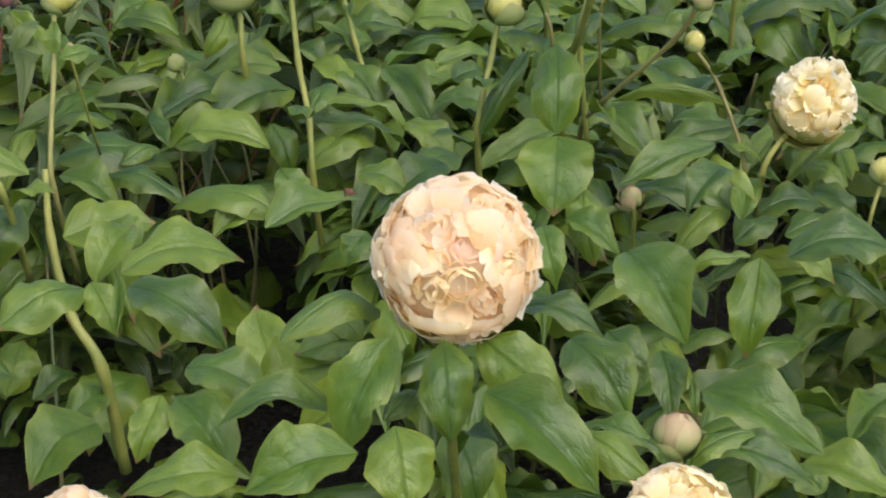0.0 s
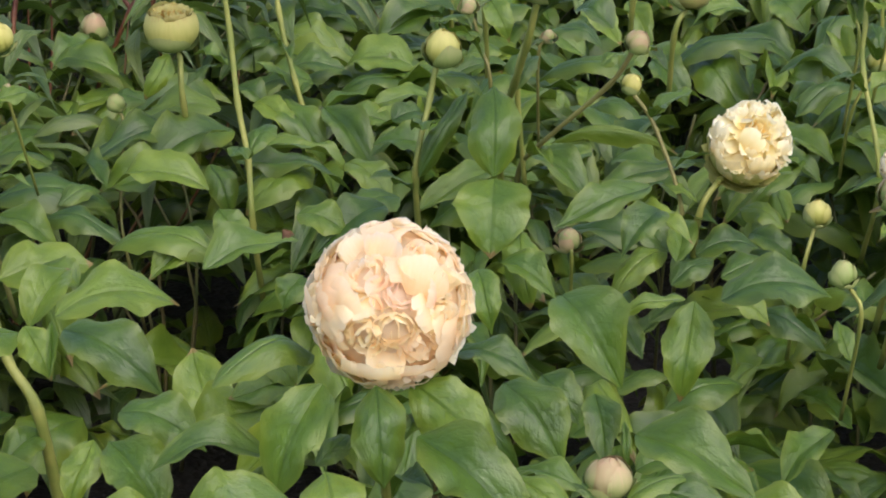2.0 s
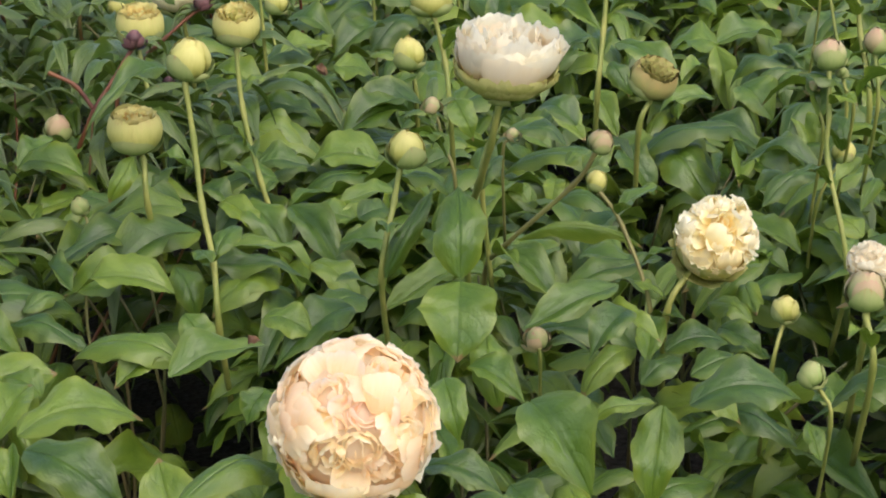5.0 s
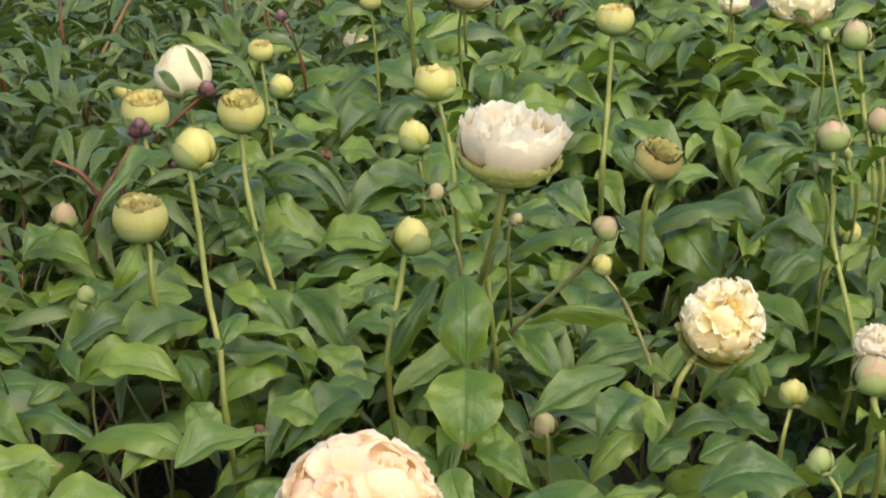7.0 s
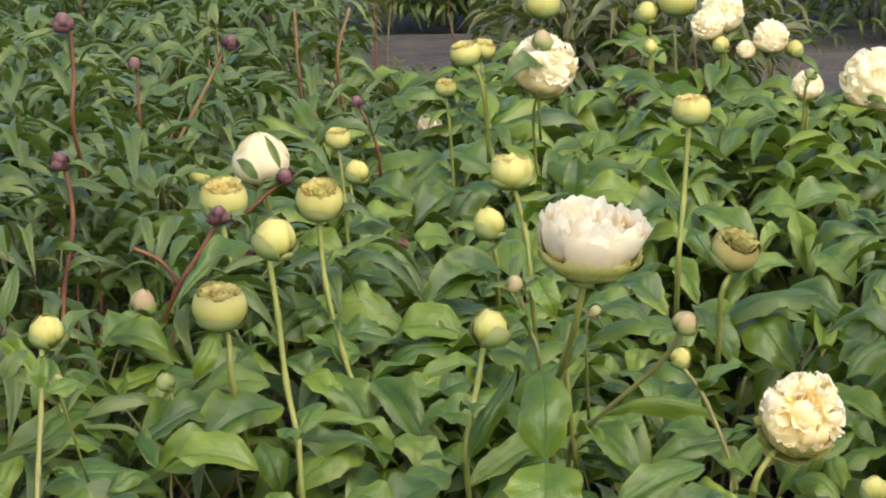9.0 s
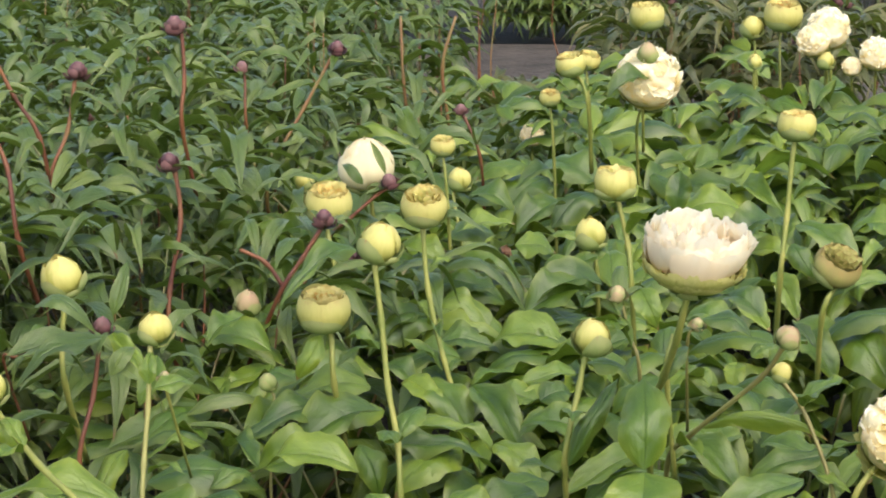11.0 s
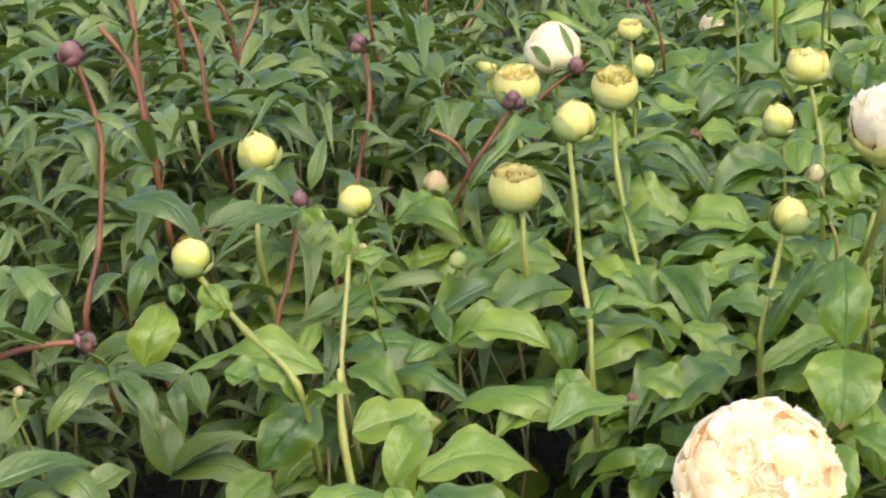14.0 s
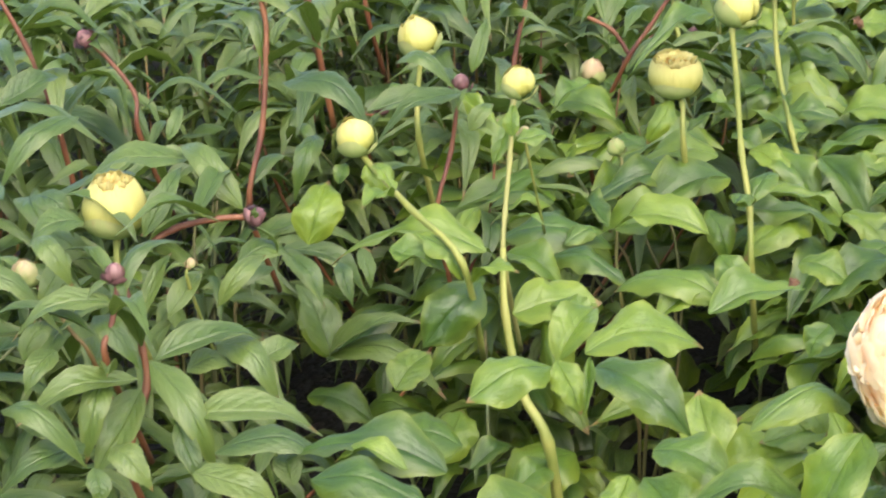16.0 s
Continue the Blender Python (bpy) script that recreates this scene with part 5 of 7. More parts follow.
bud(peony_far, (0.333, 4.154, 0.740), (-0.015, -0.207, 0.978), 0.0253, "yellow round bud", 335)
stem(peony_far, [(0.333, 4.158, 0.720), (0.339, 4.150, 0.709), (0.344, 4.137, 0.621), (0.349, 4.207, 0.501)], 0.0024, 0.0029, GREEN_STEM)
stem_leaves(peony_far, [(0.339, 4.150, 0.709), (0.344, 4.137, 0.621), (0.349, 4.207, 0.501)], False, 335, 0.05)
bloom(peony_end, (0.477, 4.041, 0.751), (-0.047, -0.420, 0.906), 0.0448, (GUARD, IVORY, IVORY), "peach-cream bloom", 342, SMALL, 1.0, 1.0, 1.4)
stem(peony_end, [(0.479, 4.056, 0.718), (0.482, 4.081, 0.664), (0.487, 4.151, 0.544)], 0.0024, 0.0029, GREEN_STEM)
bloom(peony_end, (0.439, 3.942, 0.740), (-0.381, -0.360, 0.852), 0.0333, (GUARD, IVORY, IVORY), "cream bloom beside a peach one", 349, SMALL, 1.0, 1.0, 1.4)
stem(peony_end, [(0.450, 3.952, 0.718), (0.472, 3.974, 0.667), (0.477, 4.044, 0.547)], 0.0024, 0.0029, GREEN_STEM)
bud(peony_far, (0.464, 3.935, 0.701), (-0.023, -0.207, 0.978), 0.0184, "yellow round bud", 356)
stem(peony_far, [(0.464, 3.938, 0.687), (0.474, 3.930, 0.677), (0.479, 4.000, 0.557)], 0.0024, 0.0029, GREEN_STEM)
bloom(peony_last, (0.562, 3.925, 0.717), (-0.057, -0.419, 0.906), 0.0345, (GUARD, IVORY, IVORY), "peach-cream bloom", 363, SMALL, 1.0, 1.0, 1.4)
stem(peony_last, [(0.564, 3.936, 0.692), (0.567, 3.961, 0.638), (0.572, 4.031, 0.518)], 0.0024, 0.0029, GREEN_STEM)
bloom(peony_last, (0.515, 3.927, 0.691), (-0.052, -0.419, 0.906), 0.0195, (GUARD, IVORY, IVORY), "small cream bloom", 370, SMALL, 1.0, 1.0, 1.4)
stem(peony_last, [(0.516, 3.934, 0.677), (0.519, 3.959, 0.623), (0.524, 4.029, 0.503)], 0.0024, 0.0029, GREEN_STEM)
bud(peony_far, (0.319, 3.848, 0.709), (-0.016, -0.207, 0.978), 0.0134, "small yellow bud", 377)
stem(peony_far, [(0.319, 3.850, 0.699), (0.320, 3.862, 0.640), (0.325, 3.932, 0.520)], 0.002, 0.0024, GREEN_STEM)
bud(peony_far, (0.327, 3.971, 0.695), (-0.015, -0.207, 0.978), 0.0138, "small yellow bud", 384)
stem(peony_far, [(0.327, 3.973, 0.685), (0.328, 3.986, 0.626), (0.333, 4.056, 0.506)], 0.0021, 0.0025, GREEN_STEM)
bud(peony_last, (0.612, 3.939, 0.690), (0.142, -0.228, 0.963), 0.0184, "small yellow bud", 391)
stem(peony_last, [(0.610, 3.943, 0.675), (0.602, 3.956, 0.618), (0.607, 4.026, 0.498)], 0.0024, 0.0029, GREEN_STEM)
bloom(peony_last, (0.563, 3.437, 0.697), (-0.051, -0.338, 0.940), 0.0272, (GUARD, IVORY, IVORY), "cream bloom half hidden by leaves", 398, SMALL, 1.0, 1.0, 1.4)
stem(peony_last, [(0.564, 3.444, 0.677), (0.567, 3.464, 0.621), (0.572, 3.534, 0.501)], 0.0024, 0.0029, GREEN_STEM)
bloom(peony_last, (0.714, 3.613, 0.678), (-0.092, -0.492, 0.866), 0.0606, (IVORY, IVORY, IVORY), "cream-white double bloom", 405, SMALL, 1.0, 1.0, 1.4)
stem(peony_last, [(0.718, 3.637, 0.636), (0.727, 3.601, 0.622), (0.732, 3.594, 0.586), (0.737, 3.664, 0.466)], 0.0024, 0.0029, GREEN_STEM)
stem_leaves(peony_last, [(0.727, 3.601, 0.622), (0.732, 3.594, 0.586), (0.737, 3.664, 0.466)], False, 405, 0.05)
dark_bud(peony_last, (0.553, 3.341, 0.733), (-0.032, -0.206, 0.978), 0.0107, "small green bud", 412, SEPAL)
stem(peony_last, [(0.554, 3.343, 0.725), (0.546, 3.339, 0.712), (0.551, 3.409, 0.592)], 0.002, 0.0024, GREEN_STEM)
bud(peony_right, (0.545, 2.529, 0.790), (-0.017, -0.085, 0.996), 0.0112, "small green bud", 419, SEPAL)
stem(peony_right, [(0.545, 2.530, 0.781), (0.546, 2.535, 0.722), (0.551, 2.605, 0.602)], 0.0017, 0.0020, GREEN_STEM)
bud(peony_deep, (-0.457, 3.115, 0.609), (0.028, -0.171, 0.985), 0.0166, "yellow round bud", 426)
stem(peony_deep, [(-0.457, 3.117, 0.596), (-0.459, 3.127, 0.537), (-0.454, 3.197, 0.417)], 0.0024, 0.0029, GREEN_STEM)
bud(peony_side, (-0.583, 2.121, 0.698), (-0.255, -0.241, 0.937), 0.0254, "yellow bud half wrapped in green sepals", 433)
stem(peony_side, [(-0.578, 2.126, 0.679), (-0.580, 2.115, 0.673), (-0.580, 2.103, 0.631), (-0.579, 2.089, 0.581), (-0.574, 2.159, 0.461)], 0.0033, 0.0040, GREEN_STEM)
stem_leaves(peony_side, [(-0.580, 2.115, 0.673), (-0.580, 2.103, 0.631), (-0.579, 2.089, 0.581), (-0.574, 2.159, 0.461)], False, 433, 0.05)
bud(peony_side, (-0.406, 1.821, 0.727), (0.056, -0.253, 0.966), 0.0173, "smooth yellow bud", 440, LEMON, 1.0, 0.5)
stem(peony_side, [(-0.407, 1.825, 0.714), (-0.408, 1.815, 0.709), (-0.411, 1.798, 0.653), (-0.412, 1.780, 0.601), (-0.412, 1.762, 0.555), (-0.407, 1.832, 0.435)], 0.0026, 0.0031, STRAW_STEM)
stem_leaves(peony_side, [(-0.408, 1.815, 0.709), (-0.411, 1.798, 0.653), (-0.412, 1.780, 0.601), (-0.412, 1.762, 0.555), (-0.407, 1.832, 0.435)], False, 440, 0.05)
bud(peony_side, (-0.561, 1.765, 0.678), (-0.253, -0.335, 0.908), 0.0201, "yellow bud on a leaning stem", 447)
stem(peony_side, [(-0.557, 1.770, 0.663), (-0.551, 1.762, 0.658), (-0.474, 1.638, 0.648), (-0.410, 1.569, 0.623), (-0.405, 1.639, 0.503)], 0.003, 0.0036, GREEN_STEM)
stem_leaves(peony_side, [(-0.551, 1.762, 0.658), (-0.474, 1.638, 0.648), (-0.410, 1.569, 0.623), (-0.405, 1.639, 0.503)], False, 447, 0.05)
dark_bud(red_second, (-0.501, 1.978, 0.683), (0.042, -0.168, 0.985), 0.0104, "small dark purple bud", 454)
stem(red_second, [(-0.501, 1.980, 0.675), (-0.502, 1.975, 0.672), (-0.509, 1.955, 0.612), (-0.519, 1.927, 0.539), (-0.514, 1.997, 0.419)], 0.0026, 0.0031, RED_STEM)
stem_leaves(red_second, [(-0.502, 1.975, 0.672), (-0.509, 1.955, 0.612), (-0.519, 1.927, 0.539), (-0.514, 1.997, 0.419)], True, 454, 0.085)
dark_bud(red_second, (-0.629, 2.117, 0.613), (0.049, -0.167, 0.985), 0.0086, "small dark purple bud", 461)
stem(red_second, [(-0.629, 2.118, 0.607), (-0.641, 2.111, 0.605), (-0.653, 2.106, 0.601), (-0.648, 2.176, 0.481)], 0.0015, 0.0018, RED_STEM)
stem_leaves(red_second, [(-0.641, 2.111, 0.605), (-0.653, 2.106, 0.601), (-0.648, 2.176, 0.481)], True, 461, 0.085)
dark_bud(red_third, (-0.540, 2.493, 0.760), (-0.049, -0.187, 0.981), 0.0134, "small dark purple bud", 468)
stem(red_third, [(-0.539, 2.495, 0.750), (-0.530, 2.492, 0.746), (-0.524, 2.480, 0.682), (-0.534, 2.456, 0.595), (-0.536, 2.440, 0.538), (-0.531, 2.510, 0.418)], 0.0032, 0.0038, RED_STEM)
stem_leaves(red_third, [(-0.530, 2.492, 0.746), (-0.524, 2.480, 0.682), (-0.534, 2.456, 0.595), (-0.536, 2.440, 0.538), (-0.531, 2.510, 0.418)], True, 468, 0.085)
dark_bud(red_deep, (-0.433, 3.338, 0.798), (0.194, -0.147, 0.970), 0.0137, "small dark purple bud", 475)
stem(red_deep, [(-0.435, 3.340, 0.787), (-0.442, 3.335, 0.782), (-0.489, 3.316, 0.698), (-0.531, 3.294, 0.612), (-0.549, 3.278, 0.545), (-0.544, 3.348, 0.425)], 0.0031, 0.0037, RUST_STEM)
stem_leaves(red_deep, [(-0.442, 3.335, 0.782), (-0.489, 3.316, 0.698), (-0.531, 3.294, 0.612), (-0.549, 3.278, 0.545), (-0.544, 3.348, 0.425)], True, 475, 0.085)
dark_bud(red_deep, (-0.760, 2.867, 0.823), (0.212, -0.121, 0.970), 0.0155, "small purple-pink bud", 482)
stem(red_deep, [(-0.762, 2.869, 0.811), (-0.766, 2.863, 0.804), (-0.774, 2.849, 0.733), (-0.796, 2.830, 0.663), (-0.791, 2.900, 0.543)], 0.0029, 0.0035, RUST_STEM)
stem_leaves(red_deep, [(-0.766, 2.863, 0.804), (-0.774, 2.849, 0.733), (-0.796, 2.830, 0.663), (-0.791, 2.900, 0.543)], True, 482, 0.085)
dark_bud(red_outer, (-0.824, 2.553, 0.821), (-0.354, -0.279, 0.893), 0.0133, "small dark purple bud", 489)
stem(red_outer, [(-0.821, 2.556, 0.811), (-0.810, 2.555, 0.805), (-0.778, 2.553, 0.738), (-0.760, 2.537, 0.639), (-0.755, 2.607, 0.519)], 0.0032, 0.0038, RED_STEM)
stem_leaves(red_outer, [(-0.810, 2.555, 0.805), (-0.778, 2.553, 0.738), (-0.760, 2.537, 0.639), (-0.755, 2.607, 0.519)], True, 489, 0.085)
dark_bud(red_deep, (-0.598, 2.813, 0.900), (0.036, -0.170, 0.985), 0.0150, "small dark purple bud", 496)
stem(red_deep, [(-0.598, 2.815, 0.888), (-0.588, 2.813, 0.884), (-0.585, 2.804, 0.820), (-0.589, 2.793, 0.755), (-0.584, 2.863, 0.635)], 0.0029, 0.0035, RED_STEM)
stem_leaves(red_deep, [(-0.588, 2.813, 0.884), (-0.585, 2.804, 0.820), (-0.589, 2.793, 0.755), (-0.584, 2.863, 0.635)], True, 496, 0.085)
dark_bud(red_deep, (-0.630, 3.504, 0.739), (0.031, -0.171, 0.985), 0.0114, "small dark purple bud", 503)
stem(red_deep, [(-0.631, 3.505, 0.730), (-0.626, 3.501, 0.717), (-0.621, 3.489, 0.636), (-0.616, 3.559, 0.516)], 0.0026, 0.0031, RED_STEM)
stem_leaves(red_deep, [(-0.626, 3.501, 0.717), (-0.621, 3.489, 0.636), (-0.616, 3.559, 0.516)], True, 503, 0.085)
dark_bud(red_deep, (-0.212, 3.245, 0.709), (0.011, -0.173, 0.985), 0.0104, "small dark purple bud", 510)
stem(red_deep, [(-0.212, 3.246, 0.701), (-0.204, 3.243, 0.693), (-0.180, 3.233, 0.630), (-0.175, 3.303, 0.510)], 0.0026, 0.0031, RED_STEM)
stem_leaves(red_deep, [(-0.204, 3.243, 0.693), (-0.180, 3.233, 0.630), (-0.175, 3.303, 0.510)], True, 510, 0.085)
dark_bud(peony_side, (-0.409, 1.866, 0.663), (0.037, -0.170, 0.985), 0.0063, "small pinkish bud", 517, PINK)
stem(peony_side, [(-0.409, 1.867, 0.658), (-0.405, 1.863, 0.651), (-0.400, 1.933, 0.531)], 0.0015, 0.0018, GREEN_STEM)
stem(red_outer, [(-0.804, 2.236, 0.934), (-0.785, 2.237, 0.894), (-0.765, 2.235, 0.840), (-0.754, 2.221, 0.754), (-0.744, 2.251, 0.634)], 0.0034, 0.004, RED_STEM)
stem_leaves(red_outer, [(-0.804, 2.236, 0.934), (-0.785, 2.237, 0.894), (-0.765, 2.235, 0.840), (-0.754, 2.221, 0.754), (-0.744, 2.251, 0.634)], True, 520, 0.09)
stem(red_outer, [(-0.703, 1.940, 0.874), (-0.670, 1.942, 0.827), (-0.651, 1.931, 0.751), (-0.641, 1.961, 0.631)], 0.0034, 0.004, RED_STEM)
stem_leaves(red_outer, [(-0.703, 1.940, 0.874), (-0.670, 1.942, 0.827), (-0.651, 1.931, 0.751), (-0.641, 1.961, 0.631)], True, 523, 0.09)
stem(red_outer, [(-0.902, 2.837, 0.903), (-0.855, 2.836, 0.794), (-0.814, 2.837, 0.726), (-0.804, 2.867, 0.606)], 0.003, 0.004, RED_STEM)
stem_leaves(red_outer, [(-0.902, 2.837, 0.903), (-0.855, 2.836, 0.794), (-0.814, 2.837, 0.726), (-0.804, 2.867, 0.606)], True, 526, 0.09)
stem(red_second, [(-0.895, 2.734, 0.907), (-0.869, 2.729, 0.810), (-0.865, 2.723, 0.770), (-0.855, 2.753, 0.650)], 0.003, 0.004, RED_STEM)
stem_leaves(red_second, [(-0.895, 2.734, 0.907), (-0.869, 2.729, 0.810), (-0.865, 2.723, 0.770), (-0.855, 2.753, 0.650)], True, 529, 0.09)
stem(red_deep, [(-0.245, 3.563, 0.827), (-0.268, 3.549, 0.736), (-0.258, 3.579, 0.616)], 0.003, 0.004, RUST_STEM)
stem_leaves(red_deep, [(-0.245, 3.563, 0.827), (-0.268, 3.549, 0.736), (-0.258, 3.579, 0.616)], True, 532, 0.09)
stem(red_deep, [(-0.366, 3.752, 0.804), (-0.358, 3.736, 0.676), (-0.348, 3.766, 0.556)], 0.003, 0.004, RUST_STEM)
stem_leaves(red_deep, [(-0.366, 3.752, 0.804), (-0.358, 3.736, 0.676), (-0.348, 3.766, 0.556)], True, 535, 0.09)
cup_bud(red_front, (-0.717, 1.522, 0.673), (0.083, -0.191, 0.978), 0.0314, "opening yellow bud with browned petal rims", 542, 1.0, None, 0.62)
stem(red_front, [(-0.719, 1.527, 0.648), (-0.714, 1.513, 0.642), (-0.708, 1.499, 0.598), (-0.703, 1.569, 0.478)], 0.0033, 0.0040, GREEN_STEM)
stem_leaves(red_front, [(-0.714, 1.513, 0.642), (-0.708, 1.499, 0.598), (-0.703, 1.569, 0.478)], False, 542, 0.05)
bud(red_front, (-0.748, 1.396, 0.651), (-0.065, -0.260, 0.963), 0.0127, "cream bud streaked with red", 549, PINK, 1.0, 0.5)
stem(red_front, [(-0.748, 1.398, 0.642), (-0.735, 1.397, 0.638), (-0.708, 1.394, 0.601), (-0.693, 1.393, 0.582), (-0.688, 1.463, 0.462)], 0.0016, 0.0019, RUST_STEM)
stem_leaves(red_front, [(-0.735, 1.397, 0.638), (-0.708, 1.394, 0.601), (-0.693, 1.393, 0.582), (-0.688, 1.463, 0.462)], True, 549, 0.085)
dark_bud(red_front, (-0.642, 1.339, 0.679), (0.069, -0.159, 0.985), 0.0092, "small dark purple bud", 556)
stem(red_front, [(-0.643, 1.340, 0.672), (-0.640, 1.335, 0.667), (-0.643, 1.322, 0.638), (-0.644, 1.311, 0.613), (-0.639, 1.381, 0.493)], 0.0026, 0.0031, RED_STEM)
stem_leaves(red_front, [(-0.640, 1.335, 0.667), (-0.643, 1.322, 0.638), (-0.644, 1.311, 0.613), (-0.639, 1.381, 0.493)], True, 556, 0.085)
dark_bud(red_front, (-0.586, 1.527, 0.670), (0.907, 0.253, 0.337), 0.0096, "drooping bud with leafy sepals on an arching stem", 563)
stem(red_front, [(-0.593, 1.525, 0.668), (-0.597, 1.523, 0.669), (-0.620, 1.515, 0.669), (-0.652, 1.500, 0.663), (-0.678, 1.484, 0.648), (-0.692, 1.470, 0.625), (-0.683, 1.463, 0.598), (-0.669, 1.455, 0.564), (-0.666, 1.442, 0.532), (-0.670, 1.411, 0.470), (-0.665, 1.481, 0.350)], 0.0031, 0.0037, RED_STEM)
stem_leaves(red_front, [(-0.597, 1.523, 0.669), (-0.620, 1.515, 0.669), (-0.652, 1.500, 0.663), (-0.678, 1.484, 0.648), (-0.692, 1.470, 0.625), (-0.683, 1.463, 0.598), (-0.669, 1.455, 0.564), (-0.666, 1.442, 0.532), (-0.670, 1.411, 0.470), (-0.665, 1.481, 0.350)], True, 563, 0.085)
dark_bud(red_second, (-0.909, 1.918, 0.731), (-0.323, -0.315, 0.893), 0.0107, "small purple-pink bud", 570)
stem(red_second, [(-0.906, 1.920, 0.723), (-0.896, 1.920, 0.719), (-0.859, 1.923, 0.670), (-0.849, 1.915, 0.627), (-0.844, 1.985, 0.507)], 0.0026, 0.0031, RED_STEM)
stem_leaves(red_second, [(-0.896, 1.920, 0.719), (-0.859, 1.923, 0.670), (-0.849, 1.915, 0.627), (-0.844, 1.985, 0.507)], True, 570, 0.085)
dark_bud(red_front, (-0.620, 1.451, 0.650), (0.063, -0.162, 0.985), 0.0049, "tiny pink bud", 577, PINK)
stem(red_front, [(-0.620, 1.452, 0.646), (-0.623, 1.444, 0.634), (-0.618, 1.514, 0.514)], 0.0014, 0.0017, GREEN_STEM)
stem(red_second, [(-1.035, 1.978, 0.757), (-1.009, 1.978, 0.705), (-0.981, 1.973, 0.635), (-0.971, 2.003, 0.515)], 0.003, 0.004, RED_STEM)
stem_leaves(red_second, [(-1.035, 1.978, 0.757), (-1.009, 1.978, 0.705), (-0.981, 1.973, 0.635), (-0.971, 2.003, 0.515)], True, 580, 0.09)
dark_bud(red_second, (-0.738, 1.946, 0.844), (-0.105, -0.220, 0.970), 0.0141, "purple-pink bud with leafy sepals", 590)
stem(red_second, [(-0.737, 1.948, 0.833), (-0.728, 1.945, 0.822), (-0.710, 1.939, 0.763), (-0.703, 1.931, 0.722), (-0.708, 1.907, 0.640), (-0.713, 1.878, 0.559), (-0.708, 1.948, 0.439)], 0.0031, 0.0037, RED_STEM)
stem_leaves(red_second, [(-0.728, 1.945, 0.822), (-0.710, 1.939, 0.763), (-0.703, 1.931, 0.722), (-0.708, 1.907, 0.640), (-0.713, 1.878, 0.559), (-0.708, 1.948, 0.439)], True, 590, 0.085)
dark_bud(peony_mid, (0.149, 1.829, 0.531), (-0.011, -0.173, 0.985), 0.0129, "small dull red-green bud", 597, PINK)
stem(peony_mid, [(0.149, 1.830, 0.521), (0.152, 1.822, 0.513), (0.157, 1.892, 0.393)], 0.0019, 0.0023, GREEN_STEM)
dark_bud(peony_side, (-0.510, 2.343, 0.515), (0.039, -0.169, 0.985), 0.0079, "small pinkish bud", 604, PINK)
stem(peony_side, [(-0.511, 2.344, 0.509), (-0.504, 2.341, 0.503), (-0.499, 2.411, 0.383)], 0.0015, 0.0018, GREEN_STEM)
bud(peony_side, (-0.359, 2.175, 0.562), (0.015, -0.086, 0.996), 0.0112, "small hard green bud", 611, SEPAL)
stem(peony_side, [(-0.359, 2.176, 0.553), (-0.352, 2.169, 0.538), (-0.353, 2.139, 0.445), (-0.342, 2.121, 0.389), (-0.337, 2.191, 0.269)], 0.0018, 0.0022, OLIVE_STEM)
stem_leaves(peony_side, [(-0.352, 2.169, 0.538), (-0.353, 2.139, 0.445), (-0.342, 2.121, 0.389), (-0.337, 2.191, 0.269)], False, 611, 0.05)
stem(peony_mid, [(0.099, 1.838, 0.727), (0.095, 1.829, 0.691), (0.105, 1.859, 0.571)], 0.003, 0.003, GREEN_STEM)
stem(peony_side, [(-0.388, 1.650, 0.611), (-0.384, 1.629, 0.554), (-0.361, 1.608, 0.486), (-0.335, 1.594, 0.443), (-0.325, 1.624, 0.323)], 0.0034, 0.0066, GREEN_STEM)
leaf(peony_front, (-0.047, 1.164, 0.667), (-0.076, 1.105, 0.615), 0.044, (0.054, -0.680, 0.731), 8)
leaf(peony_front, (-0.012, 1.156, 0.671), (-0.005, 1.116, 0.617), 0.035, (0.026, -0.800, 0.600), 0)
leaf(peony_front, (0.011, 1.184, 0.660), (0.071, 1.142, 0.625), 0.044, (-0.007, -0.640, 0.768), 4)
leaf(peony_front, (0.016, 1.116, 0.655), (0.088, 1.065, 0.615), 0.049, (-0.013, -0.625, 0.780), 2)
part_of(peony_front, "leaf", CURLED_LEAF, leaf_matrix((-0.059, 1.235, 0.659), (-0.120, 1.185, 0.664), 0.036, (-0.1, -0.35, 1.0)), "leaf curling down at its tip")
leaf(peony_front, (0.039, 1.248, 0.656), (0.094, 1.231, 0.651), 0.029, (-0.010, -0.320, 0.948), 1)
leaf(peony_front, (-0.074, 1.273, 0.623), (-0.120, 1.253, 0.615), 0.031, (0.043, -0.430, 0.902), 7)
leaf(peony_front, (-0.086, 1.264, 0.605), (-0.150, 1.231, 0.592), 0.048, (0.050, -0.424, 0.904), 8)
leaf(peony_front, (-0.038, 1.069, 0.652), (-0.028, 1.031, 0.614), 0.043, (0.041, -0.704, 0.709), 0)
leaf(peony_front, (-0.013, 1.371, 0.499), (0.009, 1.330, 0.458), 0.049, (0.016, -0.706, 0.708), 10)
leaf(peony_front, (-0.083, 1.159, 0.616), (-0.160, 1.148, 0.616), 0.033, (0.040, -0.306, 0.951), 11)
leaf(peony_front, (-0.060, 1.060, 0.638), (-0.127, 1.033, 0.627), 0.045, (0.060, -0.515, 0.855), 2)
leaf(peony_front, (-0.193, 1.231, 0.613), (-0.131, 1.215, 0.600), 0.042, (0.066, -0.422, 0.904), 1)
leaf(peony_front, (-0.153, 1.161, 0.571), (-0.196, 1.202, 0.609), 0.043, (0.106, -0.619, 0.778), 2)
leaf(peony_front, (-0.138, 1.089, 0.604), (-0.209, 1.073, 0.603), 0.036, (0.075, -0.404, 0.912), 1)
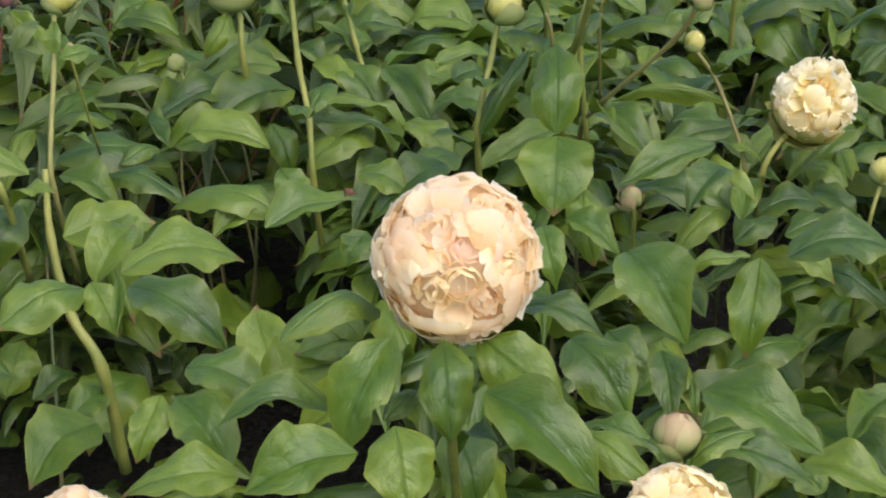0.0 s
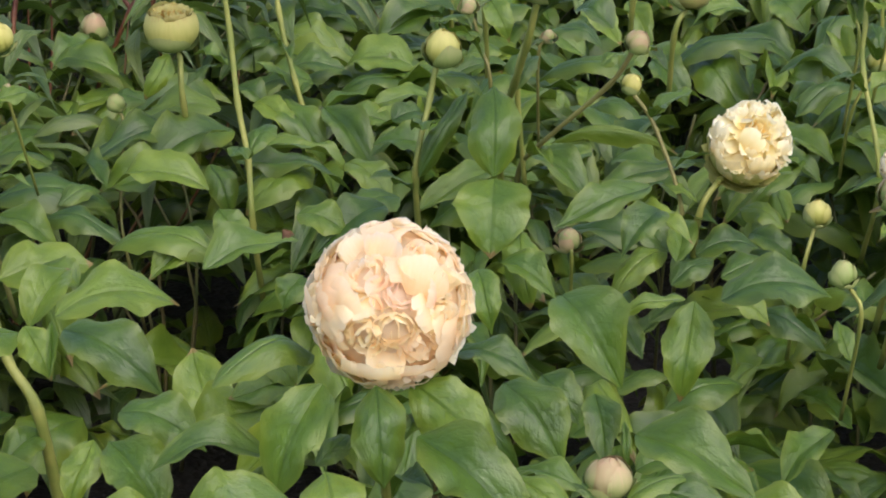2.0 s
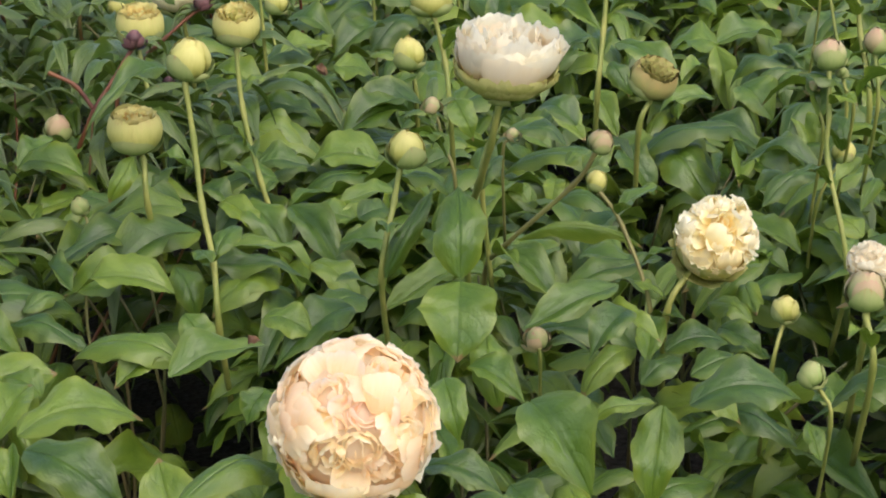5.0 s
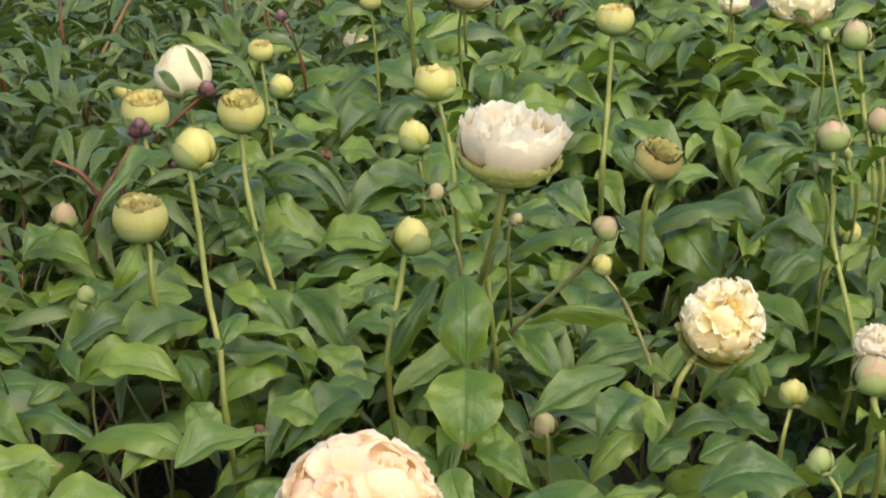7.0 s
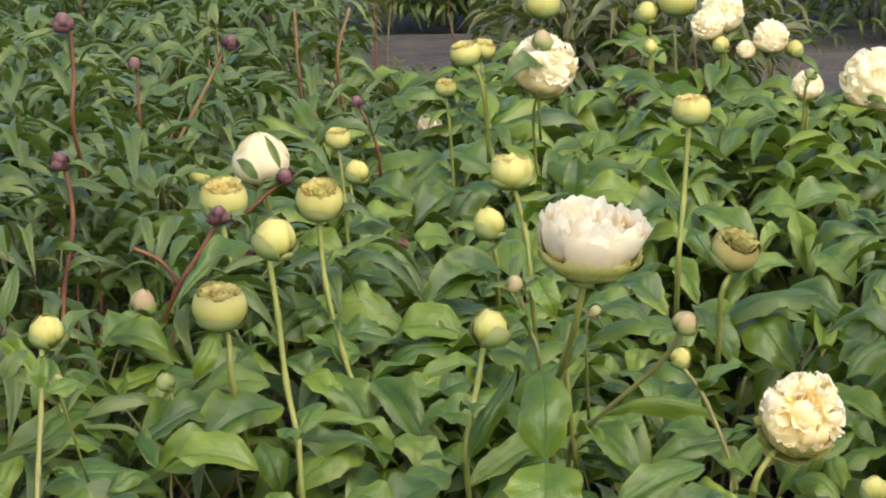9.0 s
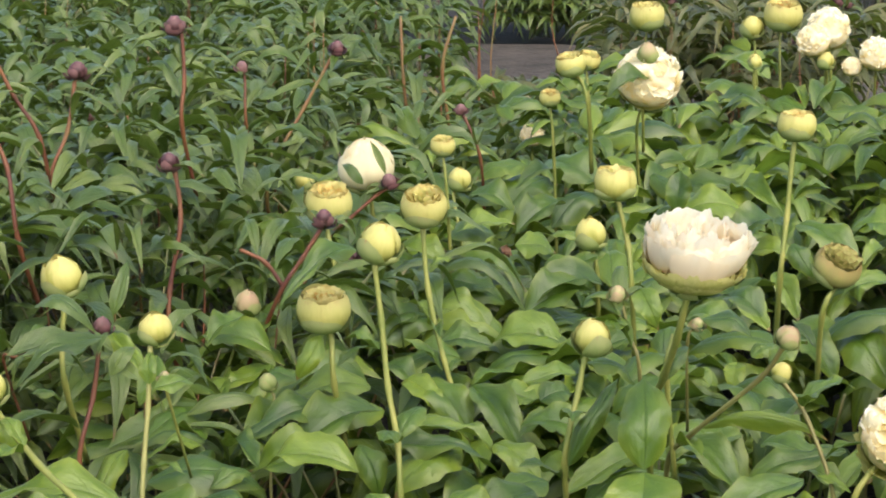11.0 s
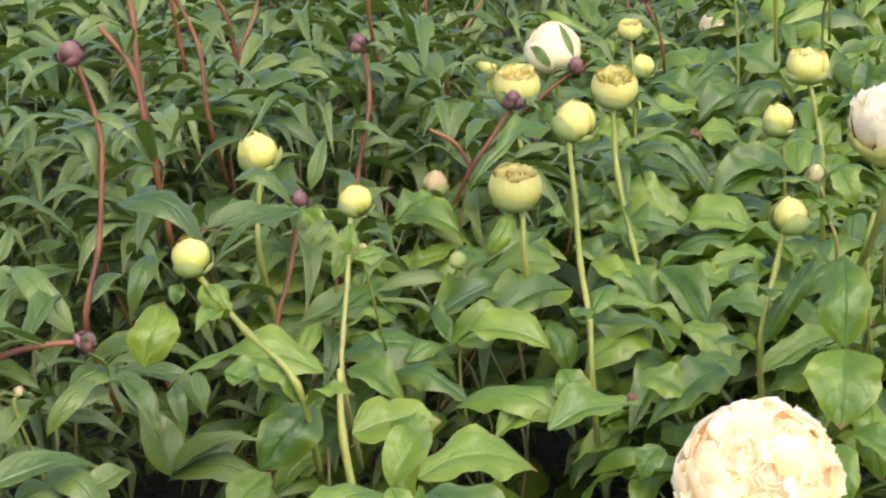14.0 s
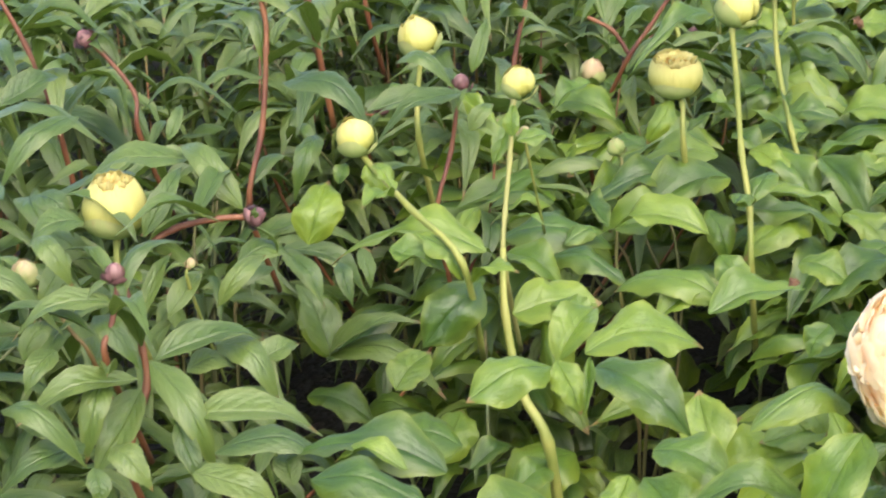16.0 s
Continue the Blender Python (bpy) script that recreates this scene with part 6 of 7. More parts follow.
leaf(peony_front, (-0.206, 1.202, 0.604), (-0.218, 1.164, 0.576), 0.027, (0.125, -0.617, 0.777), 4)
leaf(peony_front, (-0.051, 1.159, 0.611), (-0.029, 1.184, 0.625), 0.018, (0.031, -0.531, 0.847), 5)
leaf(peony_front, (0.016, 1.175, 0.639), (0.005, 1.160, 0.630), 0.014, (0.009, -0.536, 0.844), 6)
leaf(peony_front, (-0.173, 1.604, 0.420), (-0.205, 1.656, 0.481), 0.054, (0.098, -0.731, 0.675), 7)
leaf(peony_front, (-0.079, 1.394, 0.654), (-0.094, 1.373, 0.636), 0.025, (0.056, -0.670, 0.740), 8)
leaf(peony_front, (0.055, 1.447, 0.642), (0.067, 1.407, 0.606), 0.027, (-0.015, -0.670, 0.742), 9)
leaf(peony_front, (-0.095, 1.276, 0.634), (-0.073, 1.262, 0.623), 0.024, (0.049, -0.546, 0.836), 10)
leaf(peony_side, (-0.328, 1.527, 0.420), (-0.374, 1.462, 0.396), 0.067, (0.103, -0.404, 0.909), 11)
leaf(peony_side, (-0.366, 1.935, 0.276), (-0.432, 1.868, 0.245), 0.073, (0.117, -0.522, 0.845), 0)
leaf(peony_side, (-0.288, 1.349, 0.622), (-0.347, 1.304, 0.608), 0.043, (0.111, -0.426, 0.898), 0)
leaf(peony_side, (-0.250, 1.329, 0.633), (-0.172, 1.297, 0.603), 0.046, (0.099, -0.544, 0.834), 1)
leaf(peony_side, (-0.248, 1.284, 0.658), (-0.247, 1.260, 0.623), 0.009, (0.175, -0.806, 0.566), 3)
leaf(peony_side, (-0.284, 1.351, 0.625), (-0.260, 1.324, 0.597), 0.027, (0.145, -0.644, 0.751), 4)
leaf(peony_side, (-0.266, 1.377, 0.624), (-0.178, 1.416, 0.632), 0.052, (0.058, -0.321, 0.945), 1)
leaf(peony_side, (-0.293, 1.406, 0.603), (-0.270, 1.459, 0.635), 0.036, (0.120, -0.553, 0.824), 6)
leaf(peony_side, (-0.393, 1.718, 0.520), (-0.310, 1.752, 0.528), 0.062, (0.097, -0.442, 0.892), 7)
leaf(peony_side, (-0.444, 1.817, 0.520), (-0.467, 1.764, 0.488), 0.029, (0.149, -0.553, 0.820), 8)
leaf(peony_side, (-0.450, 1.946, 0.520), (-0.332, 1.981, 0.523), 0.063, (0.058, -0.270, 0.961), 5)
leaf(peony_side, (-0.378, 1.931, 0.520), (-0.340, 1.964, 0.533), 0.025, (0.090, -0.455, 0.886), 10)
leaf(peony_side, (-0.433, 1.895, 0.520), (-0.366, 1.866, 0.497), 0.038, (0.102, -0.447, 0.889), 11)
leaf(peony_side, (-0.386, 1.898, 0.520), (-0.300, 1.872, 0.505), 0.040, (0.065, -0.328, 0.942), 0)
leaf(peony_side, (-0.195, 1.791, 0.520), (-0.307, 1.814, 0.534), 0.052, (0.051, -0.328, 0.943), 5)
leaf(peony_side, (-0.212, 1.814, 0.520), (-0.261, 1.770, 0.507), 0.033, (0.048, -0.327, 0.944), 2)
leaf(peony_side, (-0.205, 1.756, 0.520), (-0.117, 1.813, 0.533), 0.050, (0.029, -0.269, 0.963), 3)
leaf(peony_side, (-0.211, 1.926, 0.520), (-0.176, 1.886, 0.489), 0.036, (0.067, -0.573, 0.817), 4)
leaf(peony_side, (-0.228, 2.213, 0.520), (-0.329, 2.147, 0.501), 0.064, (0.048, -0.339, 0.940), 5)
leaf(peony_side, (-0.261, 2.321, 0.520), (-0.374, 2.275, 0.512), 0.059, (0.042, -0.278, 0.960), 6)
leaf(peony_side, (-0.348, 2.550, 0.520), (-0.378, 2.503, 0.461), 0.033, (0.125, -0.804, 0.582), 7)
leaf(peony_side, (-0.311, 2.208, 0.520), (-0.391, 2.137, 0.499), 0.046, (0.059, -0.337, 0.940), 8)
leaf(peony_side, (-0.228, 1.989, 0.520), (-0.339, 1.999, 0.528), 0.049, (0.043, -0.273, 0.961), 9)
leaf(peony_side, (-0.239, 2.080, 0.520), (-0.212, 2.041, 0.479), 0.036, (0.085, -0.691, 0.718), 10)
leaf(peony_side, (-0.458, 1.814, 0.301), (-0.420, 1.859, 0.316), 0.027, (0.105, -0.415, 0.904), 11)
leaf(peony_side, (-0.490, 1.824, 0.301), (-0.481, 1.879, 0.343), 0.051, (0.173, -0.623, 0.762), 0)
leaf(peony_side, (-0.362, 1.565, 0.400), (-0.329, 1.607, 0.421), 0.034, (0.123, -0.520, 0.845), 1)
leaf(peony_side, (-0.589, 2.263, 0.520), (-0.508, 2.266, 0.514), 0.047, (0.085, -0.335, 0.938), 2)
leaf(peony_side, (-0.463, 2.065, 0.624), (-0.476, 2.027, 0.577), 0.029, (0.192, -0.788, 0.585), 3)
leaf(peony_side, (-0.541, 2.152, 0.626), (-0.470, 2.084, 0.580), 0.022, (0.118, -0.467, 0.876), 4)
leaf(peony_side, (-0.497, 2.045, 0.520), (-0.517, 1.964, 0.482), 0.028, (0.120, -0.449, 0.886), 5)
leaf(peony_side, (-0.316, 1.707, 0.520), (-0.356, 1.724, 0.533), 0.033, (0.094, -0.442, 0.892), 6)
leaf(peony_mid, (-0.190, 2.390, 0.520), (-0.126, 2.296, 0.467), 0.049, (0.038, -0.473, 0.880), 1)
leaf(peony_mid, (-0.130, 2.341, 0.520), (-0.047, 2.240, 0.463), 0.038, (0.024, -0.471, 0.882), 1)
leaf(peony_mid, (-0.200, 2.104, 0.520), (-0.077, 2.095, 0.517), 0.037, (0.013, -0.157, 0.987), 9)
leaf(peony_mid, (-0.125, 2.077, 0.520), (-0.192, 2.013, 0.499), 0.055, (0.031, -0.337, 0.941), 10)
leaf(peony_mid, (-0.168, 2.301, 0.520), (-0.214, 2.253, 0.504), 0.045, (0.033, -0.343, 0.939), 11)
leaf(peony_mid, (-0.039, 1.955, 0.520), (-0.115, 1.887, 0.487), 0.049, (0.025, -0.457, 0.889), 1)
leaf(peony_mid, (-0.088, 2.100, 0.520), (-0.032, 2.051, 0.493), 0.040, (0.020, -0.465, 0.885), 1)
leaf(peony_mid, (0.079, 2.089, 0.520), (-0.008, 2.028, 0.488), 0.041, (-0.001, -0.464, 0.886), 3)
leaf(peony_mid, (0.071, 1.708, 0.633), (0.068, 1.650, 0.580), 0.071, (-0.016, -0.670, 0.743), 2)
leaf(peony_mid, (0.071, 1.728, 0.628), (0.070, 1.786, 0.702), 0.048, (-0.018, -0.786, 0.618), 0)
leaf(peony_mid, (0.094, 1.674, 0.596), (0.104, 1.628, 0.541), 0.033, (-0.032, -0.769, 0.638), 5)
leaf(peony_mid, (0.078, 1.636, 0.577), (0.126, 1.602, 0.561), 0.033, (-0.020, -0.450, 0.893), 6)
leaf(peony_mid, (0.125, 1.484, 0.607), (0.171, 1.423, 0.557), 0.062, (-0.054, -0.660, 0.750), 6)
leaf(peony_mid, (-0.120, 2.408, 0.520), (-0.030, 2.432, 0.525), 0.054, (0.009, -0.221, 0.975), 8)
leaf(peony_mid, (-0.009, 2.602, 0.520), (-0.084, 2.559, 0.511), 0.045, (0.007, -0.222, 0.975), 9)
leaf(peony_mid, (0.045, 2.575, 0.520), (0.102, 2.601, 0.526), 0.046, (-0.004, -0.222, 0.975), 10)
leaf(peony_mid, (-0.190, 2.560, 0.520), (-0.110, 2.519, 0.503), 0.050, (0.025, -0.349, 0.937), 11)
leaf(peony_mid, (-0.001, 1.832, 0.592), (0.047, 1.889, 0.668), 0.022, (0.003, -0.802, 0.597), 0)
leaf(peony_mid, (0.075, 1.294, 0.613), (0.118, 1.246, 0.575), 0.048, (-0.034, -0.640, 0.768), 1)
leaf(peony_mid, (0.105, 1.369, 0.587), (0.133, 1.333, 0.565), 0.032, (-0.036, -0.543, 0.839), 2)
leaf(peony_mid, (0.142, 1.316, 0.596), (0.150, 1.279, 0.558), 0.030, (-0.065, -0.727, 0.684), 3)
leaf(peony_mid, (0.151, 1.170, 0.642), (0.153, 1.153, 0.620), 0.007, (-0.084, -0.796, 0.599), 4)
leaf(peony_mid, (0.276, 2.485, 0.520), (0.136, 2.522, 0.526), 0.060, (-0.016, -0.221, 0.975), 5)
leaf(peony_mid, (0.296, 2.638, 0.520), (0.346, 2.551, 0.476), 0.047, (-0.054, -0.480, 0.876), 6)
leaf(peony_mid, (0.123, 2.189, 0.520), (0.201, 2.098, 0.475), 0.056, (-0.029, -0.466, 0.884), 1)
leaf(peony_mid, (0.210, 2.118, 0.520), (0.283, 2.072, 0.509), 0.041, (-0.029, -0.276, 0.961), 9)
leaf(peony_mid, (0.009, 2.376, 0.520), (-0.031, 2.330, 0.503), 0.033, (0.006, -0.346, 0.938), 10)
leaf(peony_mid, (-0.014, 2.181, 0.520), (-0.066, 2.158, 0.512), 0.031, (0.011, -0.342, 0.940), 11)
leaf(peony_mid, (-0.063, 2.247, 0.520), (-0.001, 2.208, 0.505), 0.036, (0.009, -0.343, 0.939), 0)
leaf(peony_mid, (0.163, 2.334, 0.520), (0.136, 2.367, 0.532), 0.028, (-0.018, -0.347, 0.938), 1)
leaf(peony_mid, (0.204, 2.442, 0.520), (0.196, 2.406, 0.493), 0.029, (-0.042, -0.603, 0.796), 2)
leaf(peony_right, (0.231, 1.474, 0.607), (0.218, 1.426, 0.544), 0.042, (-0.105, -0.783, 0.613), 4)
leaf(peony_right, (0.226, 1.494, 0.601), (0.175, 1.487, 0.597), 0.020, (-0.037, -0.325, 0.945), 4)
leaf(peony_right, (0.246, 1.832, 0.520), (0.190, 1.789, 0.495), 0.035, (-0.047, -0.450, 0.892), 5)
leaf(peony_right, (0.231, 1.844, 0.520), (0.132, 1.875, 0.526), 0.046, (-0.022, -0.271, 0.962), 1)
leaf(peony_right, (0.249, 1.829, 0.520), (0.211, 1.875, 0.550), 0.038, (-0.062, -0.576, 0.815), 7)
leaf(peony_right, (0.253, 1.797, 0.520), (0.263, 1.847, 0.556), 0.031, (-0.072, -0.574, 0.816), 8)
leaf(peony_right, (0.242, 1.738, 0.520), (0.285, 1.766, 0.537), 0.031, (-0.060, -0.449, 0.892), 0)
leaf(peony_right, (0.275, 1.822, 0.520), (0.340, 1.840, 0.530), 0.041, (-0.050, -0.329, 0.943), 1)
leaf(peony_right, (0.246, 1.426, 0.629), (0.333, 1.437, 0.640), 0.050, (-0.069, -0.384, 0.921), 1)
leaf(peony_right, (0.317, 1.732, 0.496), (0.384, 1.685, 0.481), 0.038, (-0.071, -0.378, 0.923), 0)
leaf(peony_right, (0.290, 1.719, 0.517), (0.330, 1.686, 0.508), 0.030, (-0.053, -0.323, 0.945), 1)
leaf(peony_right, (0.354, 2.673, 0.520), (0.430, 2.563, 0.466), 0.081, (-0.066, -0.479, 0.876), 0)
leaf(peony_right, (0.434, 2.146, 0.520), (0.355, 2.078, 0.478), 0.036, (-0.079, -0.460, 0.884), 4)
leaf(peony_right, (0.341, 2.054, 0.520), (0.349, 2.017, 0.486), 0.033, (-0.106, -0.688, 0.718), 5)
leaf(peony_right, (0.455, 2.513, 0.520), (0.511, 2.457, 0.503), 0.062, (-0.063, -0.344, 0.937), 6)
leaf(peony_right, (0.188, 1.844, 0.460), (0.225, 1.786, 0.424), 0.030, (-0.054, -0.556, 0.830), 7)
leaf(peony_right, (0.399, 2.161, 0.520), (0.450, 2.118, 0.508), 0.040, (-0.062, -0.336, 0.940), 8)
leaf(peony_right, (0.336, 1.887, 0.520), (0.378, 1.853, 0.506), 0.033, (-0.079, -0.451, 0.889), 9)
leaf(peony_right, (0.292, 1.756, 0.520), (0.353, 1.777, 0.531), 0.040, (-0.054, -0.326, 0.944), 10)
leaf(peony_right, (0.283, 1.973, 0.520), (0.238, 2.011, 0.532), 0.031, (-0.039, -0.336, 0.941), 11)
leaf(peony_right, (0.374, 1.907, 0.520), (0.332, 1.944, 0.531), 0.031, (-0.056, -0.332, 0.942), 0)
leaf(peony_corner, (0.168, 1.256, 0.593), (0.249, 1.208, 0.570), 0.053, (-0.076, -0.526, 0.847), 3)
leaf(peony_corner, (0.153, 1.131, 0.607), (0.225, 1.112, 0.605), 0.030, (-0.043, -0.302, 0.952), 1)
leaf(peony_corner, (0.251, 1.305, 0.513), (0.319, 1.269, 0.503), 0.040, (-0.081, -0.406, 0.910), 3)
leaf(peony_corner, (0.122, 1.126, 0.614), (0.069, 1.149, 0.618), 0.022, (-0.011, -0.197, 0.980), 1)
leaf(peony_corner, (0.074, 1.123, 0.625), (0.124, 1.085, 0.609), 0.028, (-0.026, -0.414, 0.910), 5)
leaf(peony_corner, (0.333, 2.071, 0.301), (0.411, 2.023, 0.288), 0.049, (-0.053, -0.315, 0.948), 6)
leaf(peony_corner, (0.388, 1.908, 0.349), (0.435, 1.857, 0.330), 0.045, (-0.086, -0.425, 0.901), 7)
leaf(peony_corner, (0.351, 1.470, 0.497), (0.303, 1.426, 0.473), 0.033, (-0.085, -0.416, 0.905), 8)
leaf(peony_corner, (0.190, 1.462, 0.460), (0.233, 1.477, 0.469), 0.029, (-0.052, -0.418, 0.907), 9)
leaf(peony_corner, (0.230, 1.443, 0.460), (0.287, 1.462, 0.473), 0.032, (-0.065, -0.416, 0.907), 10)
leaf(peony_corner, (0.333, 1.987, 0.252), (0.430, 1.974, 0.254), 0.066, (-0.075, -0.421, 0.904), 11)
leaf(peony_corner, (0.236, 1.675, 0.420), (0.312, 1.702, 0.438), 0.046, (-0.062, -0.429, 0.901), 0)
leaf(peony_corner, (0.278, 1.359, 0.460), (0.249, 1.382, 0.471), 0.030, (-0.087, -0.513, 0.854), 1)
leaf(peony_corner, (0.144, 1.609, 0.420), (0.190, 1.633, 0.444), 0.033, (-0.054, -0.639, 0.767), 2)
leaf(peony_corner, (0.390, 1.685, 0.301), (0.361, 1.719, 0.318), 0.037, (-0.104, -0.514, 0.851), 3)
for n, (b, t, w) in enumerate([((0.108, 1.88, 0.608), (0.178, 1.82, 0.565), 0.04), ((0.283, 1.95, 0.573), (0.176, 1.91, 0.558), 0.037), ((0.136, 2.0, 0.579), (0.265, 1.98, 0.596), 0.016), ((0.397, 2.02, 0.546), (0.318, 1.96, 0.508), 0.036), ((0.22, 1.75, 0.616), (0.128, 1.7, 0.591), 0.037), ((0.204, 1.75, 0.588), (0.254, 1.7, 0.585), 0.032), ((0.225, 1.7, 0.607), (0.186, 1.65, 0.584), 0.034)]):
    leaf(peony_mid, b, t, w, (0.05, -0.4, 0.91), n + 3)
for n, (b, t, w) in enumerate([((-0.661, 1.98, 0.349), (-0.555, 1.96, 0.419), 0.038), ((-0.661, 1.98, 0.349), (-0.518, 1.94, 0.352), 0.044), ((-0.661, 1.98, 0.349), (-0.699, 2.0, 0.431), 0.044),
                               ((-0.662, 1.8, 0.521), (-0.719, 1.77, 0.487), 0.027), ((-0.653, 1.8, 0.541), (-0.597, 1.76, 0.505), 0.026), ((-0.66, 1.82, 0.538), (-0.562, 1.82, 0.501), 0.028)]):
    slim_leaf(red_second, b, t, w, (0.1, -0.35, 0.93), n)
for n, (b, t, w) in enumerate([((-0.649, 1.52, 0.479), (-0.527, 1.49, 0.496), 0.026), ((-0.699, 1.55, 0.517), (-0.596, 1.55, 0.554), 0.03), ((-0.65, 1.58, 0.527), (-0.567, 1.53, 0.5), 0.031)]):
    slim_leaf(red_front, b, t, w, (0.1, -0.4, 0.91), n + 5)
slim_leaf(red_front, (-0.639, 1.331, 0.655), (-0.709, 1.282, 0.650), 0.026, (0.140, -0.299, 0.944), 4)
slim_leaf(red_front, (-0.618, 1.315, 0.598), (-0.697, 1.254, 0.590), 0.029, (0.136, -0.292, 0.947), 5)
slim_leaf(red_front, (-0.643, 1.307, 0.603), (-0.643, 1.257, 0.552), 0.022, (0.308, -0.678, 0.668), 6)
slim_leaf(red_front, (-0.623, 1.330, 0.582), (-0.640, 1.263, 0.536), 0.032, (0.262, -0.595, 0.760), 7)
slim_leaf(red_front, (-0.694, 1.223, 0.605), (-0.618, 1.206, 0.581), 0.024, (0.191, -0.390, 0.901), 8)
slim_leaf(red_front, (-0.633, 1.238, 0.573), (-0.682, 1.183, 0.560), 0.028, (0.190, -0.385, 0.903), 9)
slim_leaf(red_front, (-0.607, 1.326, 0.610), (-0.535, 1.388, 0.622), 0.031, (0.116, -0.305, 0.945), 10)
slim_leaf(red_front, (-0.604, 1.307, 0.618), (-0.532, 1.257, 0.555), 0.027, (0.242, -0.607, 0.757), 11)
slim_leaf(red_front, (-0.557, 1.277, 0.587), (-0.464, 1.299, 0.584), 0.037, (0.106, -0.299, 0.948), 0)
slim_leaf(red_front, (-0.524, 1.228, 0.580), (-0.431, 1.246, 0.576), 0.031, (0.083, -0.243, 0.967), 1)
slim_leaf(red_front, (-0.569, 1.271, 0.585), (-0.541, 1.242, 0.545), 0.017, (0.270, -0.681, 0.680), 2)
slim_leaf(red_front, (-0.578, 1.391, 0.601), (-0.513, 1.359, 0.576), 0.030, (0.148, -0.416, 0.897), 3)
slim_leaf(red_front, (-0.538, 1.216, 0.568), (-0.465, 1.210, 0.553), 0.033, (0.146, -0.397, 0.906), 4)
slim_leaf(red_front, (-0.607, 1.192, 0.578), (-0.595, 1.175, 0.556), 0.018, (0.302, -0.661, 0.687), 5)
slim_leaf(red_front, (-0.663, 1.338, 0.641), (-0.616, 1.314, 0.613), 0.021, (0.227, -0.518, 0.825), 6)
slim_leaf(red_front, (-0.629, 1.350, 0.635), (-0.616, 1.397, 0.682), 0.014, (0.295, -0.718, 0.630), 7)
slim_leaf(red_front, (-0.596, 1.446, 0.614), (-0.568, 1.499, 0.651), 0.020, (0.231, -0.645, 0.728), 8)
slim_leaf(red_front, (-0.680, 1.611, 0.691), (-0.770, 1.560, 0.687), 0.039, (0.109, -0.259, 0.960), 9)
slim_leaf(red_front, (-0.677, 1.488, 0.657), (-0.658, 1.541, 0.712), 0.021, (0.298, -0.739, 0.604), 10)
slim_leaf(red_front, (-0.613, 1.570, 0.660), (-0.686, 1.605, 0.719), 0.027, (0.248, -0.665, 0.704), 11)
slim_leaf(red_front, (-0.714, 1.655, 0.697), (-0.709, 1.682, 0.729), 0.013, (0.297, -0.759, 0.579), 0)
slim_leaf(red_front, (-0.813, 1.673, 0.710), (-0.859, 1.582, 0.676), 0.027, (0.206, -0.432, 0.878), 1)
slim_leaf(red_front, (-0.903, 1.689, 0.713), (-0.865, 1.754, 0.737), 0.032, (0.210, -0.440, 0.873), 2)
slim_leaf(red_front, (-0.787, 1.505, 0.683), (-0.741, 1.487, 0.663), 0.026, (0.199, -0.424, 0.883), 3)
slim_leaf(red_front, (-0.725, 1.473, 0.673), (-0.764, 1.438, 0.668), 0.034, (0.144, -0.307, 0.941), 4)
slim_leaf(red_front, (-0.554, 1.526, 0.636), (-0.516, 1.495, 0.607), 0.018, (0.175, -0.549, 0.818), 5)
slim_leaf(red_front, (-0.521, 1.563, 0.619), (-0.502, 1.536, 0.590), 0.015, (0.194, -0.655, 0.730), 6)
slim_leaf(red_front, (-0.508, 1.591, 0.623), (-0.492, 1.566, 0.596), 0.015, (0.187, -0.660, 0.727), 7)
slim_leaf(red_front, (-0.723, 1.366, 0.695), (-0.680, 1.342, 0.667), 0.022, (0.249, -0.527, 0.813), 8)
slim_leaf(red_front, (-0.709, 1.398, 0.670), (-0.720, 1.348, 0.632), 0.020, (0.295, -0.620, 0.727), 9)
slim_leaf(red_front, (-0.634, 1.429, 0.608), (-0.620, 1.480, 0.638), 0.021, (0.210, -0.535, 0.819), 10)
slim_leaf(red_front, (-0.599, 1.508, 0.629), (-0.557, 1.543, 0.636), 0.031, (0.109, -0.317, 0.942), 11)
slim_leaf(red_front, (-0.688, 1.316, 0.617), (-0.701, 1.278, 0.598), 0.022, (0.246, -0.504, 0.828), 0)
slim_leaf(red_front, (-0.590, 1.348, 0.593), (-0.554, 1.372, 0.596), 0.028, (0.115, -0.302, 0.946), 1)
slim_leaf(red_front, (-0.563, 1.439, 0.568), (-0.532, 1.472, 0.578), 0.025, (0.143, -0.421, 0.896), 2)
slim_leaf(red_front, (-0.728, 1.336, 0.597), (-0.713, 1.375, 0.623), 0.020, (0.295, -0.606, 0.739), 3)
slim_leaf(red_front, (-0.515, 1.335, 0.554), (-0.539, 1.352, 0.575), 0.021, (0.216, -0.616, 0.758), 4)
slim_leaf(red_front, (-0.465, 1.236, 0.556), (-0.477, 1.255, 0.579), 0.022, (0.231, -0.691, 0.685), 5)
slim_leaf(red_front, (-0.614, 1.246, 0.571), (-0.575, 1.226, 0.550), 0.024, (0.214, -0.495, 0.842), 6)
slim_leaf(red_front, (-0.677, 1.270, 0.559), (-0.719, 1.290, 0.577), 0.021, (0.194, -0.391, 0.900), 7)
slim_leaf(red_second, (-0.573, 1.975, 0.704), (-0.502, 1.958, 0.691), 0.028, (0.085, -0.343, 0.935), 8)
slim_leaf(red_second, (-0.492, 1.936, 0.680), (-0.565, 1.862, 0.660), 0.030, (0.085, -0.339, 0.937), 9)
slim_leaf(red_second, (-0.485, 1.963, 0.698), (-0.474, 1.993, 0.754), 0.017, (0.191, -0.878, 0.439), 10)
